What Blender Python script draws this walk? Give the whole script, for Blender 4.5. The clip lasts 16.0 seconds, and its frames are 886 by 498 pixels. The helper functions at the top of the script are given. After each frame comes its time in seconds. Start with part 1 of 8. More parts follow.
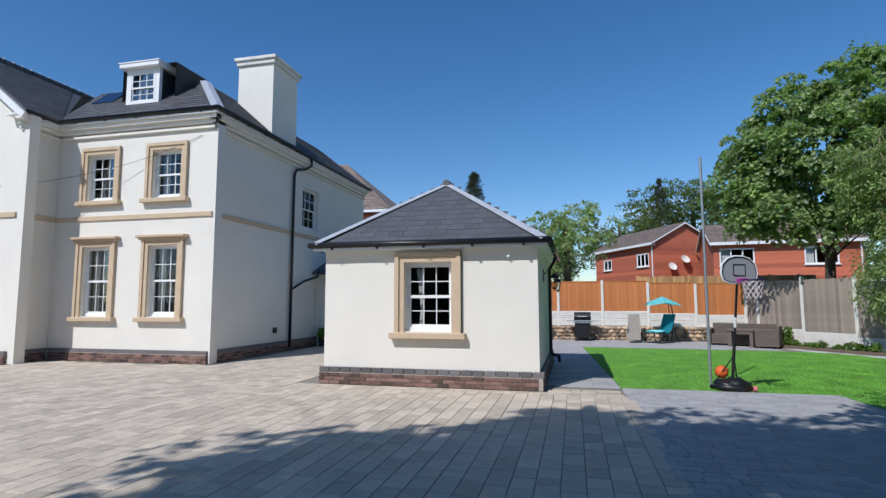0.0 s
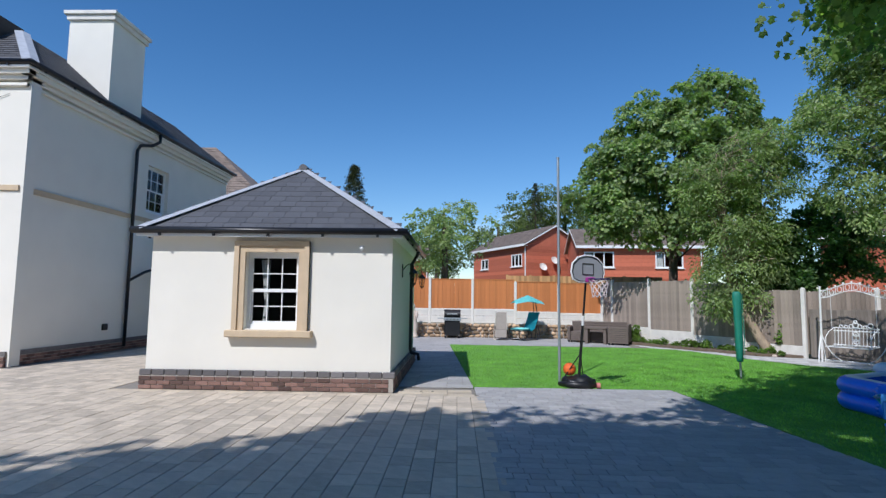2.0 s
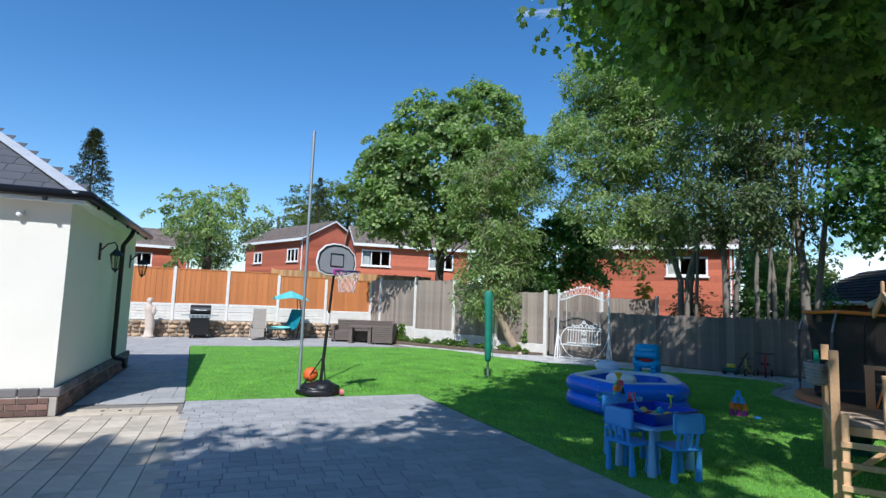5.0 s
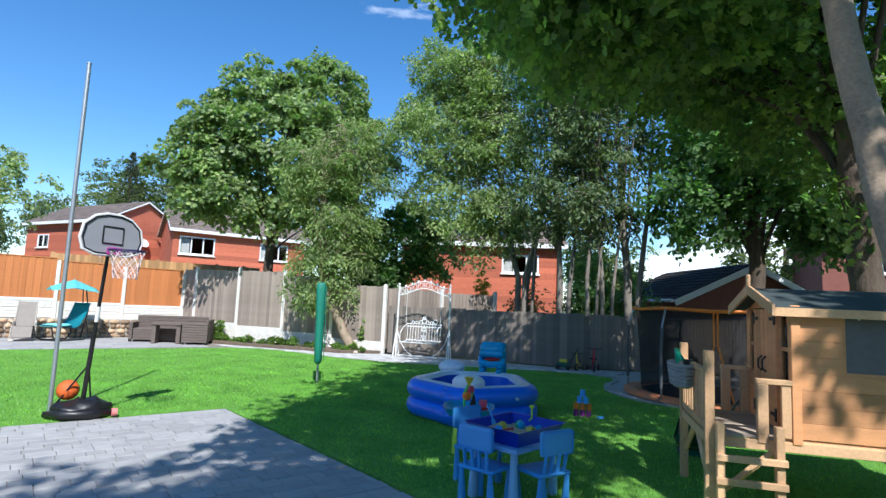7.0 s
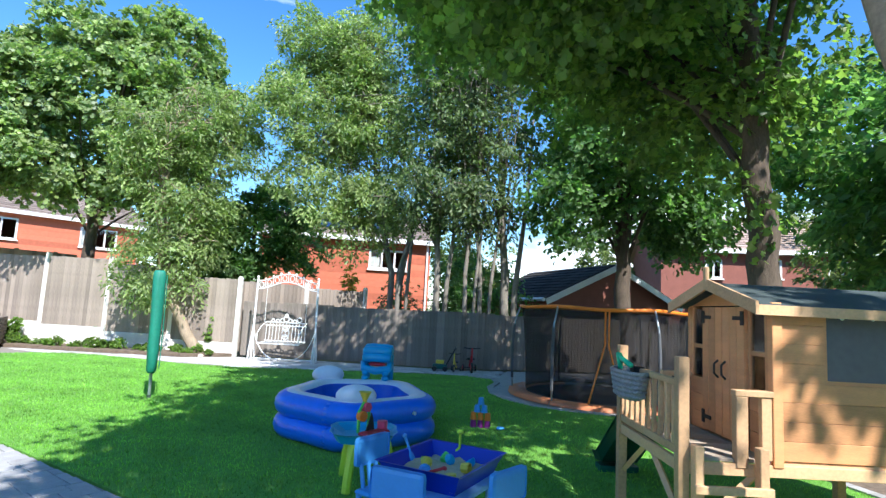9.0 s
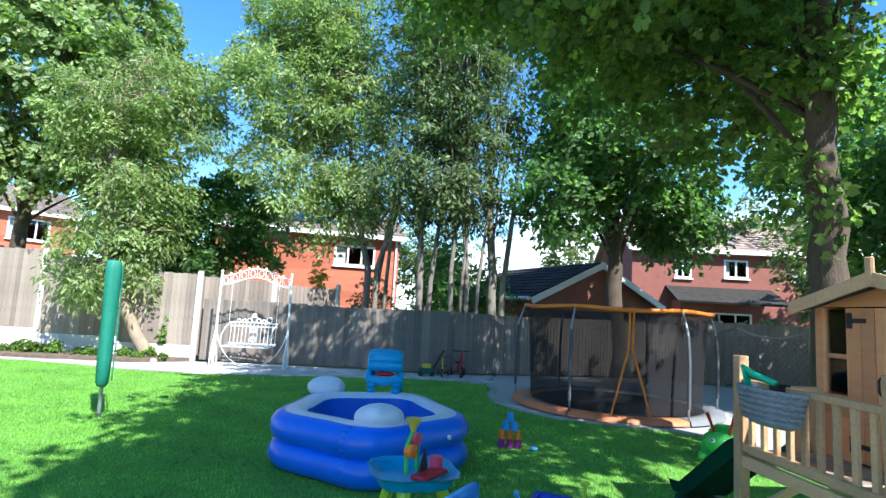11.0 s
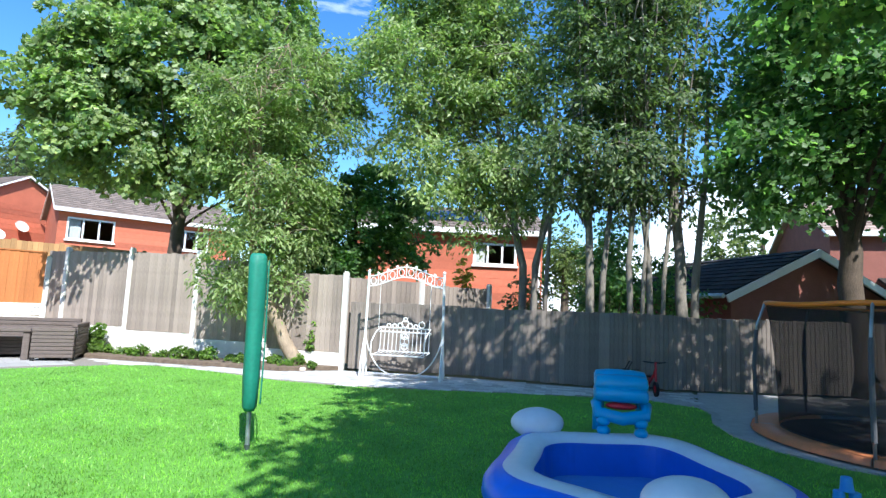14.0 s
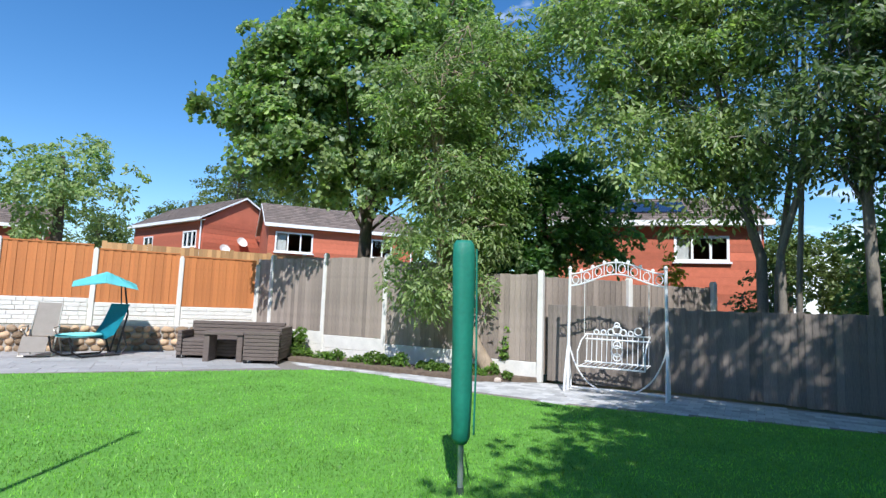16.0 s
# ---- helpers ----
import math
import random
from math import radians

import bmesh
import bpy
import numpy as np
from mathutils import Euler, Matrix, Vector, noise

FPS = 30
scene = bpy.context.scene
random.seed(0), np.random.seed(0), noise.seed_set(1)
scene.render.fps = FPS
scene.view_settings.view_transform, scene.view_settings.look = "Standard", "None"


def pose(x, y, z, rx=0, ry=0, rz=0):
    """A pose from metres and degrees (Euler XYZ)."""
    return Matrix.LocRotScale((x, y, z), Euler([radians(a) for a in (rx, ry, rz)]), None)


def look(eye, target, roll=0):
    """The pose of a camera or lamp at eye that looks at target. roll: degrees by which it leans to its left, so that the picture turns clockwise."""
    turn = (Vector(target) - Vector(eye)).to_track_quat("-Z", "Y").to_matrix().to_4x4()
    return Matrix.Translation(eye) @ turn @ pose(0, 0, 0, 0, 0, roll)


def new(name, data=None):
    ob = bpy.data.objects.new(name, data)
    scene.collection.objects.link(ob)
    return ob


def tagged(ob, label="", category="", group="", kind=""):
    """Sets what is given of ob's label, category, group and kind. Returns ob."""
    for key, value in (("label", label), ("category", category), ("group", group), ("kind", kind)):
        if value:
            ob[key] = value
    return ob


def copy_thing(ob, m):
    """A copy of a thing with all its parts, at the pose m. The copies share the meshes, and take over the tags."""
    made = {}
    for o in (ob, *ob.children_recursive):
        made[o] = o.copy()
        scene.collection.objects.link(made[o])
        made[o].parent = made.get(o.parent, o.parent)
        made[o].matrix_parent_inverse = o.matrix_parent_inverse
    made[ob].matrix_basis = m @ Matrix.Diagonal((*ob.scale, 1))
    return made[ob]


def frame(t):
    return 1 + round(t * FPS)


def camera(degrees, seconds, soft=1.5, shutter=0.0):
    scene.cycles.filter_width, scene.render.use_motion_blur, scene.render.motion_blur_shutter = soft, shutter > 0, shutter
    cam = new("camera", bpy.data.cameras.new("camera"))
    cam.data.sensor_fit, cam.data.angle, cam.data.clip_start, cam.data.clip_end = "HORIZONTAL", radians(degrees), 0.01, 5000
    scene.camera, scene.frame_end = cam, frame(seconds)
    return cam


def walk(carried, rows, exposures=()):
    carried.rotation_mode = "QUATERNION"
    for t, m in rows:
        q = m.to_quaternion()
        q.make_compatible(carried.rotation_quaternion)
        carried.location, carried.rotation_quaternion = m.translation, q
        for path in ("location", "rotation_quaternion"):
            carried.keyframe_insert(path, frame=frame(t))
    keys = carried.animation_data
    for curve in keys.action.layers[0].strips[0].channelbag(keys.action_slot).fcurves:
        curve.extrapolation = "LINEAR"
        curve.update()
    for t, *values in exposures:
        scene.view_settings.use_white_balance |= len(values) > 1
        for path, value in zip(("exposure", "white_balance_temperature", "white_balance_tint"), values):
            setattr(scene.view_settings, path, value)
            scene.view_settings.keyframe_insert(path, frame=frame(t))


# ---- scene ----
cam = camera(79.0, 16.0, soft=1.4)
PATH = [
    (0, (0.526, -1.245, 1.65), (0.057, 0.689, 1.843), -0.1),
    (0.5, (0.682, -1.143, 1.646), (0.308, 0.813, 1.836), 0.0),
    (1, (0.817, -0.964, 1.629), (0.513, 1.004, 1.817), 0.2),
    (1.5, (0.909, -0.74, 1.621), (0.705, 1.24, 1.809), 0.4),
    (2, (1.027, -0.512, 1.63), (0.974, 1.479, 1.814), 0.7),
    (2.5, (1.222, -0.305, 1.59), (1.336, 1.683, 1.778), 0.7),
    (3, (1.379, -0.121, 1.598), (1.623, 1.855, 1.786), 0.9),
    (3.5, (1.47, 0.129, 1.604), (1.824, 2.089, 1.792), 1.3),
    (4, (1.641, 0.312, 1.58), (2.113, 2.247, 1.768), 1.3),
    (4.2, (1.697, 0.381, 1.586), (2.222, 2.301, 1.777), 1.5),
    (6.3, (2.361, 1.545, 1.549), (3.401, 3.242, 1.747), 2.4),
    (6.5, (2.439, 1.666, 1.539), (3.54, 3.324, 1.739), 2.5),
    (7, (2.598, 1.946, 1.551), (3.825, 3.513, 1.756), 2.5),
    (7.5, (2.778, 2.223, 1.513), (4.107, 3.702, 1.724), 2.8),
    (8, (2.901, 2.546, 1.522), (4.341, 3.917, 1.738), 3.0),
    (8.5, (3.043, 2.851, 1.501), (4.58, 4.111, 1.725), 3.0),
    (9, (3.169, 3.174, 1.503), (4.761, 4.365, 1.726), 3.0),
    (9.2, (3.195, 3.31, 1.511), (4.805, 4.477, 1.73), 2.8),
    (11.3, (3.684, 4.686, 1.469), (5.376, 5.727, 1.698), 3.2),
    (11.5, (3.735, 4.807, 1.469), (5.426, 5.849, 1.699), 3.2),
    (12, (3.869, 5.119, 1.432), (5.561, 6.16, 1.664), 3.1),
    (12.5, (4.024, 5.43, 1.429), (5.683, 6.523, 1.655), 3.0),
    (13, (4.201, 5.746, 1.42), (5.791, 6.939, 1.645), 2.9),
    (13.5, (4.385, 6.055, 1.429), (5.896, 7.348, 1.645), 2.7),
    (14, (4.609, 6.345, 1.421), (6.022, 7.744, 1.635), 2.5),
    (14.5, (4.802, 6.635, 1.389), (6.084, 8.155, 1.603), 2.4),
    (15, (4.935, 7.076, 1.383), (6.103, 8.686, 1.596), 2.2),
    (15.5, (5.047, 7.415, 1.368), (6.089, 9.109, 1.577), 1.9),
    (16, (5.067, 7.752, 1.372), (5.975, 9.522, 1.577), 2.1),
]
walk(cam, [(t, look(eye, target, roll)) for t, eye, target, roll in PATH],
     exposures=[(0, -0.27, 6000, 13), (2, -0.18, 5950, 13), (4, 0.04, 5900, 11), (6.5, 0.36, 5950, 10), (8, 0.74, 6000, 10), (9, 1.05, 6050, 10), (11.5, 1.25, 5950, 9), (13, 1.2, 5950, 9), (14.5, 0.78, 5950, 9), (16, 0.34, 6000, 11)])

# ---- world and sun ----
SUN_DIR = Vector((0.42, 0.84, -1.0)).normalized()
world = bpy.data.worlds.new("sky")
scene.world = world
world.use_nodes = True
wn, wl = world.node_tree.nodes, world.node_tree.links
sky = wn.new("ShaderNodeTexSky")
sky.sky_type = "NISHITA"
sky.sun_disc = False
sky.sun_elevation = radians(46.8)
sky.sun_rotation = radians(206.6)
sky.air_density, sky.dust_density, sky.ozone_density = 1.0, 0.2, 2.5
bg = wn["Background"]
bg.inputs["Strength"].default_value = 0.138
# thin white cloud: low banks near the horizon and a few wisps
tc = wn.new("ShaderNodeTexCoord")
mp = wn.new("ShaderNodeMapping")
mp.inputs["Scale"].default_value = (1.6, 1.6, 5.5)
mp.inputs["Rotation"].default_value = (0.25, 0.1, 0.4)
cn = wn.new("ShaderNodeTexNoise")
cn.inputs["Scale"].default_value, cn.inputs["Detail"].default_value, cn.inputs["Roughness"].default_value = 2.3, 7, 0.55
cr = wn.new("ShaderNodeMapRange")
cr.inputs["From Min"].default_value, cr.inputs["From Max"].default_value = 0.70, 0.9
sx = wn.new("ShaderNodeSeparateXYZ")
hz = wn.new("ShaderNodeMapRange")
hz.inputs["From Min"].default_value, hz.inputs["From Max"].default_value = 0.24, 0.04
hz.inputs["To Min"].default_value, hz.inputs["To Max"].default_value = 0.0, 0.20
ad = wn.new("ShaderNodeMath")
ad.operation = "ADD"
mx = wn.new("ShaderNodeMixRGB")
mx.inputs["Color2"].default_value = (8.5, 9.0, 9.6, 1)
hs = wn.new("ShaderNodeHueSaturation")
hs.inputs["Saturation"].default_value = 1.27
wl.new(tc.outputs["Generated"], mp.inputs["Vector"])
wl.new(mp.outputs["Vector"], cn.inputs["Vector"])
wl.new(tc.outputs["Generated"], sx.inputs["Vector"])
wl.new(sx.outputs["Z"], hz.inputs["Value"])
wl.new(cn.outputs["Fac"], ad.inputs[0])
wl.new(hz.outputs["Result"], ad.inputs[1])
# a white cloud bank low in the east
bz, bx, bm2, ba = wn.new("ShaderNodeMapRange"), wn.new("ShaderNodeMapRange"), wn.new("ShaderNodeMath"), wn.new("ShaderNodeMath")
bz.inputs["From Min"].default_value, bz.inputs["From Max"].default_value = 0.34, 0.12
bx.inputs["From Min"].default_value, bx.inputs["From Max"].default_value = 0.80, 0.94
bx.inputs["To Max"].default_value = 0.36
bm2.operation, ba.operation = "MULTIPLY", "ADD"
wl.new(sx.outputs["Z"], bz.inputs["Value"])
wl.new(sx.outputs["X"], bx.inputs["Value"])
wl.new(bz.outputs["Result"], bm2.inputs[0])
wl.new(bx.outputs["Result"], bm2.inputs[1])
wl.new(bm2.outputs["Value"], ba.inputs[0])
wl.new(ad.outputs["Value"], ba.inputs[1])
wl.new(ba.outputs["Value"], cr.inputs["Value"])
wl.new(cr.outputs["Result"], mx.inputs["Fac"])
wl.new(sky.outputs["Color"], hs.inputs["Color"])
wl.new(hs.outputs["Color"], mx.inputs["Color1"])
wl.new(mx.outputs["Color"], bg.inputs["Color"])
sun = new("sun", bpy.data.lights.new("sun", "SUN"))
sun.data.energy, sun.data.angle, sun.data.color = 4.6, radians(0.55), (1.0, 0.96, 0.90)
sun.matrix_world = look((0, 0, 30), Vector((0, 0, 30)) + SUN_DIR)

# ---- materials ----
MATS = {}


def mat(name, col, rough=0.7, vary=0.12, scale=6.0, bump=0.1, fine=60.0, metal=0.0, obj=0.0, isl=0.0, spec=0.5, stretch=(1, 1, 1), stain=0.0, stain_col=None, coat=0.0):
    """A surface with broad and fine variation, grain relief, and an even change from piece to piece."""
    if name in MATS:
        return MATS[name]
    m = bpy.data.materials.new(name)
    m.use_nodes = True
    n, l = m.node_tree.nodes, m.node_tree.links
    b = n["Principled BSDF"]
    b.inputs["Roughness"].default_value, b.inputs["Metallic"].default_value = rough, metal
    b.inputs["Specular IOR Level"].default_value = spec
    b.inputs["Coat Weight"].default_value = coat
    co = n.new("ShaderNodeTexCoord")
    ma = n.new("ShaderNodeMapping")
    ma.inputs["Scale"].default_value = stretch
    l.new(co.outputs["Object"], ma.inputs["Vector"])
    big = n.new("ShaderNodeTexNoise")
    big.inputs["Scale"].default_value, big.inputs["Detail"].default_value = scale, 5
    small = n.new("ShaderNodeTexNoise")
    small.inputs["Scale"].default_value, small.inputs["Detail"].default_value = fine, 4
    l.new(ma.outputs["Vector"], big.inputs["Vector"])
    l.new(ma.outputs["Vector"], small.inputs["Vector"])
    mix = n.new("ShaderNodeMath")
    mix.operation = "ADD"
    l.new(big.outputs["Fac"], mix.inputs[0])
    l.new(small.outputs["Fac"], mix.inputs[1])
    val = mix.outputs["Value"]
    if obj or isl:
        src = n.new("ShaderNodeObjectInfo").outputs["Random"] if obj else n.new("ShaderNodeNewGeometry").outputs["Random Per Island"]
        mm = n.new("ShaderNodeMath")
        mm.operation = "MULTIPLY_ADD"
        l.new(src, mm.inputs[0])
        mm.inputs[1].default_value = (obj or isl) / max(vary, 0.01)
        l.new(val, mm.inputs[2])
        sub = n.new("ShaderNodeMath")
        sub.operation = "SUBTRACT"
        l.new(mm.outputs["Value"], sub.inputs[0])
        sub.inputs[1].default_value = 0.5 * (obj or isl) / max(vary, 0.01)
        val = sub.outputs["Value"]
    mr = n.new("ShaderNodeMapRange")
    mr.clamp = False
    mr.inputs["From Min"].default_value, mr.inputs["From Max"].default_value = 0.5, 1.5
    mr.inputs["To Min"].default_value, mr.inputs["To Max"].default_value = 1 - 2 * vary, 1 + 2 * vary
    l.new(val, mr.inputs["Value"])
    mul = n.new("ShaderNodeVectorMath")
    mul.operation = "SCALE"
    mul.inputs[0].default_value = col
    l.new(mr.outputs["Result"], mul.inputs["Scale"])
    out = mul.outputs["Vector"]
    if stain:
        sn = n.new("ShaderNodeTexNoise")
        sn.inputs["Scale"].default_value, sn.inputs["Detail"].default_value, sn.inputs["Roughness"].default_value = scale * 0.45, 8, 0.65
        l.new(ma.outputs["Vector"], sn.inputs["Vector"])
        sr = n.new("ShaderNodeMapRange")
        sr.inputs["From Min"].default_value, sr.inputs["From Max"].default_value = 0.48, 0.72
        sr.inputs["To Max"].default_value = stain
        l.new(sn.outputs["Fac"], sr.inputs["Value"])
        sm = n.new("ShaderNodeMixRGB")
        sm.inputs["Color2"].default_value = (*(stain_col or tuple(c * 0.4 for c in col)), 1)
        l.new(sr.outputs["Result"], sm.inputs["Fac"])
        l.new(out, sm.inputs["Color1"])
        out = sm.outputs["Color"]
    l.new(out, b.inputs["Base Color"])
    if bump:
        bp = n.new("ShaderNodeBump")
        bp.inputs["Strength"].default_value, bp.inputs["Distance"].default_value = bump, 0.01
        l.new(small.outputs["Fac"], bp.inputs["Height"])
        l.new(bp.outputs["Normal"], b.inputs["Normal"])
    MATS[name] = m
    return m


def leaf_mat(name, col, trans=0.35, vary=0.35, warm=0.3):
    m = bpy.data.materials.new(name)
    m.use_nodes = True
    n, l = m.node_tree.nodes, m.node_tree.links
    b = n["Principled BSDF"]
    b.inputs["Roughness"].default_value = 0.42
    b.inputs["Specular IOR Level"].default_value = 0.4
    g = n.new("ShaderNodeNewGeometry")
    rp = n.new("ShaderNodeValToRGB")
    e = rp.color_ramp.elements
    e[0].color = (col[0] * (1 - vary), col[1] * (1 - vary), col[2] * (1 - vary * 0.8), 1)
    e[1].color = (col[0] * (1 + vary + warm), col[1] * (1 + vary), col[2] * (1 + vary * 0.3), 1)
    l.new(g.outputs["Random Per Island"], rp.inputs["Fac"])
    # noise brightness in the colour, for the look of lit and dark clumps
    co, ns, mr, sc = n.new("ShaderNodeTexCoord"), n.new("ShaderNodeTexNoise"), n.new("ShaderNodeMapRange"), n.new("ShaderNodeVectorMath")
    ns.inputs["Scale"].default_value, ns.inputs["Detail"].default_value = 1.5, 3
    mr.inputs["From Min"].default_value, mr.inputs["From Max"].default_value = 0.3, 0.7
    mr.inputs["To Min"].default_value, mr.inputs["To Max"].default_value = 0.62, 1.38
    sc.operation = "SCALE"
    l.new(co.outputs["Object"], ns.inputs["Vector"])
    l.new(ns.outputs["Fac"], mr.inputs["Value"])
    l.new(rp.outputs["Color"], sc.inputs[0])
    l.new(mr.outputs["Result"], sc.inputs["Scale"])
    l.new(sc.outputs["Vector"], b.inputs["Base Color"])
    tr = n.new("ShaderNodeBsdfTranslucent")
    hv = n.new("ShaderNodeVectorMath")
    hv.operation = "MULTIPLY"
    hv.inputs[1].default_value = (1.35, 1.65, 0.75)
    l.new(sc.outputs["Vector"], hv.inputs[0])
    l.new(hv.outputs["Vector"], tr.inputs["Color"])
    mixs = n.new("ShaderNodeMixShader")
    mixs.inputs["Fac"].default_value = trans
    l.new(b.outputs["BSDF"], mixs.inputs[1])
    l.new(tr.outputs["BSDF"], mixs.inputs[2])
    l.new(mixs.outputs["Shader"], n["Material Output"].inputs["Surface"])
    return m


def glass_mat(name, tint=(0.9, 0.95, 0.97)):
    m = bpy.data.materials.new(name)
    m.use_nodes = True
    n, l = m.node_tree.nodes, m.node_tree.links
    gl = n.new("ShaderNodeBsdfGlossy")
    gl.inputs["Roughness"].default_value = 0.02
    tp = n.new("ShaderNodeBsdfTransparent")
    tp.inputs["Color"].default_value = (*tint, 1)
    fr = n.new("ShaderNodeFresnel")
    fr.inputs["IOR"].default_value = 1.36
    ms = n.new("ShaderNodeMixShader")
    l.new(fr.outputs["Fac"], ms.inputs["Fac"])
    l.new(tp.outputs["BSDF"], ms.inputs[1])
    l.new(gl.outputs["BSDF"], ms.inputs[2])
    l.new(ms.outputs["Shader"], n["Material Output"].inputs["Surface"])
    return m


RENDER = mat("cream_render", (0.79, 0.755, 0.665), 0.9, 0.035, 1.2, 0.10, 140, stain=0.05, stain_col=(0.6, 0.56, 0.48))
STONE_TRIM = mat("sandstone_trim", (0.58, 0.45, 0.30), 0.85, 0.08, 4, 0.12, 90)
WHITE_PAINT = mat("white_paint", (0.82, 0.82, 0.80), 0.45, 0.03, 3, 0.03, 40)
BLACK_GUTTER = mat("black_gutter", (0.013, 0.013, 0.015), 0.35, 0.15, 8, 0.03, 50)
SLATE = mat("grey_slate", (0.085, 0.088, 0.098), 0.62, 0.12, 5, 0.25, 60, obj=0.06)
SLATE_J = mat("grey_slate_far", (0.095, 0.095, 0.10), 0.65, 0.14, 5, 0.25, 60, isl=0.13)
LEAD = mat("lead_sheet", (0.44, 0.46, 0.49), 0.55, 0.12, 5, 0.1, 40, metal=0.1)
BRICK = mat("brown_brick", (0.20, 0.115, 0.09), 0.85, 0.16, 9, 0.4, 120, obj=0.3, stain=0.35, stain_col=(0.055, 0.045, 0.045))
BRICK_J = mat("brown_brick_row", (0.20, 0.115, 0.09), 0.85, 0.16, 9, 0.4, 120, isl=0.3, stain=0.35, stain_col=(0.055, 0.045, 0.045))
BRICK_CAP = mat("grey_cap_brick", (0.145, 0.135, 0.135), 0.8, 0.15, 9, 0.3, 120, obj=0.2)
MORTAR = mat("mortar", (0.42, 0.38, 0.33), 0.95, 0.08, 20, 0.3, 150)
PAVE_L = mat("buff_paving", (0.54, 0.46, 0.36), 0.9, 0.13, 9, 0.35, 90, obj=0.09, stain=0.45, stain_col=(0.27, 0.235, 0.19))
PAVE_LJ = mat("buff_paving_far", (0.54, 0.46, 0.36), 0.9, 0.13, 9, 0.35, 90, isl=0.09, stain=0.45, stain_col=(0.27, 0.235, 0.19))
PAVE_EDGE = mat("sand_edge_paving", (0.52, 0.44, 0.33), 0.85, 0.1, 5, 0.2, 90, isl=0.12)
PAVE_G = mat("grey_paving", (0.385, 0.375, 0.365), 0.85, 0.11, 9, 0.3, 90, obj=0.06, stain=0.3, stain_col=(0.25, 0.245, 0.24))
PAVE_GJ = mat("grey_paving_far", (0.385, 0.375, 0.365), 0.85, 0.11, 9, 0.3, 90, isl=0.06, stain=0.3, stain_col=(0.25, 0.245, 0.24))
PAVE_P = mat("pale_path_paving", (0.50, 0.49, 0.48), 0.85, 0.09, 7, 0.3, 90, isl=0.12, stain=0.2, stain_col=(0.36, 0.35, 0.34))
JOINT = mat("joint_sand", (0.24, 0.215, 0.185), 0.95, 0.15, 20, 0.3, 150)
TURF = mat("artificial_turf", (0.155, 0.36, 0.06), 0.85, 0.20, 7.0, 0.8, 90, spec=0.2, stretch=(1.0, 2.2, 1), stain=0.35, stain_col=(0.11, 0.30, 0.035))
BLADE = leaf_mat("turf_blade", (0.18, 0.42, 0.07), 0.3, 0.4, 0.25)
SOIL = mat("bark_soil", (0.17, 0.125, 0.09), 0.95, 0.3, 14, 0.8, 70)
EARTH = mat("far_ground", (0.11, 0.13, 0.06), 0.95, 0.25, 0.3, 0.3, 5)
ORANGE_WOOD = mat("orange_fence_wood", (0.52, 0.185, 0.055), 0.75, 0.12, 3, 0.25, 40, obj=0.05, stretch=(3, 3, 0.35))
GREY_WOOD_OLD = mat("old_fence_wood", (0.215, 0.18, 0.15), 0.88, 0.2, 3, 0.6, 40, obj=0.12, stretch=(4, 4, 0.35), stain=0.35, stain_col=(0.09, 0.08, 0.07))
ORANGE_WOODJ = mat("pale_fence_wood", (0.50, 0.29, 0.12), 0.75, 0.12, 3, 0.25, 40, isl=0.15, stretch=(3, 3, 0.35))
GREY_WOOD = mat("weathered_fence_wood", (0.30, 0.245, 0.20), 0.85, 0.20, 3, 0.6, 40, obj=0.12, stretch=(4, 4, 0.35), stain=0.35, stain_col=(0.11, 0.095, 0.085))
CONCRETE = mat("pale_concrete", (0.74, 0.71, 0.65), 0.9, 0.09, 4, 0.25, 70, stain=0.15)
ROCK = mat("rubble_stone", (0.42, 0.29, 0.18), 0.9, 0.15, 7, 0.5, 50, obj=0.35, stain=0.2)
ROCKJ = mat("rubble_stone_far", (0.42, 0.29, 0.18), 0.9, 0.15, 7, 0.5, 50, isl=0.35, stain=0.2)
RED_BRICK = mat("red_brick_wall", (0.50, 0.14, 0.075), 0.88, 0.09, 2, 0.2, 30, stain=0.15)
RED_COURSE = mat("red_brick_course", (0.50, 0.14, 0.075), 0.88, 0.1, 6, 0.3, 30, isl=0.12)
DARK_BRICK = mat("dark_red_brick_wall", (0.26, 0.095, 0.07), 0.88, 0.12, 3, 0.2, 30)
TILE = mat("brown_roof_tile", (0.20, 0.155, 0.125), 0.8, 0.14, 4, 0.3, 40, isl=0.12)
TILE_DK = mat("mossy_roof_tile", (0.05, 0.046, 0.04), 0.95, 0.25, 4, 0.4, 40, isl=0.15, spec=0.15)
BARK = mat("tree_bark", (0.105, 0.078, 0.056), 0.95, 0.25, 6, 1.0, 30, stretch=(2, 2, 0.6))
BARK_PALE = mat("pale_bark", (0.34, 0.26, 0.18), 0.9, 0.2, 5, 0.5, 40, stain=0.5, stain_col=(0.12, 0.1, 0.08))
PINE = mat("playhouse_pine", (0.68, 0.32, 0.135), 0.6, 0.1, 3, 0.2, 45, obj=0.1, stretch=(1, 1, 6), stain=0.2, stain_col=(0.40, 0.21, 0.09))
PINE_GREY = mat("greyed_pine_post", (0.62, 0.38, 0.20), 0.75, 0.12, 4, 0.25, 45, obj=0.12)
DECK = mat("grey_deck_board", (0.40, 0.32, 0.25), 0.85, 0.12, 4, 0.3, 45, obj=0.1)
FELT = mat("green_roof_felt", (0.055, 0.075, 0.075), 0.9, 0.12, 6, 0.5, 150)
GALV = mat("galvanised_steel", (0.42, 0.46, 0.48), 0.45, 0.08, 6, 0.05, 60, metal=0.7)
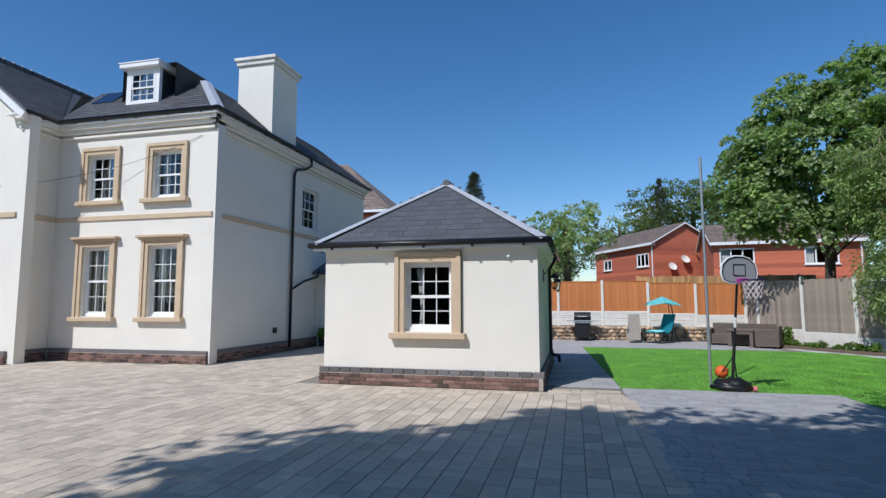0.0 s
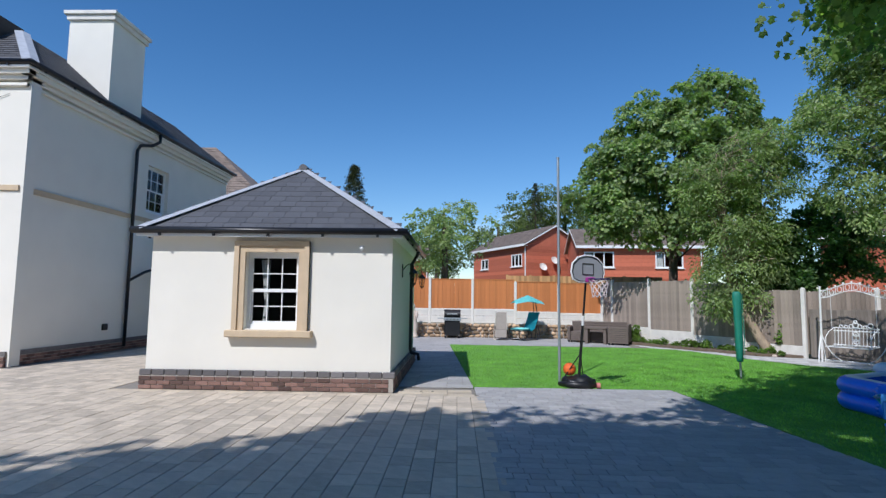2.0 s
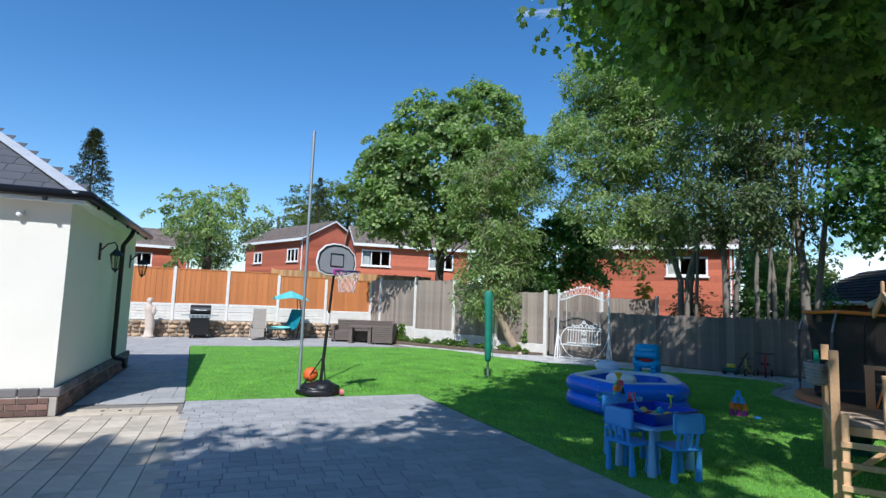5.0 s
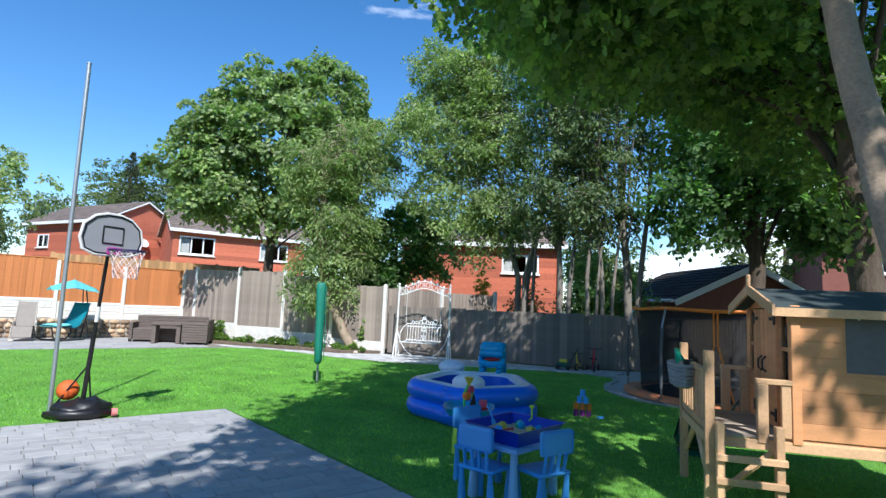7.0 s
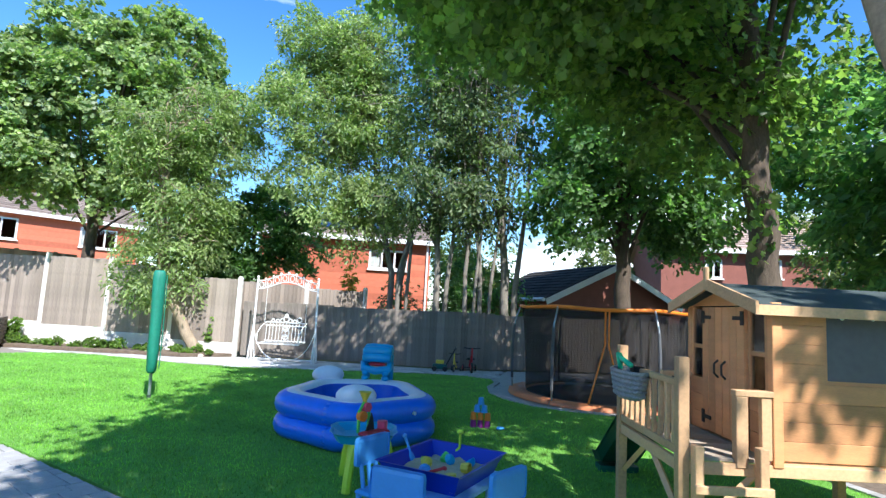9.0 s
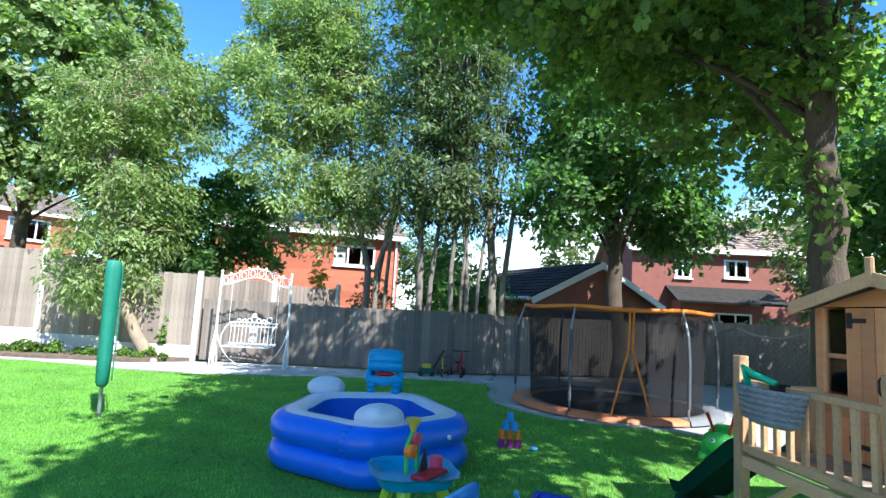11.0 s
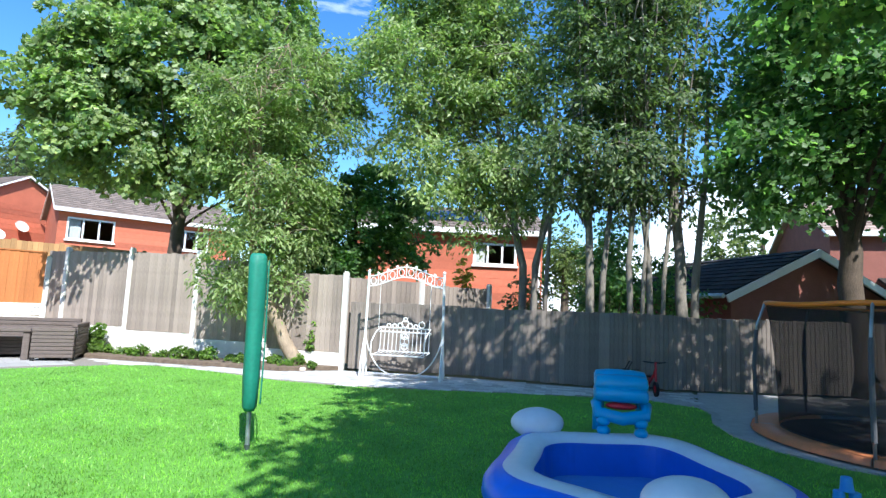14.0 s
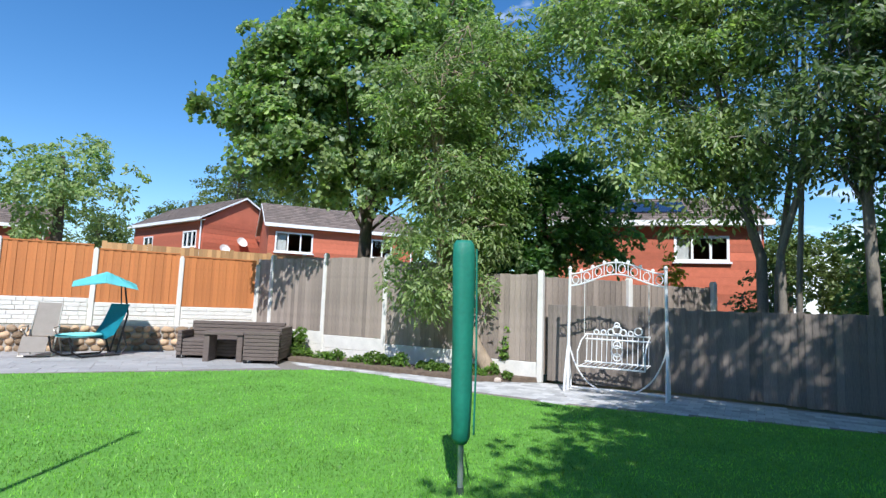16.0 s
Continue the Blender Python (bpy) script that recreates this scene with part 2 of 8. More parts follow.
BLACK_PL = mat("black_plastic", (0.012, 0.012, 0.013), 0.4, 0.15, 8, 0.1, 60)
BLACK_IRON = mat("black_iron", (0.015, 0.015, 0.016), 0.5, 0.1, 10, 0.1, 60)
WHITE_IRON = mat("white_painted_iron", (0.80, 0.80, 0.78), 0.4, 0.04, 8, 0.05, 60)
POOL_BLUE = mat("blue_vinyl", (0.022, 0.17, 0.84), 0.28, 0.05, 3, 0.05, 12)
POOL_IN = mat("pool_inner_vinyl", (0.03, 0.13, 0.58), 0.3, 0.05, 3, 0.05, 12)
POOL_WHITE = mat("white_vinyl", (0.72, 0.76, 0.82), 0.32, 0.04, 3, 0.05, 12)
TOY_BLUE = mat("light_blue_plastic", (0.075, 0.35, 0.78), 0.45, 0.04, 5, 0.03, 60)
TABLE_BLUE = mat("pale_blue_plastic", (0.28, 0.54, 0.84), 0.45, 0.04, 5, 0.03, 60)
TRAY_BLUE = mat("royal_blue_plastic", (0.006, 0.03, 0.42), 0.35, 0.04, 5, 0.03, 60)
SHARK = mat("turquoise_vinyl", (0.02, 0.34, 0.62), 0.3, 0.05, 4, 0.05, 12)
RED_PL = mat("red_plastic", (0.55, 0.02, 0.03), 0.4, 0.05, 5, 0.03, 60)
PINK_PL = mat("pink_plastic", (0.75, 0.08, 0.16), 0.4, 0.05, 5, 0.03, 60)
YELLOW_PL = mat("yellow_plastic", (0.75, 0.58, 0.06), 0.4, 0.05, 5, 0.03, 60)
LIME_PL = mat("lime_plastic", (0.50, 0.72, 0.05), 0.4, 0.05, 5, 0.03, 60)
GREEN_PL = mat("bright_green_plastic", (0.11, 0.62, 0.10), 0.4, 0.05, 5, 0.03, 60)
DGREEN_PL = mat("dark_green_plastic", (0.005, 0.10, 0.075), 0.35, 0.05, 5, 0.03, 60)
ORANGE_PL = mat("orange_plastic", (0.80, 0.22, 0.02), 0.45, 0.05, 5, 0.05, 60)
PURPLE_PL = mat("magenta_plastic", (0.35, 0.03, 0.24), 0.4, 0.05, 5, 0.03, 60)
BALL = mat("orange_rubber", (0.72, 0.13, 0.02), 0.6, 0.08, 10, 0.4, 200)
GREEN_COVER = mat("green_fabric_cover", (0.015, 0.20, 0.135), 0.6, 0.1, 5, 0.3, 30)
TEAL = mat("teal_fabric", (0.012, 0.30, 0.38), 0.7, 0.07, 8, 0.2, 150)
TEAL_LT = mat("bright_teal_canvas", (0.26, 0.78, 0.78), 0.7, 0.06, 8, 0.2, 150)
RATTAN = mat("grey_brown_rattan", (0.15, 0.118, 0.10), 0.75, 0.2, 8, 0.6, 120, stretch=(1, 1, 5))
TAUPE = mat("taupe_mesh_fabric", (0.27, 0.235, 0.20), 0.75, 0.08, 8, 0.2, 200)
STATUE = mat("pale_stone_statue", (0.60, 0.50, 0.42), 0.85, 0.1, 8, 0.3, 80)
ROPE = mat("grey_woven_rope", (0.30, 0.31, 0.33), 0.9, 0.2, 14, 0.8, 80)
SAND = mat("play_sand", (0.58, 0.46, 0.31), 0.95, 0.12, 25, 0.5, 200)
ROOM_SHADE = mat("room_shade", (0.06, 0.055, 0.05), 0.9, 0.2, 2, 0.0, 20)
CURTAIN = mat("pale_curtain", (0.55, 0.52, 0.48), 0.9, 0.15, 4, 0.1, 60, stretch=(6, 6, 0.4))
SOLAR = mat("solar_glass", (0.012, 0.018, 0.045), 0.12, 0.1, 3, 0.0, 30)
GLASS = glass_mat("window_glass")
LAMP_GLASS = glass_mat("lantern_glass", (0.85, 0.85, 0.8))
BOARD = glass_mat("clear_board", (0.75, 0.77, 0.8))
MESH_NET = mat("black_net", (0.012, 0.012, 0.014), 0.8, 0.15, 10, 0.0, 60)
LEAF_A = leaf_mat("sycamore_leaf", (0.225, 0.34, 0.15), 0.42)
LEAF_B = leaf_mat("ash_leaf", (0.245, 0.33, 0.14), 0.42, 0.22, 0.12)
LEAF_C = leaf_mat("slender_tree_leaf", (0.12, 0.19, 0.095), 0.42)
LEAF_D = leaf_mat("maple_leaf", (0.13, 0.255, 0.11), 0.6)
LEAF_E = leaf_mat("canopy_leaf", (0.165, 0.28, 0.10), 0.64)
BARK_GREY = mat("grey_bark", (0.21, 0.185, 0.15), 0.92, 0.22, 6, 0.8, 30, stretch=(2, 2, 0.6))
LEAF_YELLOW = leaf_mat("golden_conifer_leaf", (0.42, 0.42, 0.06), 0.4)
LEAF_FAR = leaf_mat("far_leaf", (0.115, 0.175, 0.055), 0.35)
LEAF_BUSH = leaf_mat("border_leaf", (0.12, 0.235, 0.045), 0.4)
CONIFER = leaf_mat("conifer_leaf", (0.045, 0.065, 0.025), 0.1)

# ---- helpers for building ----


def finish(bm, name, smooth=False):
    me = bpy.data.meshes.new(name)
    bmesh.ops.recalc_face_normals(bm, faces=bm.faces)
    bm.to_mesh(me)
    bm.free()
    if smooth:
        me.polygons.foreach_set("use_smooth", [True] * len(me.polygons))
    return me


def part(name, bm, material, parent=None, label="", smooth=False, kind="", m=None):
    """Links a bmesh (or a ready mesh) as one object under a thing or a part."""
    me = finish(bm, name, smooth) if isinstance(bm, bmesh.types.BMesh) else bm
    if material and not me.materials:
        me.materials.append(material)
    ob = new(name, me)
    if parent:
        ob.parent = parent
    if m is not None:
        ob.matrix_basis = m
    return tagged(ob, label, kind=kind)


def thing(name, label, category, m=None, group="", kind=""):
    ob = new(name)
    if m is not None:
        ob.matrix_basis = m
    return tagged(ob, label, category, group, kind)


def B():
    return bmesh.new()


def box(bm, lo, hi, m=None, bev=0.0):
    lo, hi = Vector(lo), Vector(hi)
    d, c = hi - lo, (hi + lo) / 2
    mm = (m or Matrix()) @ Matrix.Translation(c) @ Matrix.Diagonal((*d, 1))
    r = bmesh.ops.create_cube(bm, size=1, matrix=mm)
    if bev:
        es = list({e for v in r["verts"] for e in v.link_edges})
        bmesh.ops.bevel(bm, geom=es, offset=bev, segments=2 if bev > 0.015 else 1, affect="EDGES", profile=0.6)
    return bm


def rod(bm, a, b, r0, r1=None, seg=8, cap=True):
    a, b = Vector(a), Vector(b)
    d = b - a
    q = d.to_track_quat("Z", "Y").to_matrix().to_4x4()
    bmesh.ops.create_cone(bm, cap_ends=cap, segments=seg, radius1=r0, radius2=r0 if r1 is None else r1, depth=d.length, matrix=Matrix.Translation((a + b) / 2) @ q)
    return bm


def tube(bm, pts, rad, seg=8):
    """A smooth pipe through points; rad is one radius or one for each point."""
    pts = [Vector(p) for p in pts]
    rads = rad if isinstance(rad, (list, tuple)) else [rad] * len(pts)
    rings, up = [], None
    for i, p in enumerate(pts):
        d = (pts[min(i + 1, len(pts) - 1)] - pts[max(i - 1, 0)]).normalized()
        if up is None:
            up = d.orthogonal().normalized()
        up = (up - d * up.dot(d)).normalized()
        s = d.cross(up)
        rings.append([bm.verts.new(p + (up * math.cos(k * math.tau / seg) + s * math.sin(k * math.tau / seg)) * rads[i]) for k in range(seg)])
    for r0, r1 in zip(rings, rings[1:]):
        for k in range(seg):
            bm.faces.new((r0[k], r0[(k + 1) % seg], r1[(k + 1) % seg], r1[k]))
    bm.faces.new(rings[0][::-1])
    bm.faces.new(rings[-1])
    return bm


def lathe(bm, prof, seg=20, m=None):
    """A turned body from (radius, height) pairs."""
    m = m or Matrix()
    rings = []
    for r, z in prof:
        rings.append([bm.verts.new(m @ Vector((r * math.cos(k * math.tau / seg), r * math.sin(k * math.tau / seg), z))) for k in range(seg)])
    for r0, r1 in zip(rings, rings[1:]):
        for k in range(seg):
            bm.faces.new((r0[k], r0[(k + 1) % seg], r1[(k + 1) % seg], r1[k]))
    bm.faces.new(rings[0][::-1])
    bm.faces.new(rings[-1])
    return bm


def prism(bm, pts, z0, z1, m=None):
    """An upright slab over a plan outline."""
    m = m or Matrix()
    lo = [bm.verts.new(m @ Vector((x, y, z0))) for x, y in pts]
    hi = [bm.verts.new(m @ Vector((x, y, z1))) for x, y in pts]
    bm.faces.new(lo[::-1])
    bm.faces.new(hi)
    for i in range(len(pts)):
        j = (i + 1) % len(pts)
        bm.faces.new((lo[i], lo[j], hi[j], hi[i]))
    return bm


def slab(bm, corners, thick):
    """A flat plate with the given corners as its upper side."""
    c = [Vector(p) for p in corners]
    nrm = (c[1] - c[0]).cross(c[2] - c[0]).normalized()
    if nrm.z < 0:
        nrm = -nrm
    up = [bm.verts.new(p) for p in c]
    lo = [bm.verts.new(p - nrm * thick) for p in c]
    bm.faces.new(up)
    bm.faces.new(lo[::-1])
    for i in range(len(c)):
        j = (i + 1) % len(c)
        bm.faces.new((up[i], lo[i], lo[j], up[j]))
    return bm


def ball(bm, c, r, sx=1, sy=1, sz=1, u=14, v=9, m=None):
    bmesh.ops.create_uvsphere(bm, u_segments=u, v_segments=v, radius=r, matrix=(m or Matrix()) @ Matrix.Translation(c) @ Matrix.Diagonal((sx, sy, sz, 1)))
    return bm


def wall_mesh(bm, length, height, thick, holes, m):
    """A wall along local x, its outer side at local y=0, thickness to +y, with openings (x0, x1, z0, z1) through it."""
    xs = sorted({0, length, *[h[0] for h in holes], *[h[1] for h in holes]})
    zs = sorted({0, height, *[h[2] for h in holes], *[h[3] for h in holes]})

    def solid(i, k):
        if not (0 <= i < len(xs) - 1 and 0 <= k < len(zs) - 1):
            return False
        cx, cz = (xs[i] + xs[i + 1]) / 2, (zs[k] + zs[k + 1]) / 2
        return not any(h[0] < cx < h[1] and h[2] < cz < h[3] for h in holes)

    def face(*p):
        bm.faces.new([bm.verts.new(m @ Vector(q)) for q in p])

    for i in range(len(xs) - 1):
        for k in range(len(zs) - 1):
            if not solid(i, k):
                continue
            a, b, c, d = xs[i], xs[i + 1], zs[k], zs[k + 1]
            face((a, 0, c), (b, 0, c), (b, 0, d), (a, 0, d))
            face((a, thick, c), (a, thick, d), (b, thick, d), (b, thick, c))
            if not solid(i - 1, k):
                face((a, 0, c), (a, 0, d), (a, thick, d), (a, thick, c))
            if not solid(i + 1, k):
                face((b, 0, c), (b, thick, c), (b, thick, d), (b, 0, d))
            if not solid(i, k - 1):
                face((a, 0, c), (a, thick, c), (b, thick, c), (b, 0, c))
            if not solid(i, k + 1):
                face((a, 0, d), (b, 0, d), (b, thick, d), (a, thick, d))
    bmesh.ops.remove_doubles(bm, verts=bm.verts, dist=0.0005)
    return bm


def bez(p0, p1, p2, n=8):
    p0, p1, p2 = Vector(p0), Vector(p1), Vector(p2)
    return [p0 * (1 - t) ** 2 + p1 * 2 * t * (1 - t) + p2 * t * t for t in [i / n for i in range(n + 1)]]

# ---- ground ----
bm = B()
bmesh.ops.create_grid(bm, x_segments=1, y_segments=1, size=900, matrix=Matrix.Translation((0, 0, -0.06)))
tagged(part("ground", bm, EARTH), "dry grassy ground reaching the horizon", "ground", kind="structure")

LAWN = [(1.36, 9.72), (5.0, 9.78), (5.2, 7.2), (5.38, 4.2), (5.5, 1.0), (5.6, -2.5), (8.2, -2.5), (8.6, 0.6), (9.2, 2.4), (10.0, 3.35), (11.0, 4.35), (11.6, 5.0),
        (11.75, 5.6), (11.62, 6.1), (11.42, 6.7), (11.36, 7.3), (11.55, 7.95), (11.95, 8.5), (12.6, 8.95), (13.3, 9.2), (13.75, 9.55), (13.7, 10.3), (13.0, 11.2), (12.15, 12.08),
        (11.35, 12.86), (10.25, 14.0), (9.55, 15.15), (9.2, 16.3), (8.85, 17.4), (8.4, 18.15), (7.8, 18.5), (5.44, 18.66), (2.8, 18.85), (0.8, 18.98)]
bm = prism(B(), LAWN, -0.05, 0.0)
lawn = tagged(part("lawn", bm, TURF), "bright green artificial turf lawn, partly in tree shade", "lawn", kind="structure")

# bedding under the paving, which shows in the joints
bm = prism(B(), [(-22, -10), (1.52, -10), (1.36, 9.55), (0.05, 9.6), (-4.6, 9.6), (-4.6, 18), (-22, 18)], -0.05, -0.012)
tagged(part("drive_bed", bm, JOINT), "sandy jointing bed of the driveway", "driveway", kind="structure")
bm = prism(B(), [(1.53, -10), (6.0, -10), (5.48, 1.0), (5.36, 4.2), (5.18, 7.2), (4.98, 9.765), (1.37, 9.7)], -0.05, -0.012)
tagged(part("patio_bed", bm, JOINT), "dark jointing bed of the grey paving", "patio", kind="structure")
bm = prism(B(), [(-0.1, 9.62), (1.35, 9.75), (0.78, 19.0), (7.8, 18.52), (8.42, 18.16), (9.22, 16.3), (9.57, 15.16), (10.27, 14.02), (13.02, 11.22), (13.76, 10.3), (13.76, 9.5), (15.6, 10.3), (14.3, 11.5),
                 (12.9, 14.2), (11.4, 16.0), (10.2, 16.4), (8.3, 19.2), (7.6, 20.2), (7.2, 22.8), (-3, 22.8), (-3, 14), (-0.1, 14)], -0.05, -0.008)
tagged(part("path_bed", bm, JOINT), "dark jointing bed of the garden path", "path", kind="structure")
bm = prism(B(), [(11.62, 5.02), (11.02, 4.33), (14, 2.2), (19, 3.6), (18.5, 7.5), (15.6, 10.2), (13.7, 9.5), (12.6, 8.93), (11.97, 8.48), (11.57, 7.93), (11.38, 7.3), (11.44, 6.7), (11.64, 6.1), (11.77, 5.6)], -0.05, -0.004)
tagged(part("trampoline_paving", bm, PAVE_GJ), "grey paving round the sunken trampoline", "paving", kind="structure")
bm = prism(B(), [(10.02, 3.33), (9.22, 2.38), (8.62, 0.58), (8.22, -2.5), (16, -4), (20, 2), (14, 2.2), (11.02, 4.33)], -0.05, 0.01)
tagged(part("flower_bed", bm, SOIL), "bark mulch bed under the big tree", "flower bed", kind="structure")
bm = prism(B(), [(7.3, 22.7), (7.65, 20.2), (8.35, 19.2), (10.25, 16.45), (11.2, 16.2), (11.5, 16.1), (8.5, 20.8), (7.4, 22.75)], -0.05, 0.06)
tagged(part("border_bed", bm, SOIL), "earth border along the weathered fence", "flower bed", kind="structure")

# ---- sash windows ----


def sash_window(parent, m, w, h, cols=3, rows=4, surround=0.0, head=False, sill=True, depth=0.12, curtain=False):
    """A white sliding sash in an opening of w by h (local x and z from the lower left, outside towards -y)."""
    win = part("window", box(box(box(box(B(), (0, depth, 0), (0.05, depth + 0.09, h)), (w - 0.05, depth, 0), (w, depth + 0.09, h)), (0.05, depth, h - 0.05), (w - 0.05, depth + 0.09, h)),
                             (0.05, depth, 0), (w - 0.05, depth + 0.09, 0.08)), WHITE_PAINT, parent, "white timber sash window", m=m)
    hh = h / 2
    for s in range(2):
        z0, z1, y0 = (0.08, hh + 0.03, depth + 0.045) if s == 0 else (hh - 0.03, h - 0.05, depth + 0.01)
        bm = B()
        for a in ((0.05, z0, 0.085, z1), (w - 0.085, z0, w - 0.05, z1), (0.085, z0, w - 0.085, z0 + 0.05), (0.085, z1 - 0.05, w - 0.085, z1)):
            box(bm, (a[0], y0, a[1]), (a[2], y0 + 0.035, a[3]))
        part("sash", bm, WHITE_PAINT, win)
        iw, ih = w - 0.17, z1 - z0 - 0.1
        bm = B()
        for c in range(1, cols):
            x = 0.085 + iw * c / cols
            box(bm, (x - 0.009, y0 + 0.004, z0 + 0.05), (x + 0.009, y0 + 0.03, z1 - 0.05))
        for r in range(1, rows // 2):
            z = z0 + 0.05 + ih * r / (rows // 2)
            box(bm, (0.085, y0 + 0.006, z - 0.009), (w - 0.085, y0 + 0.028, z + 0.009))
        part("glazing_bar", bm, WHITE_PAINT, win)
        for c in range(cols):
            for r in range(rows // 2):
                x0, zz = 0.085 + iw * c / cols, z0 + 0.05 + ih * r / (rows // 2)
                p = part("pane", box(B(), (x0 + 0.004, y0 + 0.014, zz + 0.004), (x0 + iw / cols - 0.004, y0 + 0.019, zz + ih / (rows // 2) - 0.004)), GLASS, win)
                p.visible_shadow = False
    # open box behind the panes; its dark colour stands in for indoor shade
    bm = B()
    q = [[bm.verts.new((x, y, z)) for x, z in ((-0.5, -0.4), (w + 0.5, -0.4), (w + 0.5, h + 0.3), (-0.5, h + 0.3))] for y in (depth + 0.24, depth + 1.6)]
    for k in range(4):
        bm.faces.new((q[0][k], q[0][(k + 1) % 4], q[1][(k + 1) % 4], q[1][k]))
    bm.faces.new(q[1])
    part("room", bm, ROOM_SHADE, win, "box behind the glass, coloured dark for room shade")
    if curtain:
        for x0, x1 in ((0.08, 0.3), (w - 0.3, w - 0.08)):
            bm = B()
            nseg = 12
            vs = [[bm.verts.new((x0 + (x1 - x0) * i / nseg, depth + 0.2 + 0.02 * math.sin(i * 2.3), z)) for i in range(nseg + 1)] for z in (0.1, h - 0.05)]
            for i in range(nseg):
                bm.faces.new((vs[0][i], vs[0][i + 1], vs[1][i + 1], vs[1][i]))
            bmesh.ops.solidify(bm, geom=bm.faces[:], thickness=0.008)
            part("curtain", bm, CURTAIN, win, "pale curtain behind the glass")
    if surround:
        s = surround
        bm = B()
        for k, (o, pr) in enumerate(((0.0, 0.05), (s * 0.45, 0.085))):
            a, b2 = -s + 0.0, -o
            for lo, hi in (((a, -pr, -0.02), (b2 if k == 0 else -s * 0.55, 0.004, h + s)), ((w - b2 if k == 0 else w + s * 0.55, -pr, -0.02), (w + s, 0.004, h + s)), ((-s, -pr - 0.002, h if k == 0 else h + s * 0.55), (w + s, 0.004, h + s + 0.001))):
                box(bm, lo, hi)
        part("stone_surround", bm, STONE_TRIM, win, "moulded sandstone window surround")
    if head:
        bm = box(B(), (-surround - 0.12, -0.2, h + surround), (w + surround + 0.12, 0.004, h + surround + 0.07), bev=0.01)
        box(bm, (-surround - 0.06, -0.13, h + surround - 0.06), (w + surround + 0.06, 0.003, h + surround))
        part("head_moulding", bm, STONE_TRIM, win, "projecting sandstone head")
    if sill and surround:
        bm = box(B(), (-surround - 0.09, -0.16, -0.14), (w + surround + 0.09, 0.1, -0.02), bev=0.012)
        part("sill", bm, STONE_TRIM, win, "sandstone sill")
    return win


def gutter(parent, pts, z, hook=0.9):
    """A half-round eaves gutter with brackets along plan points."""
    bm = B()
    tube(bm, [(x, y, z) for x, y in pts], 0.062, 10)
    g0 = part("gutter", bm, BLACK_GUTTER, parent, "black gutter", smooth=True)
    for (x0, y0), (x1, y1) in zip(pts, pts[1:]):
        d = math.hypot(x1 - x0, y1 - y0)
        for i in range(max(1, int(d / hook))):
            t = (i + 0.5) / max(1, int(d / hook))
            x, y = x0 + (x1 - x0) * t, y0 + (y1 - y0) * t
            part("bracket", box(B(), (x - 0.02, y - 0.02, z - 0.1), (x + 0.02, y + 0.02, z - 0.055)), BLACK_GUTTER, g0)


def slope_tiles(quad, course, width, thick, material, parent, name, label="", lift=0.012):
    """Courses of overlapping tiles over a sloping quad (eave a-b, ridge d-c), in one mesh."""
    a, b, c, d = [Vector(p) for p in quad]
    nrm = (b - a).cross(d - a).normalized()
    if nrm.z < 0:
        nrm = -nrm
    rows = max(1, int(((d - a).length + (c - b).length) / 2 / course))
    rnd = random.Random(len(name) * 7 + rows)
    bm = B()
    for r in range(rows):
        t0, t1 = r / rows, min(1.0, (r + 1.25) / rows)
        l0, r0, l1, r1 = a.lerp(d, t0), b.lerp(c, t0), a.lerp(d, t1), b.lerp(c, t1)
        n = max(1, round((r0 - l0).length / width))
        off = 0.5 * (r % 2)
        for i in range(n + 1):
            u0, u1 = max(0, (i - off) / n), min(1, (i + 1 - off) / n)
            if u1 - u0 < 0.02 / n:
                continue
            g = 0.004 / max((r0 - l0).length, 0.01)
            h0 = nrm * (lift + thick + rnd.random() * 0.003)
            ps = [l0.lerp(r0, u0 + g) + h0, l0.lerp(r0, u1 - g) + h0, l1.lerp(r1, u1 - g) + nrm * thick * 0.4, l1.lerp(r1, u0 + g) + nrm * thick * 0.4]
            up = [bm.verts.new(p) for p in ps]
            lo = [bm.verts.new(p - nrm * thick) for p in ps]
            bm.faces.new(up)
            for k in range(4):
                bm.faces.new((up[k], lo[k], lo[(k + 1) % 4], up[(k + 1) % 4]))
    return part(name, bm, material, parent, label, kind="stuff")


# ---- main house ----
HX, HY, HE = -9.03, 11.34, 6.85
house = thing("main_house", "large cream-rendered period style house with slate roof", "house")
GF, FF = (1.24, 3.22), (4.55, 5.92)
holes = [(x - -14.3, x - -14.3 + 0.95, z0, z1) for x in (-13.22, -10.97) for z0, z1 in (GF, FF)]
front = part("front_wall", wall_mesh(B(), 5.4, HE - 0.1, 0.3, holes, Matrix.Translation((-14.3, HY, 0))), RENDER, house, "cream rendered wall")
for x in (-13.22, -10.97):
    for k, (z0, z1) in enumerate((GF, FF)):
        sash_window(front, Matrix.Translation((x, HY, z0)), 0.95, z1 - z0, 3, 4, surround=0.2, head=(k == 0), curtain=True)
side_m = Matrix.Translation((HX, HY + 0.3, 0)) @ Matrix.Rotation(radians(90), 4, "Z")
side = part("side_wall", wall_mesh(B(), 10.6, HE - 0.1, 0.3, [(4.75, 6.0, 4.3, 5.85)], side_m), RENDER, house, "cream rendered side wall in shade")
sash_window(side, side_m @ Matrix.Translation((4.75, 0, 4.3)), 1.25, 1.55, 3, 4, sill=False)
part("back_wall", box(box(B(), (-20, 22.2, 0), (HX - 0.3, 22.5, HE - 0.1)), (-20.3, 8, 0), (-20, 22.5, HE - 0.1)), RENDER, house)
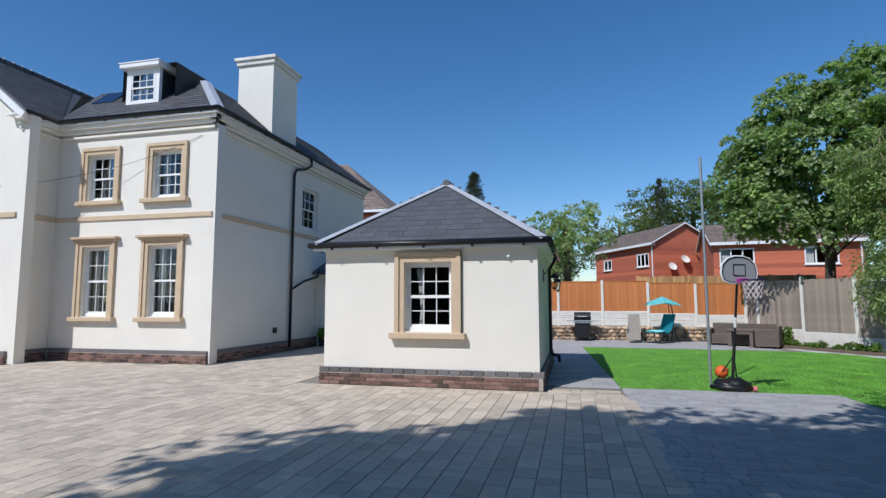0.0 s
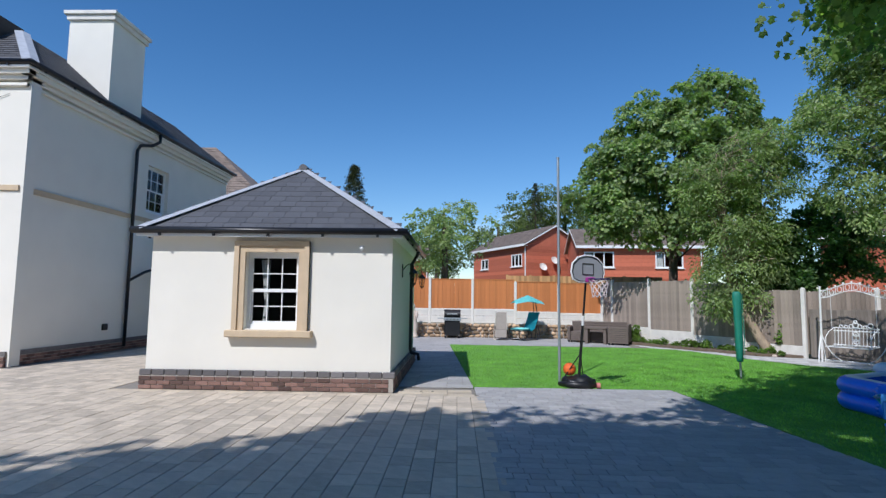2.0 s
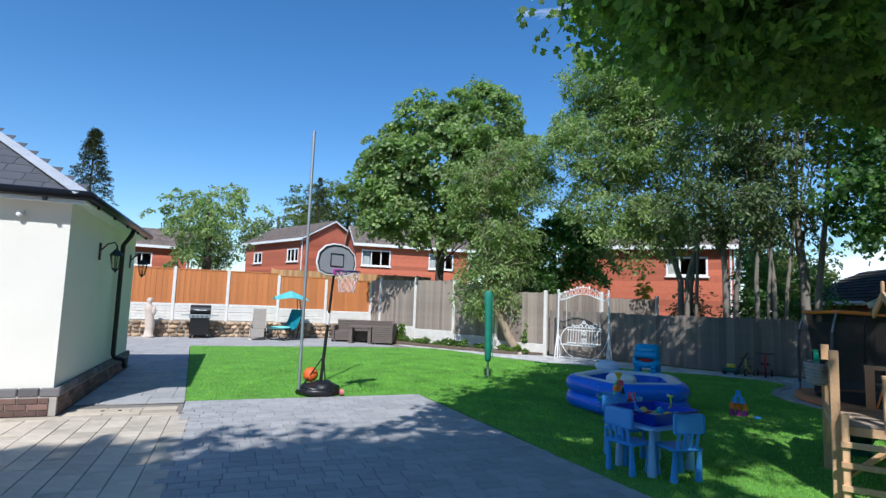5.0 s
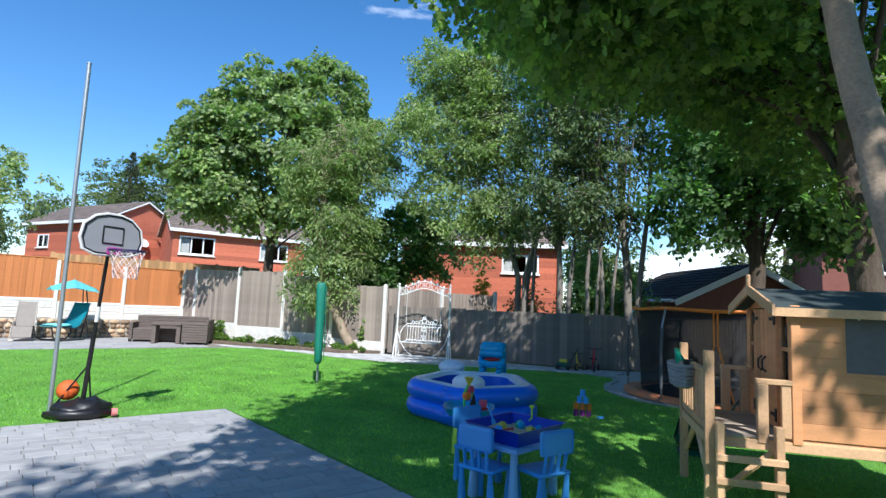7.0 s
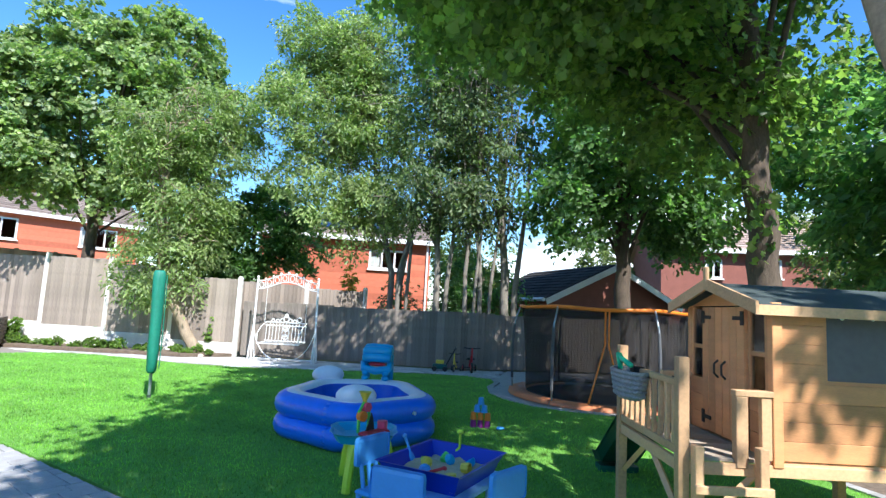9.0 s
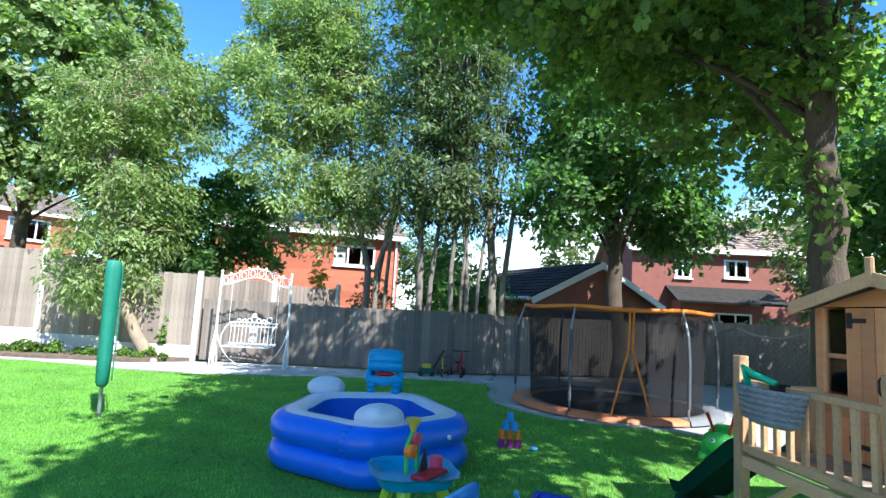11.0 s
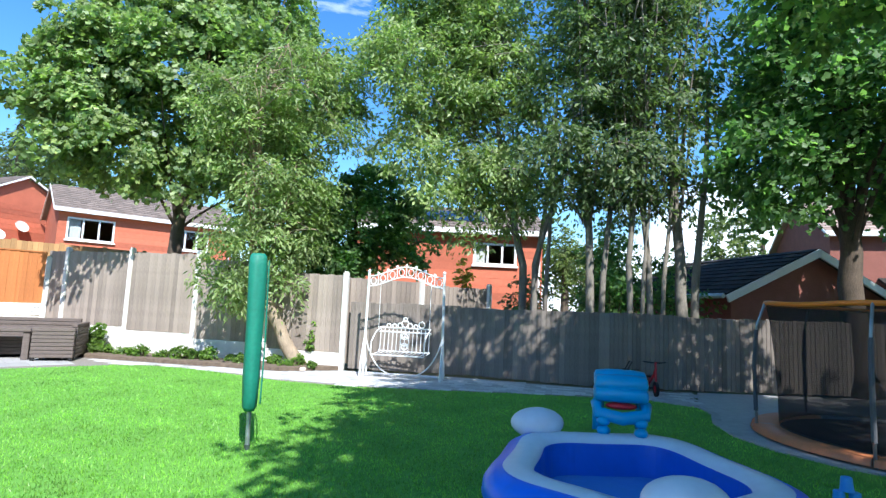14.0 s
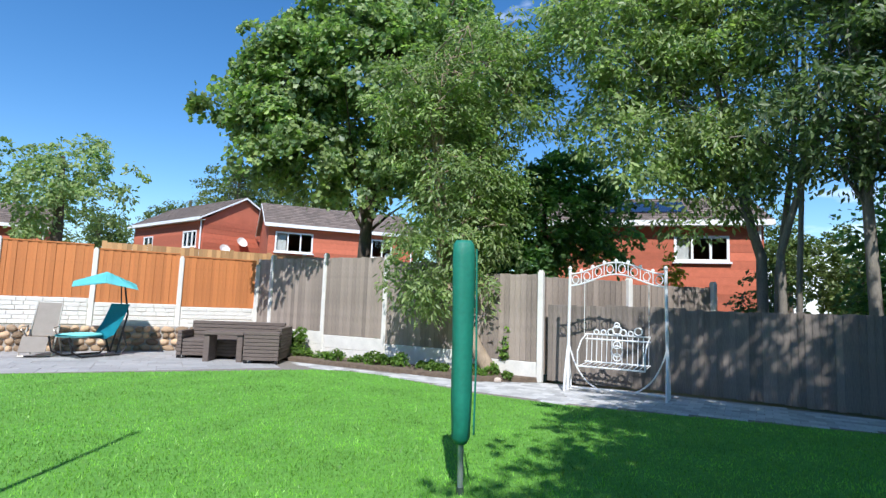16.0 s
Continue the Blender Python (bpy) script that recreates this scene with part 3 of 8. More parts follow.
wing = part("wing_wall", wall_mesh(B(), 6.0, HE, 0.3, [], Matrix.Translation((-20.0, 10.15, 0))), RENDER, house, "cream rendered gabled wing")
part("wing_side_wall", box(B(), (-14.6, 10.45, 0), (-14.3, HY + 0.3, HE - 0.12)), RENDER, house)
bm = B()
pts = [(-20.0, HE), (-14.0, HE), (-17.0, HE + 2.3)]
f = [bm.verts.new((x, 10.15, z)) for x, z in pts]
k = [bm.verts.new((x, 10.45, z)) for x, z in pts]
bm.faces.new(f)
bm.faces.new(k[::-1])
for i in range(3):
    bm.faces.new((f[i], k[i], k[(i + 1) % 3], f[(i + 1) % 3]))
part("gable", bm, RENDER, house)
# band course, cornice and plinth
bm = box(B(), (-14.295, HY - 0.045, 3.97), (HX + 0.045, HY - 0.001, 4.1), bev=0.008)
box(bm, (HX + 0.001, HY - 0.044, 3.97), (HX + 0.045, 22.0, 4.1))
box(bm, (-14.299, 10.1, 3.97), (-14.255, HY - 0.047, 4.1))
box(bm, (-20, 10.105, 3.97), (-14.257, 10.149, 4.1))
part("band_course", bm, STONE_TRIM, house, "sandstone band course")
bm = B()
for o, z0, z1 in ((0.08, 6.42, 6.5), (0.13, 6.55, 6.66), (0.22, 6.66, 6.78)):
    box(bm, (-14.29, HY - o, z0), (HX + o, HY - 0.001, z1), bev=0.012)
    box(bm, (HX + 0.001, HY - o, z0), (HX + o, 22.2, z1), bev=0.012)
    box(bm, (-14.299, 10.15 - o, z0), (-14.3 + o, HY - o - 0.002, z1), bev=0.012)
part("cornice", bm, mat("cornice_paint", (0.80, 0.77, 0.69), 0.8, 0.03, 3, 0.05, 60), house, "moulded cream cornice")
bm = box(B(), (-14.25, HY - 0.3, 6.78), (HX + 0.28, HY + 0.2, 6.83))
box(bm, (HX - 0.2, HY + 0.2, 6.78), (HX + 0.28, 22.3, 6.83))
box(bm, (-14.6, 9.9, 6.78), (-14.05, HY - 0.302, 6.83))
part("soffit", bm, WHITE_PAINT, house)
gutter(house, [(-14.0, 10.0), (-14.0, HY - 0.33), (HX + 0.33, HY - 0.33), (HX + 0.33, 22.4)], 6.9)
# slate roof with hip, flat lead top
E0 = 6.9
fl, fr, br2 = Vector((-14.2, HY - 0.3, E0)), Vector((HX + 0.3, HY - 0.3, E0)), Vector((HX + 0.3, 22.4, E0))
tl, tr, tb = Vector((-14.6, HY + 1.6, 8.55)), Vector((HX - 1.6, HY + 1.6, 8.55)), Vector((HX - 1.6, 20.6, 8.55))
bm = B()
slab(bm, [fl, fr, tr, tl], 0.05)
slab(bm, [fr, br2, tb, tr], 0.05)
slab(bm, [tl, tr, tb, (-14.6, 20.6, 8.55)], 0.05)
slab(bm, [br2, (-20, 22.4, E0), (-20, 20.6, 8.55), tb], 0.05)
roof = part("roof", bm, SLATE_J, house, "dark grey slate hipped roof")
slope_tiles([fl, fr, tr, tl], 0.2, 0.3, 0.008, SLATE_J, roof, "slate")
slope_tiles([fr, br2, tb, tr], 0.2, 0.3, 0.008, SLATE_J, roof, "slate")
rdg, eav = Vector((-17.0, 9.95, HE + 2.4)), Vector((-13.95, 9.95, E0 + 0.02))
bm = B()
slab(bm, [eav, (-13.95, HY - 0.3, E0 + 0.02), (-17.0, HY + 3, HE + 2.4), rdg], 0.06)
slab(bm, [(-20.1, 9.95, E0), (-20.1, 15, E0), (-17.0, HY + 5, HE + 2.4), rdg], 0.06)
wroof = part("wing_roof", bm, SLATE_J, house, "slate roof of the wing")
slope_tiles([eav, (-13.95, HY - 0.32, E0 + 0.02), (-17.0, HY + 2.6, HE + 2.4), rdg], 0.2, 0.3, 0.008, SLATE_J, wroof, "slate")
part("verge_board", slab(slab(B(), [(-13.9, 9.88, E0 - 0.1), (-13.9, 9.95, E0 - 0.1), (-17, 9.95, HE + 2.35), (-17, 9.88, HE + 2.35)], 0.18), [(-20.1, 9.88, E0), (-20.1, 9.95, E0), (-17, 9.95, HE + 2.35), (-17, 9.88, HE + 2.35)], 0.18), WHITE_PAINT, house, "white barge board")
for i in range(16):
    y = 10.0 + i * 0.3
    part("ridge_tile", tube(B(), [(-17.0, y, HE + 2.43), (-17.0, y + 0.27, HE + 2.43)], 0.1, 8), SLATE_J, wroof)
    part("ridge_clip", box(B(), (-17.06, y + 0.27, HE + 2.48), (-16.94, y + 0.3, HE + 2.55)), LEAD, wroof)
bm = B()
hv = (tr - fr).normalized()
sd = hv.cross(Vector((0, 0, 1))).normalized() * 0.17
slab(bm, [fr - sd + Vector((0, 0, .02)), fr + Vector((0, 0, .07)), tr + Vector((0, 0, .07)), tr - sd + Vector((0, 0, .02))], 0.02)
slab(bm, [fr + sd + Vector((0, 0, .02)), fr + Vector((0, 0, .07)), tr + Vector((0, 0, .07)), tr + sd + Vector((0, 0, .02))], 0.02)
part("hip_flashing", bm, LEAD, house, "lead hip flashing")
part("skylight", slab(B(), [(-14.1, HY + 0.75, 7.86), (-13.3, HY + 0.75, 7.86), (-13.3, HY + 1.35, 8.42), (-14.1, HY + 1.35, 8.42)], 0.04), SOLAR, house, "dark roof light")
# dormer
dor = part("dormer", box(B(), (-12.42, HY + 0.54, 7.4), (-11.34, HY + 3.2, 8.6)), mat("dark_slate_cheek", (0.03, 0.034, 0.042), 0.7, 0.12, 6, 0.2, 60), house, "flat-roofed dormer with dark slate cheeks")
part("dormer_front", wall_mesh(B(), 1.16, 1.2, 0.12, [(0.13, 1.03, 0.12, 1.12)], Matrix.Translation((-12.46, HY + 0.42, 7.42))), WHITE_PAINT, dor)
sash_window(dor, Matrix.Translation((-12.33, HY + 0.39, 7.54)), 0.9, 1.0, 3, 4, sill=False, depth=0.02)
part("dormer_roof", box(box(B(), (-12.6, HY + 0.25, 8.62), (-11.2, HY + 3.3, 8.76), bev=0.015), (-12.62, HY + 0.23, 8.76), (-11.18, HY + 3.32, 8.79)), WHITE_PAINT, dor, "white fascia and lead flat roof")
# chimney
bm = box(B(), (-10.36, 14.25, 6.9), (-9.05, 15.83, 9.75))
chim = part("chimney", bm, RENDER, house, "tall cream rendered chimney stack")
part("chimney_cap", box(box(B(), (-10.42, 14.18, 9.6), (-8.98, 15.9, 9.75), bev=0.01), (-10.48, 14.12, 9.75), (-8.92, 15.96, 9.86), bev=0.01), CONCRETE, chim)
# downpipe
bm = tube(B(), [(HX + 0.33, 16.4, 6.86), (HX + 0.33, 16.4, 6.6), (HX + 0.2, 16.2, 6.42), (HX + 0.09, 15.75, 6.3), (HX + 0.09, 15.6, 6.1), (HX + 0.09, 15.55, 0.1)], 0.05, 10)
dp = part("downpipe", bm, BLACK_GUTTER, house, "black downpipe", smooth=True)
part("branch_pipe", tube(B(), [(HX + 0.09, 15.56, 2.05), (HX + 0.2, 16.2, 2.35), (HX + 0.4, 16.9, 2.55), (HX + 0.4, 16.95, 2.8)], 0.045, 8), BLACK_GUTTER, dp, smooth=True)
part("vent", box(B(), (HX, 14.6, 0.62), (HX + 0.06, 14.8, 0.8), bev=0.01), BLACK_PL, house, "black wall vent")
part("cable", tube(B(), [Vector((-9.4, HY - 0.02, 6.25)) + Vector((-3.2 * t, -0.4 * t * t, -0.75 * t - 0.22 * t * (2 - t))) for t in [i / 10 * 2.2 for i in range(11)]], 0.006, 5), BLACK_PL, house, "thin overhead cable")
# plinth rows of the house in one mesh
bm = B()


def brick_rows(bm, a, b, z0, rows, out, L=0.215, H=0.065, j=0.01, d=0.05):
    a, b = Vector(a), Vector(b)
    ln, dr = (b - a).length, (b - a).normalized()
    rot = Matrix.Rotation(math.atan2(dr.y, dr.x), 4, "Z")
    for r in range(rows):
        x, first = 0.0, True
        while x < ln - 0.02:
            w = min(L if not (first and r % 2) else L / 2, ln - x)
            first = False
            box(bm, (x, -d, z0 + r * (H + j)), (x + w - j, 0.02, z0 + r * (H + j) + H), Matrix.Translation(a) @ rot)
            x += w


brick_rows(bm, (-14.2, HY - 0.02, 0), (HX + 0.07, HY - 0.02, 0), 0.005, 3, -1)
brick_rows(bm, (HX + 0.02, HY - 0.06, 0), (HX + 0.02, 22, 0), 0.005, 3, -1)
brick_rows(bm, (-14.28, 10.1, 0), (-14.28, HY - 0.08, 0), 0.005, 3, -1)
brick_rows(bm, (-20, 10.13, 0), (-14.25, 10.13, 0), 0.005, 3, -1)
part("plinth_brick", bm, BRICK_J, house, "brown brick plinth", kind="stuff")
bm = box(B(), (-14.2, HY - 0.05, 0.232), (HX + 0.07, HY - 0.002, 0.335))
box(bm, (HX + 0.002, HY - 0.05, 0.232), (HX + 0.07, 22, 0.335))
box(bm, (-14.298, 10.09, 0.232), (-14.23, HY - 0.052, 0.335))
box(bm, (-20, 10.085, 0.232), (-14.232, 10.149, 0.335))
part("plinth_cap", bm, mat("grey_cap_row", (0.16, 0.145, 0.14), 0.8, 0.2, 9, 0.3, 60), house, "grey sloping plinth bricks")
bm = box(B(), (-14.2, HY - 0.06, 0.0), (HX + 0.055, HY - 0.004, 0.232))
box(bm, (HX + 0.004, HY - 0.06, 0.0), (HX + 0.055, 22, 0.232))
part("plinth_mortar", bm, MORTAR, house)

# ---- link building between house and garage ----
link = thing("link_building", "low cream-rendered link with a dark lean-to roof", "building")
part("wall", wall_mesh(B(), 4.3, 2.7, 0.25, [(2.5, 3.4, 0.02, 2.1)], Matrix.Translation((HX + 0.002, 17.6, 0))), RENDER, link)
part("door", box(B(), (HX + 2.52, 17.7, 0.02), (HX + 3.38, 17.76, 2.08), bev=0.01), WHITE_PAINT, link, "white door")
part("roof", slab(B(), [(HX + 0.01, 17.2, 2.72), (-4.7, 17.2, 2.72), (-4.7, 20, 3.9), (HX + 0.01, 20, 3.9)], 0.08), SLATE_J, link, "dark slate lean-to roof")
part("end_wall", box(B(), (-4.85, 17.86, 0), (-4.6, 20, 2.9)), RENDER, link)


def lantern(m, name_group="wall lanterns"):
    la = thing("wall_lantern", "black iron wall lantern on a scrolled bracket", "lantern", m, group=name_group)
    part("back_plate", box(B(), (-0.05, -0.02, -0.14), (0.05, 0.0, 0.14), bev=0.008), BLACK_IRON, la)
    part("bracket", tube(B(), [(0, -0.02, 0.02), (0, -0.1, 0.12), (0, -0.2, 0.16), (0, -0.24, 0.1), (0, -0.24, 0.04)], 0.011, 6), BLACK_IRON, la)
    bm = lathe(B(), [(0.02, 0.05), (0.05, 0.02), (0.1, -0.04), (0.11, -0.05), (0.1, -0.055)], 6, Matrix.Translation((0, -0.24, 0)))
    part("cap", bm, BLACK_IRON, la)
    part("glass", lathe(B(), [(0.085, -0.055), (0.05, -0.26)], 6, Matrix.Translation((0, -0.24, 0))), LAMP_GLASS, la)
    bm = B()
    for k in range(6):
        c, s = math.cos(k * math.tau / 6), math.sin(k * math.tau / 6)
        rod(bm, (0.09 * c, -0.24 + 0.09 * s, -0.05), (0.052 * c, -0.24 + 0.052 * s, -0.265), 0.006, seg=5)
    lathe(bm, [(0.055, -0.26), (0.05, -0.28), (0.02, -0.3), (0.005, -0.33)], 6, Matrix.Translation((0, -0.24, 0)))
    part("cage", bm, BLACK_IRON, la)
    return la


lan = lantern(Matrix.Translation((HX + 0.75, 17.6, 2.15)))
pot = thing("potted_plant", "small leafy plant in a dark pot by the house wall", "plant", Matrix.Translation((HX + 0.5, 17.2, 0)))
part("pot", lathe(B(), [(0.12, -0.012), (0.15, 0.3), (0.165, 0.3), (0.165, 0.33), (0.13, 0.33)], 16), BLACK_PL, pot)

# ---- garage ----
GX0, GX1, GY0, GY1, GE = -4.45, -0.12, 8.98, 13.9, 2.7
garage = thing("garden_room", "cream-rendered single-storey building with hipped slate roof", "building")
gw = part("front_wall", wall_mesh(B(), GX1 - GX0, GE, 0.25, [(-2.74 - GX0, -1.78 - GX0, 1.06, 2.42)], Matrix.Translation((GX0, GY0, 0))), RENDER, garage, "cream rendered wall")
sash_window(gw, Matrix.Translation((-2.74, GY0, 1.06)), 0.96, 1.36, 3, 4, surround=0.19, curtain=False)
part("curtain_bundle", tube(B(), [(-2.5, GY0 + 0.4, 1.1), (-2.48, GY0 + 0.4, 1.5), (-2.52, GY0 + 0.4, 2.3)], [0.06, 0.04, 0.09], 8), CURTAIN, gw)
bm = box(B(), (GX1 - 0.25, GY0 + 0.25, 0), (GX1, GY1, GE))
box(bm, (GX0, GY0 + 0.25, 0), (GX0 + 0.25, GY1, GE))
box(bm, (GX0 + 0.25, GY1 - 0.25, 0), (GX1 - 0.25, GY1, GE))
part("side_wall", bm, RENDER, garage, "cream rendered side walls in shade")
OV = 0.19
ex0, ex1, ey0, ey1, EZ = GX0 - OV, GX1 + OV, GY0 - OV, GY1 + OV, 2.80
part("soffit", box(box(B(), (ex0, ey0, GE), (ex1, ey1, GE + 0.03)), (ex0 + 0.0, ey0 - 0.02, GE - 0.03), (ex1, ey0 - 0.0, GE + 0.08)), WHITE_PAINT, garage, "white soffit boards")
AX, AY0, AY1, AZ = (ex0 + ex1) / 2, 10.8, 12.1, 4.36
a0, a1, a2, a3 = Vector((ex0, ey0, EZ)), Vector((ex1, ey0, EZ)), Vector((ex1, ey1, EZ)), Vector((ex0, ey1, EZ))
p0, p1 = Vector((AX, AY0, AZ)), Vector((AX, AY1, AZ))
bm = B()
slab(bm, [a0, a1, p0], 0.05)
slab(bm, [a1, a2, p1, p0], 0.05)
slab(bm, [a3, a0, p0, p1], 0.05)
slab(bm, [a2, a3, p1], 0.05)
groof = part("roof", bm, SLATE_J, garage, "dark grey slate hipped roof")
slope_tiles([a1, a2, p1, p0], 0.2, 0.3, 0.008, SLATE_J, groof, "slate_rows")
slope_tiles([a3, a0, p0, p1], 0.2, 0.3, 0.008, SLATE_J, groof, "slate_rows")
for e0, e1 in ((a0, p0), (a1, p0)):
    hv = (e1 - e0).normalized()
    sd = hv.cross(Vector((0, 0, 1))).normalized() * 0.16
    bm = B()
    for sg in (-1, 1):
        slab(bm, [e0 + sd * sg + Vector((0, 0, -0.01)), e0 + Vector((0, 0, .055)), e1 + Vector((0, 0, .055)), e1 + sd * sg * 0.6 + Vector((0, 0, 0.0))], 0.012)
    part("hip_flashing", bm, LEAD, groof, "pale lead hip flashing")
part("ridge", tube(B(), [p0 + Vector((0, -0.12, 0.01)), p1 + Vector((0, 0.1, 0.01))], 0.09, 10), SLATE_J, groof, "slate ridge tiles")
gutter(garage, [(ex0 - 0.05, ey1), (ex0 - 0.05, ey0 - 0.05), (ex1 + 0.05, ey0 - 0.05), (ex1 + 0.05, ey1)], EZ - 0.02)
part("sensor", ball(box(B(), (-0.7, GY0 - 0.03, 2.5), (-0.62, GY0 - 0.001, 2.56)), (-0.66, GY0 - 0.06, 2.5), 0.035), WHITE_PAINT, garage, "small white security sensor")
bm = tube(B(), [(ex1 + 0.05, 12.1, 2.74), (ex1, 12.1, 2.6), (GX1 + 0.08, 12.1, 2.42), (GX1 + 0.08, 12.1, 0.45), (GX1 + 0.1, 12.1, 0.38), (GX1 + 0.26, 12.1, 0.34), (GX1 + 0.28, 12.1, 0.2)], 0.04, 10)
part("downpipe", bm, BLACK_GUTTER, garage, "black downpipe", smooth=True)
part("plinth_mortar", box(box(B(), (GX0 - 0.06, GY0 - 0.06, 0), (GX1 + 0.06, GY0 - 0.002, 0.25)), (GX1 + 0.002, GY0 - 0.002, 0), (GX1 + 0.06, GY1, 0.25)), MORTAR, gw)
for y in (10.7, 13.4):
    lantern(Matrix.Translation((GX1, y, 2.2)) @ Matrix.Rotation(radians(90), 4, "Z"))

# ---- fences ----


FENCES = {}


def fence_of(group, label):
    if group not in FENCES:
        FENCES[group] = thing("fence", label, "fence")
    return FENCES[group]


def fence_panel(m, w, z0, z1, material, n, group, label, arch=0.0):
    pan = part("panel", box(B(), (0, 0.012, (z0 + z1) / 2 - 0.04), (w, 0.05, (z0 + z1) / 2 + 0.04)), material, fence_of(group, label), m=m)
    for z in (z0 + 0.12, z1 - 0.12):
        part("rail", box(B(), (0, 0.012, z - 0.04), (w, 0.05, z + 0.04)), material, pan)
    bw = w / n
    rnd = random.Random(int(w * 1000) + n + int(z1 * 100))
    me = finish(box(B(), (-0.006, -0.016, z0), (bw + 0.006, 0.0, z1), bev=0.003), "board")
    me.materials.append(material)
    for i in range(n):
        part("board", me, None, pan, m=Matrix.Translation((i * bw, (-0.012 if arch else 0.011 * (i % 2)) + rnd.uniform(-0.003, 0.003), rnd.uniform(-0.012, 0.012) if arch else 0)) @ Matrix.Rotation(rnd.uniform(-0.004, 0.004), 4, "Y") @ Matrix.Rotation(rnd.uniform(0.09, 0.17) if arch else 0.0, 4, "Z"))
    if not arch:
        part("cap", box(B(), (-0.005, -0.03, z1), (w + 0.005, 0.04, z1 + 0.03)), material, pan)
    return pan


def line_m(a, b):
    return Matrix.Translation((a[0], a[1], 0)) @ Matrix.Rotation(math.atan2(b[1] - a[1], b[0] - a[0]), 4, "Z")


def concrete_post(x, y, z1, rot=0.0, group="orange fence panels"):
    part("post", box(box(B(), (-0.055, -0.06, 0), (0.055, 0.06, z1), bev=0.012), (-0.03, -0.05, z1), (0.03, 0.05, z1 + 0.03)), CONCRETE, FENCES[group], "pale concrete post", m=Matrix.Translation((x, y, -0.03)) @ Matrix.Rotation(rot, 4, "Z"))


# orange panels on gravel boards above the stone wall
TOPS = [2.55, 2.55, 2.58, 2.54, 2.42, 2.34, 2.26]
for i in range(6):
    x = -3.84 + 1.85 * i
    st = [0, 0, 0.0, 0.0, -0.09, -0.14][i]
    zb = 1.22 + st
    fence_panel(line_m((x + 0.06, 22.9), (x + 1.8, 22.9)), 1.73, zb, 2.47 + st * 0.95, ORANGE_WOOD, 19, "orange fence panels", "orange-brown wooden fence on pale concrete boards and posts")
    for k in range(2):
        bm = box(B(), (0, -0.025, zb - 0.31 * (k + 1)), (1.75, 0.02, zb - 0.31 * k - 0.006), bev=0.006)
        rr = random.Random(i * 2 + k)
        for q in range(3):
            xx = 0.03
            while xx < 1.68:
                wv = rr.uniform(0.16, 0.4)
                box(bm, (xx, -0.04 - rr.random() * 0.008, zb - 0.31 * (k + 1) + 0.01 + q * 0.098), (min(xx + wv - 0.012, 1.73), -0.02, zb - 0.31 * (k + 1) + 0.1 + q * 0.098), bev=0.006)
                xx += wv
        part("gravel_board", bm, CONCRETE, FENCES["orange fence panels"], "pale rock-faced concrete board", m=line_m((x + 0.05, 22.9), (x + 1.8, 22.9)))
for i in range(7):
    concrete_post(-3.84 + 1.85 * i, 22.9, TOPS[i])
stone_wall = tagged(part("garden_wall", box(B(), (-4.2, 22.72, -0.05), (7.35, 22.97, 0.585)), MORTAR), "low rubble stone retaining wall", "wall", kind="structure")
# pale neighbour fence behind
bm = B()
for i in range(60):
    x = 3.4 + i * 0.125
    box(bm, (x, 25.6 + 0.01 * (i % 2), 0.0), (x + 0.12, 25.63 + 0.01 * (i % 2), 2.78 + 0.04 * (i % 9 == 0)))
tagged(part("neighbour_fence", bm, ORANGE_WOODJ), "pale new wooden fence beyond the garden", "fence", kind="stuff")
# weathered panels on the slant
FP = [(7.56, 22.32), (8.55, 20.77), (9.54, 19.22), (10.53, 17.67), (11.52, 16.12)]
FT = [(2.40, 0.62), (2.40, 0.55), (2.28, 0.45), (2.02, 0.34)]
for (a, b2), (zt, zb) in zip(zip(FP, FP[1:]), FT):
    fence_panel(line_m(a, b2) @ Matrix.Translation((0.06, 0, 0)), 1.72, zb, zt, GREY_WOOD, 15, "weathered fence panels", "weathered grey-brown wooden fence with concrete posts", arch=1)
    gb = FENCES["weathered fence panels"]
    bm = box(B(), (0.05, -0.03, -0.03), (1.8, 0.02, zb - 0.31), bev=0.006)
    part("gravel_board", bm, CONCRETE, gb, "pale concrete board", m=line_m(a, b2))
    part("gravel_board", box(B(), (0.05, -0.034, zb - 0.305), (1.8, 0.02, zb - 0.004), bev=0.006), CONCRETE, gb, "pale concrete board", m=line_m(a, b2))
for (x, y), z in zip(FP, (2.5, 2.52, 2.48, 2.34, 2.1)):
    concrete_post(x, y, z, math.atan2(-1.55, 0.99), "weathered fence panels")
fence_panel(line_m((7.3, 22.95), (7.55, 22.4)), 0.6, 0.6, 2.4, GREY_WOOD, 5, "weathered fence panels", "short dark fence infill at the corner", arch=1)
# taller fence behind the gate
for i, (a, b2) in enumerate((((11.6, 16.25), (13.4, 15.75)), ((13.45, 15.74), (15.25, 15.24)))):
    fence_panel(line_m(a, b2), 1.86, 0.1, 1.98 - 0.06 * i, GREY_WOOD, 15, "taller fence beyond the gate", "taller weathered grey fence beyond the gate", arch=1)
for x, y in ((13.42, 15.72), (15.3, 15.2)):
    concrete_post(x, y, 2.05, 0, "taller fence beyond the gate")
# close-board fence along the right
RF = [(11.62, 16.0), (12.25, 15.15), (13.06, 14.1), (13.75, 12.75), (14.42, 11.42), (15.4, 10.5), (16.4, 9.6), (17.6, 8.5), (18.8, 7.4), (19.4, 6.6)]
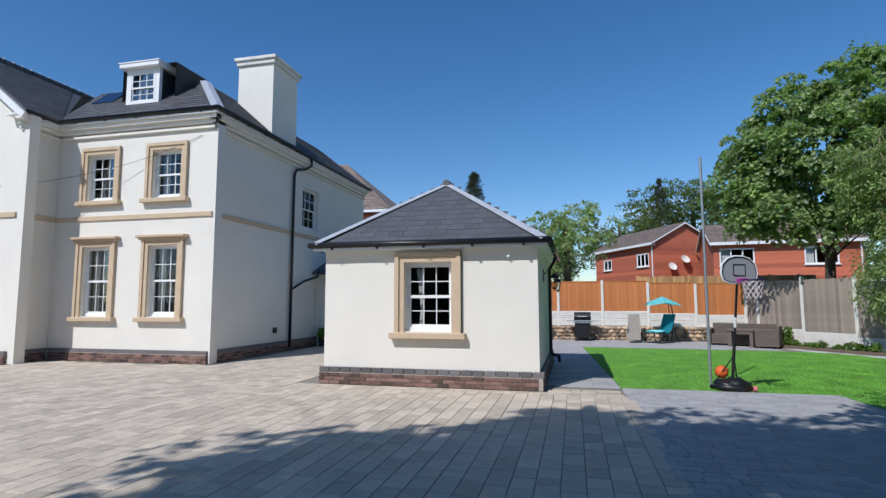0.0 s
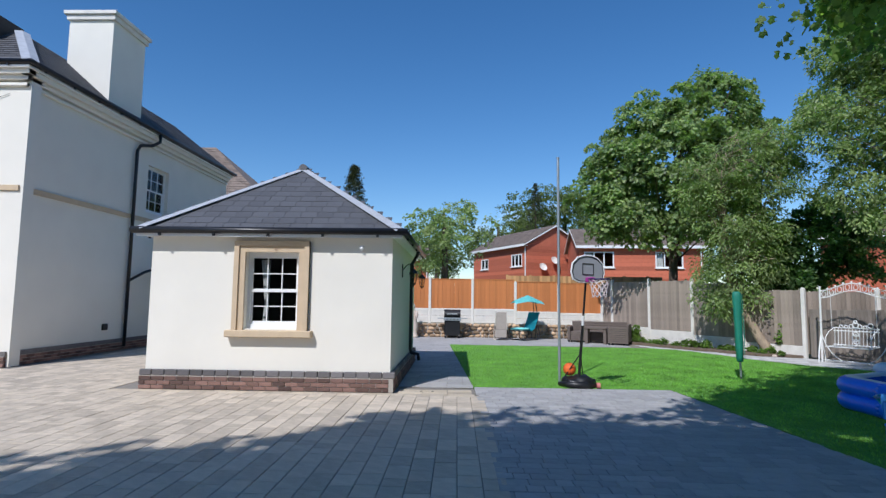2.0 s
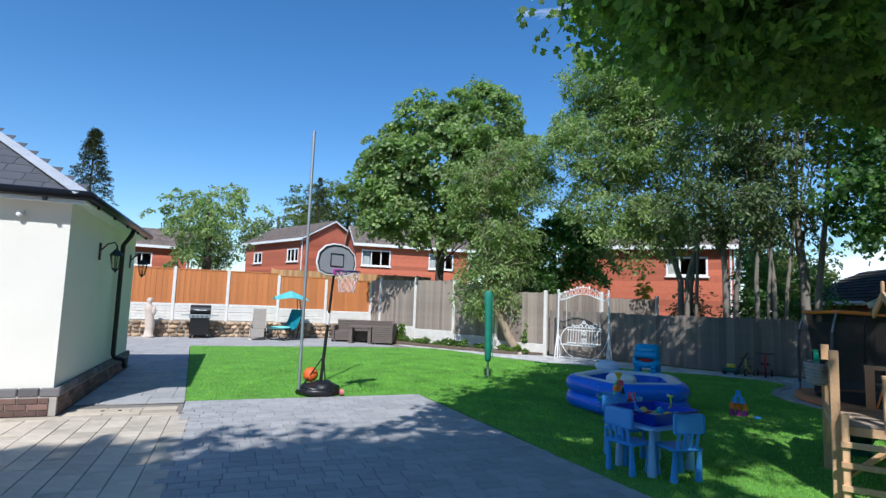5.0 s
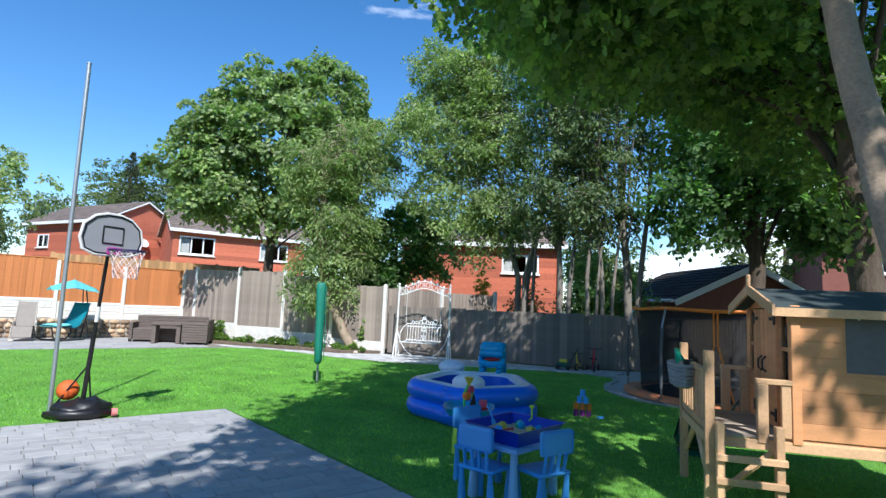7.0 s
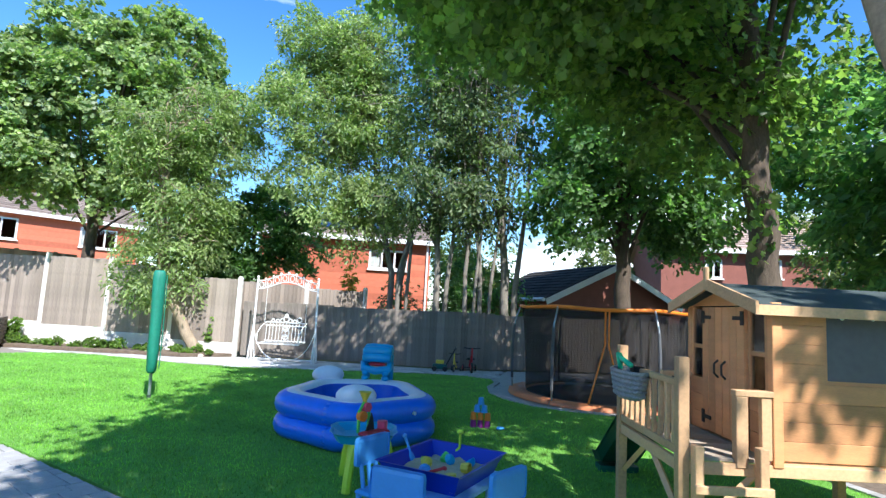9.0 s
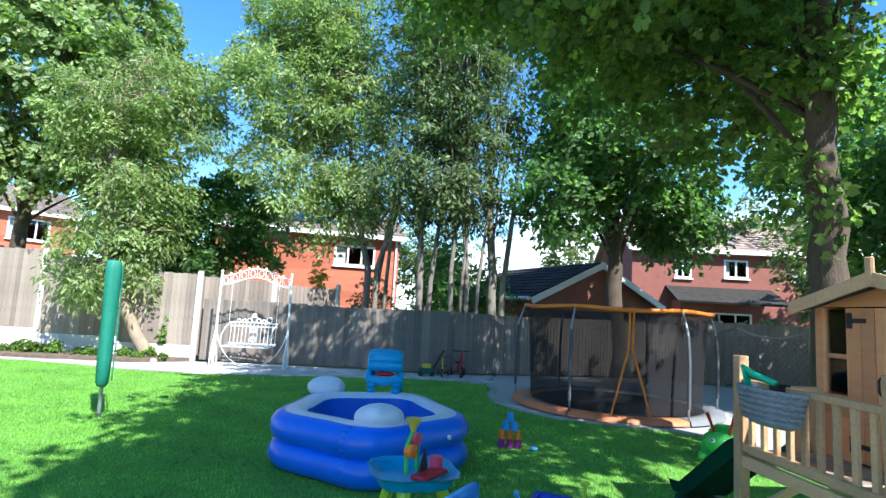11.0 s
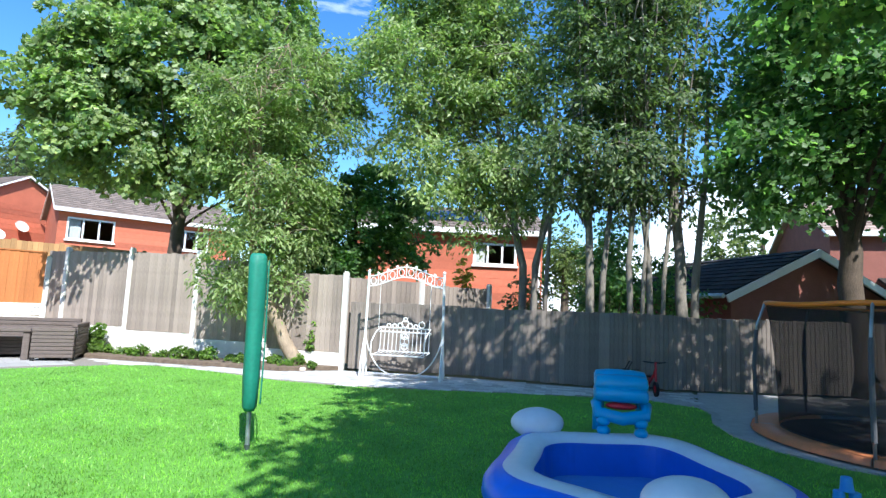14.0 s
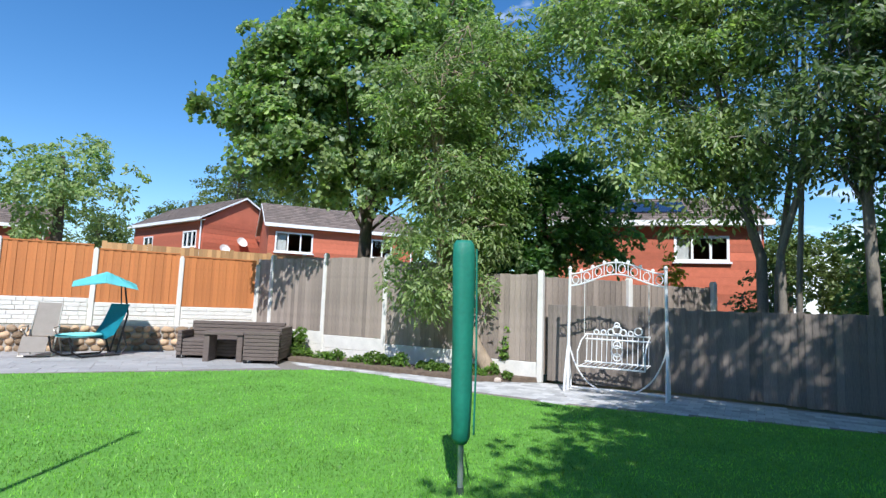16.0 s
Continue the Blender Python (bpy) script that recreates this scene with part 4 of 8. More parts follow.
for i, (a, b2) in enumerate(zip(RF, RF[1:])):
    L = math.hypot(b2[0] - a[0], b2[1] - a[1])
    fence_panel(line_m(a, b2), L, 0.02, 1.44 + 0.02 * math.sin(i * 2.1), GREY_WOOD_OLD, max(4, round(L / 0.092)), "close-board fence", "weathered grey close-board fence along the path", arch=1)
# trellis at the end
trell = thing("trellis_fence", "dark curved-top lattice trellis fence in shade", "trellis")
TA, TB = Vector((18.6, 6.5, 0)), Vector((14.6, 2.6, 0))
td = (TB - TA).normalized()
bm = B()
for i in range(-12, 46):
    for sg in (-1, 1):
        pts = []
        for k in range(8):
            s, z = i * 0.14 + sg * (k * 0.17 - 0.0), 0.1 + k * 0.17
            top = 1.35 + 0.16 * math.sin(s / 1.86 * math.pi) ** 2 * -1 + 0.1
            if 0 <= s <= 5.5 and z <= top:
                pts.append(TA + td * s + Vector((0, 0, z)))
        if len(pts) > 1:
            rod(bm, pts[0] + td.cross(Vector((0, 0, 1))) * 0.008 * sg, pts[-1] + td.cross(Vector((0, 0, 1))) * 0.008 * sg, 0.011, seg=4)
part("lattice", bm, GREY_WOOD, trell)
for i in range(4):
    p = TA + td * (1.86 * i)
    part("post", box(B(), (-0.04, -0.04, -0.03), (0.04, 0.04, 1.5), Matrix.Translation(p), bev=0.005), GREY_WOOD, trell)
    if i < 3:
        bm = tube(B(), [TA + td * (1.86 * (i + k / 8)) + Vector((0, 0, 1.45 - 0.18 * math.sin(k / 8 * math.pi))) for k in range(9)], 0.025, 6)
        part("top_rail", bm, GREY_WOOD, trell)
# green-grey boards beyond the trellis
bm = B()
for i in range(46):
    p, q = Vector((19.4, 6.6, 0)), Vector((21.5, -1.5, 0))
    c = p.lerp(q, i / 46)
    box(bm, (-0.09, -0.01, 0), (0.09, 0.012, 1.55 + 0.02 * (i % 3)), Matrix.Translation(c) @ Matrix.Rotation(math.atan2(-8.1, 2.1), 4, "Z"))
tagged(part("side_fence", bm, GREY_WOOD), "weathered fence beyond the trellis", "fence", kind="stuff")

# ---- neighbouring houses ----


def far_window(parent, m, w, h, cols=2):
    wi = part("window", box(box(box(box(B(), (0, -0.04, 0), (0.09, 0.05, h)), (w - 0.09, -0.04, 0), (w, 0.05, h)), (0.09, -0.04, 0), (w - 0.09, 0.05, 0.09)), (0.09, -0.04, h - 0.09), (w - 0.09, 0.05, h)), WHITE_PAINT, parent, "white framed window", m=m)
    for c in range(cols):
        if c:
            x = w * c / cols
            part("mullion", box(B(), (x - 0.04, -0.035, 0.09), (x + 0.04, 0.045, h - 0.09)), WHITE_PAINT, wi)
        p = part("pane", box(B(), (w * c / cols + (0.09 if c == 0 else 0.04), 0.0, 0.09), (w * (c + 1) / cols - (0.09 if c == cols - 1 else 0.04), 0.01, h - 0.09)), GLASS, wi)
        p.visible_shadow = False
    part("curtain", box(B(), (0.1, 0.16, 0.1), (w * 0.3, 0.2, h - 0.1)), CURTAIN, wi)
    part("sill", box(B(), (-0.06, -0.14, -0.07), (w + 0.06, 0.0, 0.0)), WHITE_PAINT, wi)


def brick_house(m, L, W, eave, ridge, label, wins, wallmat=RED_BRICK, tile=TILE, base=0.0, courses=True):
    """A two-storey gabled house; local x along the eaves front (facing -y), gables at the ends, y to the back."""
    h = thing("brick_house", label, "house", m, group="neighbouring houses")
    fw = part("wall", wall_mesh(B(), L, eave - base, 0.28, [(x, x + w, z - base, z + hh - base) for x, z, w, hh in wins], Matrix.Translation((0, 0, base))), wallmat, h)
    for x0 in (0.002, L - 0.282):
        bm = B()
        for poly in ([(0.281, base), (W, base), (W, eave), (W / 2, ridge - 0.12), (0.281, eave)],):
            f = [bm.verts.new((x0, y, z)) for y, z in poly]
            k = [bm.verts.new((x0 + 0.28, y, z)) for y, z in poly]
            bm.faces.new(f)
            bm.faces.new(k[::-1])
            for i in range(len(poly)):
                j = (i + 1) % len(poly)
                bm.faces.new((f[i], k[i], k[j], f[j]))
        part("gable_wall", bm, wallmat, h)
    part("back_wall", box(B(), (0.29, W - 0.28, base), (L - 0.29, W - 0.002, eave)), wallmat, h)
    if courses:
        bm = B()
        nz = int((eave - base) / 0.3)
        for i in range(nz):
            z = base + i * 0.3
            segs = [(0.0, L)]
            for x, wz, w, hh in wins:
                if wz - 0.15 < z + 0.13 and z < wz + hh + 0.05:
                    segs = [s2 for s0, s1 in segs for s2 in ((s0, min(s1, x - 0.02)), (max(s0, x + w + 0.02), s1)) if s2[1] - s2[0] > 0.05]
            for s0, s1 in segs:
                box(bm, (s0, -0.006, z), (s1, 0.001, z + 0.285))
            box(bm, (L - 0.001, 0.01, z), (L + 0.006, W, z + 0.285))
        part("course", bm, RED_COURSE if wallmat is RED_BRICK else wallmat, h, kind="stuff")
    a, b2, c, d = (-0.25, -0.4, eave - 0.05), (L + 0.25, -0.4, eave - 0.05), (L + 0.25, W / 2, ridge), (-0.25, W / 2, ridge)
    rf = part("roof", slab(slab(B(), [a, b2, c, d], 0.1), [(L + 0.25, W + 0.4, eave - 0.05), (-0.25, W + 0.4, eave - 0.05), d, c], 0.1), tile, h, "tiled gable roof")
    slope_tiles([a, b2, c, d], 0.3, 0.34, 0.02, tile, rf, "tile", lift=0.02)
    part("fascia", box(B(), (-0.25, -0.43, eave - 0.22), (L + 0.25, -0.4, eave - 0.02)), WHITE_PAINT, h, "white fascia board")
    part("soffit", box(B(), (-0.2, -0.4, eave - 0.2), (L + 0.2, -0.002, eave - 0.17)), WHITE_PAINT, h)
    for x in (-0.28, L + 0.22):
        for s0, s1 in (((x, -0.45, eave - 0.08), (x, W / 2, ridge - 0.02)), ((x, W + 0.45, eave - 0.08), (x, W / 2, ridge - 0.02))):
            bm = B()
            y0, z0, y1, z1 = s0[1], s0[2], s1[1], s1[2]
            f = [bm.verts.new((x + dx, y, z)) for dx, y, z in ((0, y0, z0 - 0.11), (0, y0, z0), (0, y1, z1), (0, y1, z1 - 0.12))]
            k = [bm.verts.new((v.co.x + 0.05, v.co.y, v.co.z)) for v in f]
            bm.faces.new(f)
            bm.faces.new(k[::-1])
            for i in range(4):
                j = (i + 1) % 4
                bm.faces.new((f[i], k[i], k[j], f[j]))
            part("barge_board", bm, WHITE_PAINT, h, "white barge board")
    part("downpipe", rod(B(), (L - 0.15, -0.1, base), (L - 0.15, -0.1, eave - 0.1), 0.05), WHITE_PAINT, h, "white downpipe")
    for x, z, w, hh in wins:
        far_window(h, Matrix.Translation((x, 0.02, z)), w, hh, 3 if w > 1.6 else 2)
    return h


def at_angle(x, y, deg):
    return Matrix.Translation((x, y, 0)) @ Matrix.Rotation(radians(deg), 4, "Z")


# red house with the gable towards the garden, on higher ground
h1 = brick_house(at_angle(2.75, 54.3, -65), 10.0, 5.6, 6.4, 8.15, "red brick house with brown tiled gable roof", [(1.6, 4.5, 1.5, 1.0), (7.4, 4.5, 1.8, 1.1), (2.0, 1.6, 1.8, 1.2)])
for z, x in ((5.0, 2.6), (4.4, 1.4)):
    dish = part("satellite_dish", lathe(B(), [(0.02, 0.0), (0.2, 0.03), (0.36, 0.12), (0.37, 0.12), (0.2, 0.02)], 16, Matrix.Translation((10.25, x, z)) @ Matrix.Rotation(radians(60), 4, "Y")), CONCRETE, h1, "grey satellite dish")
h2 = brick_house(at_angle(10.2, 40.2, -4), 9.0, 6.0, 5.75, 7.4, "red brick house half hidden by a tree", [(0.4, 4.1, 2.2, 1.2), (5.6, 4.1, 2.0, 1.2)])
h3 = brick_house(at_angle(17.9, 24.8, -43), 8.0, 6.0, 4.75, 6.2, "red brick house with solar panels behind the fence", [(5.05, 3.25, 1.85, 0.95)])
for i in range(3):
    sp = part("solar_panel", slab(B(), [(2.6 + i * 1.02, 0.5, 5.2), (3.58 + i * 1.02, 0.5, 5.2), (3.58 + i * 1.02, 2.1, 5.88), (2.6 + i * 1.02, 2.1, 5.88)], 0.05), SOLAR, h3, "dark solar panel")
h4 = thing("brick_house", "red brick house with brown hipped roof behind the white house", "house", group="neighbouring houses")
part("wall", box(B(), (-24, 33.5, 0), (-11.9, 40, 7.9)), RED_BRICK, h4)
q0, q1, q2, q3 = (-24.4, 33.1, 7.95), (-11.5, 33.1, 7.95), (-16.3, 36.7, 12.2), (-24.4, 36.7, 12.2)
h4r = part("roof", slab(slab(slab(B(), [q0, q1, q2, q3], 0.1), [q1, (-11.5, 40.3, 7.95), q2], 0.1), [(-11.5, 40.3, 7.95), (-24.4, 40.3, 7.95), q3, q2], 0.1), TILE, h4, "brown tiled hipped roof")
slope_tiles([q0, q1, q2, q3], 0.3, 0.34, 0.02, TILE, h4r, "tile", lift=0.02)
part("fascia", box(B(), (-24.4, 33.05, 7.75), (-11.45, 33.09, 7.93)), WHITE_PAINT, h4, "white fascia board")
h5 = brick_house(at_angle(-7.5, 47, 6), 6.0, 6, 5.2, 6.8, "distant red brick house among trees", [(2.0, 3.6, 1.4, 1.0)])
# pair of houses seen behind the trees on the right
h6 = brick_house(at_angle(31.0, 10.4, -62), 9.5, 7.0, 5.15, 7.3, "dark red brick house beyond the garage", [(2.05, 3.7, 0.8, 0.9), (4.4, 3.8, 1.15, 0.9), (7.6, 3.8, 1.2, 0.9), (3.4, 0.9, 2.3, 1.2)], wallmat=DARK_BRICK, courses=False, tile=mat("pale_brown_roof_tile", (0.34, 0.25, 0.20), 0.85, 0.14, 4, 0.3, 40, isl=0.12))
part("porch_roof", slab(B(), [(1.6, -1.7, 2.55), (6.6, -1.7, 2.55), (6.6, -0.02, 3.3), (1.6, -0.02, 3.3)], 0.1), TILE_DK, h6, "low tiled porch roof")
part("porch_front", box(B(), (1.9, -1.2, 0.0), (3.2, -0.02, 2.6)), DARK_BRICK, h6)
# brick garage behind the fence, gable to the garden
gar = thing("brick_garage", "dark brick garage with mossy pitched roof behind the fence", "garage", at_angle(18.72, 10.51, -34))
bm = B()
poly = [(0, 0), (4.6, 0), (4.6, 2.05), (2.3, 3.15), (0, 2.05)]
for y in (0.0, 5.0):
    f = [bm.verts.new((x, y, z)) for x, z in poly]
    k = [bm.verts.new((x, y + 0.22, z)) for x, z in poly]
    bm.faces.new(f)
    bm.faces.new(k[::-1])
    for i in range(5):
        bm.faces.new((f[i], k[i], k[(i + 1) % 5], f[(i + 1) % 5]))
box(bm, (0.002, 0.222, 0), (0.22, 4.998, 2.04))
box(bm, (4.38, 0.222, 0), (4.598, 4.998, 2.04))
part("wall", bm, DARK_BRICK, gar)
gl2, gr2 = [(-0.3, -0.25, 2.0), (-0.3, 5.4, 2.0), (2.3, 5.4, 3.25), (2.3, -0.25, 3.25)], [(4.9, 5.4, 2.0), (4.9, -0.25, 2.0), (2.3, -0.25, 3.25), (2.3, 5.4, 3.25)]
grf = part("roof", slab(slab(B(), gl2, 0.06), gr2, 0.06), TILE_DK, gar, "mossy dark tiled roof")
slope_tiles(gl2, 0.28, 0.3, 0.02, TILE_DK, grf, "tile", lift=0.02)
slope_tiles(gr2, 0.28, 0.3, 0.02, TILE_DK, grf, "tile", lift=0.02)
for xe in (-0.35, 4.95):
    part("barge_board", slab(B(), [(xe, -0.3, 1.98), (xe, -0.25, 1.98), (2.3, -0.25, 3.24), (2.3, -0.3, 3.24)], 0.18), WHITE_PAINT, gar, "white barge board")
part("gutter", tube(B(), [(-0.36, -0.2, 1.97), (-0.36, 5.4, 1.97)], 0.06, 8), WHITE_PAINT, gar)

# ---- trees ----


def leaves_mesh(name, centres, per, spread, size, material, rng, flat=0.6, droop=0.35, slim=0.62, lobed=False):
    """Single leaves in domed sprays that face outwards and up round clump centres, in one mesh; lobed leaves have five points."""
    cs = np.array(centres)
    m, n = len(cs), len(cs) * per
    heart = cs.mean(axis=0) - np.array([0, 0, 0.35 * np.ptp(cs[:, 2])])
    cn = cs - heart
    cn /= np.linalg.norm(cn, axis=1)[:, None] + 1e-9
    cn = cn * 0.7 + np.array([0, 0, 0.55]) + rng.normal(0, 0.38, (m, 3))
    cn /= np.linalg.norm(cn, axis=1)[:, None]
    t1 = np.cross(cn, rng.normal(0, 1, (m, 3)))
    t1 /= np.linalg.norm(t1, axis=1)[:, None] + 1e-9
    t2 = np.cross(cn, t1)
    sp = spread * rng.uniform(0.6, 1.45, m)
    cn, t1, t2, c0, sp = (np.repeat(a, per, axis=0) for a in (cn, t1, t2, cs, sp))
    rad = np.sqrt(rng.random(n)) * 1.75
    ang = rng.random(n) * math.tau
    out = t1 * np.cos(ang)[:, None] + t2 * np.sin(ang)[:, None]
    c = c0 + out * (rad * sp)[:, None] + cn * (sp * (rng.normal(0, flat * 0.55, n) - 0.2 * rad ** 2))[:, None]
    ax = out + rng.normal(0, 0.55, (n, 3)) - np.array([0, 0, droop])
    ax /= np.linalg.norm(ax, axis=1)[:, None]
    sd = np.cross(ax, cn + rng.normal(0, 0.6, (n, 3)))
    sd /= np.linalg.norm(sd, axis=1)[:, None] + 1e-9
    nr = np.cross(sd, ax)
    s = size * rng.uniform(0.6, 1.25, (n, 1))
    outline = [(-0.45, 0, 0), (-0.3, 0.47, 0.08), (-0.04, 0.2, 0.03), (0.22, 0.42, 0.02), (0.56, 0, -0.06), (0.22, -0.42, 0.02), (-0.04, -0.2, 0.03), (-0.3, -0.47, 0.08)] if lobed else [(-0.5, 0, 0), (0, slim / 2, 0.1), (0.55, 0, 0), (0, -slim / 2, 0.1)]
    k = len(outline)
    v = np.stack([c + s * (ax * a + sd * b + nr * h) for a, b, h in outline], axis=1).reshape(-1, 3)
    me = bpy.data.meshes.new(name)
    me.vertices.add(n * k)
    me.vertices.foreach_set("co", v.astype(np.float32).ravel())
    me.loops.add(n * (k - 2) * 3)
    i = np.arange(n)[:, None] * k
    me.loops.foreach_set("vertex_index", np.concatenate([i + q for j in range(1, k - 1) for q in (0, j, j + 1)], axis=1).astype(np.int32).ravel())
    me.polygons.add(n * (k - 2))
    me.polygons.foreach_set("loop_start", np.arange(0, n * (k - 2) * 3, 3, dtype=np.int32))
    me.update(calc_edges=True)
    me.materials.append(material)
    return me


def clumps(blobs, count, rng, shell=0.5):
    """Clump centres in ellipsoids (x, y, z, rx, ry, rz), denser towards their outsides, with uneven lobes."""
    vol = np.array([b[3] * b[4] * b[5] for b in blobs]) ** 0.75
    pick = rng.choice(len(blobs), count, p=vol / vol.sum())
    d = rng.normal(0, 1, (count, 3))
    d /= np.linalg.norm(d, axis=1)[:, None]
    r = shell + (1 - shell) * rng.random((count, 1)) ** 0.6
    r *= 0.86 + 0.2 * np.sin(d[:, :1] * 6 + d[:, 1:2] * 5) * np.cos(d[:, 2:] * 5)
    bb = np.array(blobs)[pick]
    return bb[:, :3] + d * r * bb[:, 3:]


def tree(name, label, trunk, radii, blobs, count, per, spread, size, leaf, bark, seed, limbs=12, twigs=30, shell=0.5, flat=0.6, droop=0.35, slim=0.62, group="", stems=(), low=0.4, lobed=False):
    rng = np.random.default_rng(seed)
    rnd = random.Random(seed)
    t = thing(name, label, "tree", group=group)
    pts = [Vector(p) for p in trunk]
    bm = B()
    fine = []
    for a, b2 in zip(pts, pts[1:]):
        for k in range(4):
            w = 0.03 * radii[0] / 0.2
            fine.append(a.lerp(b2, k / 4) + Vector((rnd.uniform(-w, w), rnd.uniform(-w, w), 0)))
    fine.append(pts[-1])
    rr = np.interp(np.linspace(0, 1, len(fine)), np.linspace(0, 1, len(radii)), radii)
    rr = list(rr)
    rr[0] *= 1.35
    tube(bm, fine, [float(x) for x in rr], 10)
    part("trunk", bm, bark, t, smooth=True)
    for st, sr in stems:
        part("trunk", tube(B(), st, sr, 8), bark, t, smooth=True)
    cs = clumps(blobs, count, rng, shell)
    top = len(fine)
    for i in range(limbs):
        k = rnd.randrange(int(top * low), top)
        p = fine[k]
        q = Vector(cs[rnd.randrange(len(cs))])
        for _ in range(12):
            if q.z > p.z - 0.6:
                break
            q = Vector(cs[rnd.randrange(len(cs))])
        mid = p.lerp(q, 0.5) + Vector((rnd.uniform(-.2, .2), rnd.uniform(-.2, .2), (q - p).length * 0.12))
        r0 = rr[k] * 0.3
        path = bez(p, mid, q, 7)
        bm = B()
        tube(bm, path, [max(0.012, r0 * (1 - 0.85 * j / 7)) for j in range(8)], 6)
        for _ in range(max(1, twigs // max(limbs, 1))):
            j = rnd.randrange(3, 8)
            o = path[j]
            e = Vector(cs[int(np.argmin(((cs - np.array(o) - rng.normal(0, 1.0, 3)) ** 2).sum(1)))])
            if 0.25 < (e - o).length < 1.3:
                tube(bm, [o, o.lerp(e, 0.5) + Vector((0, 0, 0.1)), e], [0.018, 0.012, 0.006], 5)
        part("limb", bm, bark, t, smooth=True)
    part("crown", leaves_mesh("crown", cs, per, spread, size, leaf, rng, flat, droop, slim, lobed), None, t, "leafy crown")
    return t


# sycamore behind the weathered fence
tree("sycamore_tree", "tall broad green sycamore behind the weathered fence", [(9.55, 20.9, 0), (9.5, 20.8, 2.4), (9.6, 20.6, 5), (9.8, 20.4, 8.5)], [0.2, 0.17, 0.12, 0.04],
     [(9.3, 20.8, 7.2, 3.2, 2.8, 2.8), (11.2, 20.8, 9.2, 2.0, 1.9, 1.9), (7.5, 20.7, 6.8, 1.6, 1.6, 1.6), (6.7, 20.7, 5.7, 1.1, 1.1, 0.8), (5.8, 20.6, 5.7, 0.6, 0.6, 0.3), (8.7, 20.5, 9.0, 1.5, 1.4, 1.2), (12.2, 20.6, 7.8, 1.4, 1.5, 1.8),
      (11.2, 20.4, 5.6, 1.9, 1.8, 2.0), (7.6, 20.5, 4.9, 1.7, 1.6, 1.0), (9.2, 20.2, 4.3, 1.4, 1.3, 0.7), (7.0, 20.6, 7.8, 0.8, 0.8, 0.6), (11.3, 20.6, 10.7, 0.7, 0.7, 0.5)],
     560, 80, 0.27, 0.155, LEAF_A, BARK, 11, limbs=30, twigs=60, shell=0.55, flat=0.5, lobed=True)
# leaning ash with drooping leaves
tree("ash_tree", "leaning pale-leaved ash tree in the fence border", [(10.85, 16.75, 0), (10.5, 17.0, 0.8), (10.0, 17.35, 2.0), (9.9, 17.5, 4.0), (10.0, 17.4, 6.5)], [0.155, 0.13, 0.095, 0.065, 0.02],
     [(10.0, 17.5, 4.6, 1.2, 1.2, 2.3), (10.5, 17.2, 6.2, 1.3, 1.2, 1.5), (9.6, 17.3, 2.2, 1.1, 0.9, 1.0), (10.4, 17.1, 2.0, 0.6, 0.6, 0.7), (11.3, 16.8, 5.4, 0.9, 0.9, 0.7), (11.5, 17.2, 6.8, 0.9, 0.9, 0.7), (12.0, 17.1, 6.2, 0.7, 0.7, 0.5), (9.0, 17.6, 5.6, 0.8, 0.8, 1.0), (11.0, 17.2, 4.0, 0.8, 0.8, 0.9), (11.2, 17.2, 2.9, 0.7, 0.7, 0.7), (9.4, 17.3, 1.5, 0.7, 0.5, 0.5)],
     330, 88, 0.25, 0.14, LEAF_B, BARK_PALE, 12, limbs=30, twigs=200, shell=0.5, droop=0.6, slim=0.36)
# dark bushy tree between ash and slender trees
tree("bushy_tree", "dark green bushy tree behind the fence", [(13.2, 18.2, 0), (13.2, 18.2, 2.5), (13.1, 18.1, 4.4)], [0.1, 0.08, 0.03],
     [(13.2, 18.3, 3.6, 1.8, 1.5, 1.5), (12.5, 18.5, 2.4, 1.4, 1.2, 1.0), (13.7, 17.9, 4.6, 1.3, 1.1, 1.0), (11.9, 18.6, 3.4, 1.3, 1.1, 1.2), (14.4, 17.3, 3.5, 0.9, 0.9, 1.2)],
     440, 42, 0.2, 0.15, LEAF_D, BARK, 13, limbs=12, twigs=30)
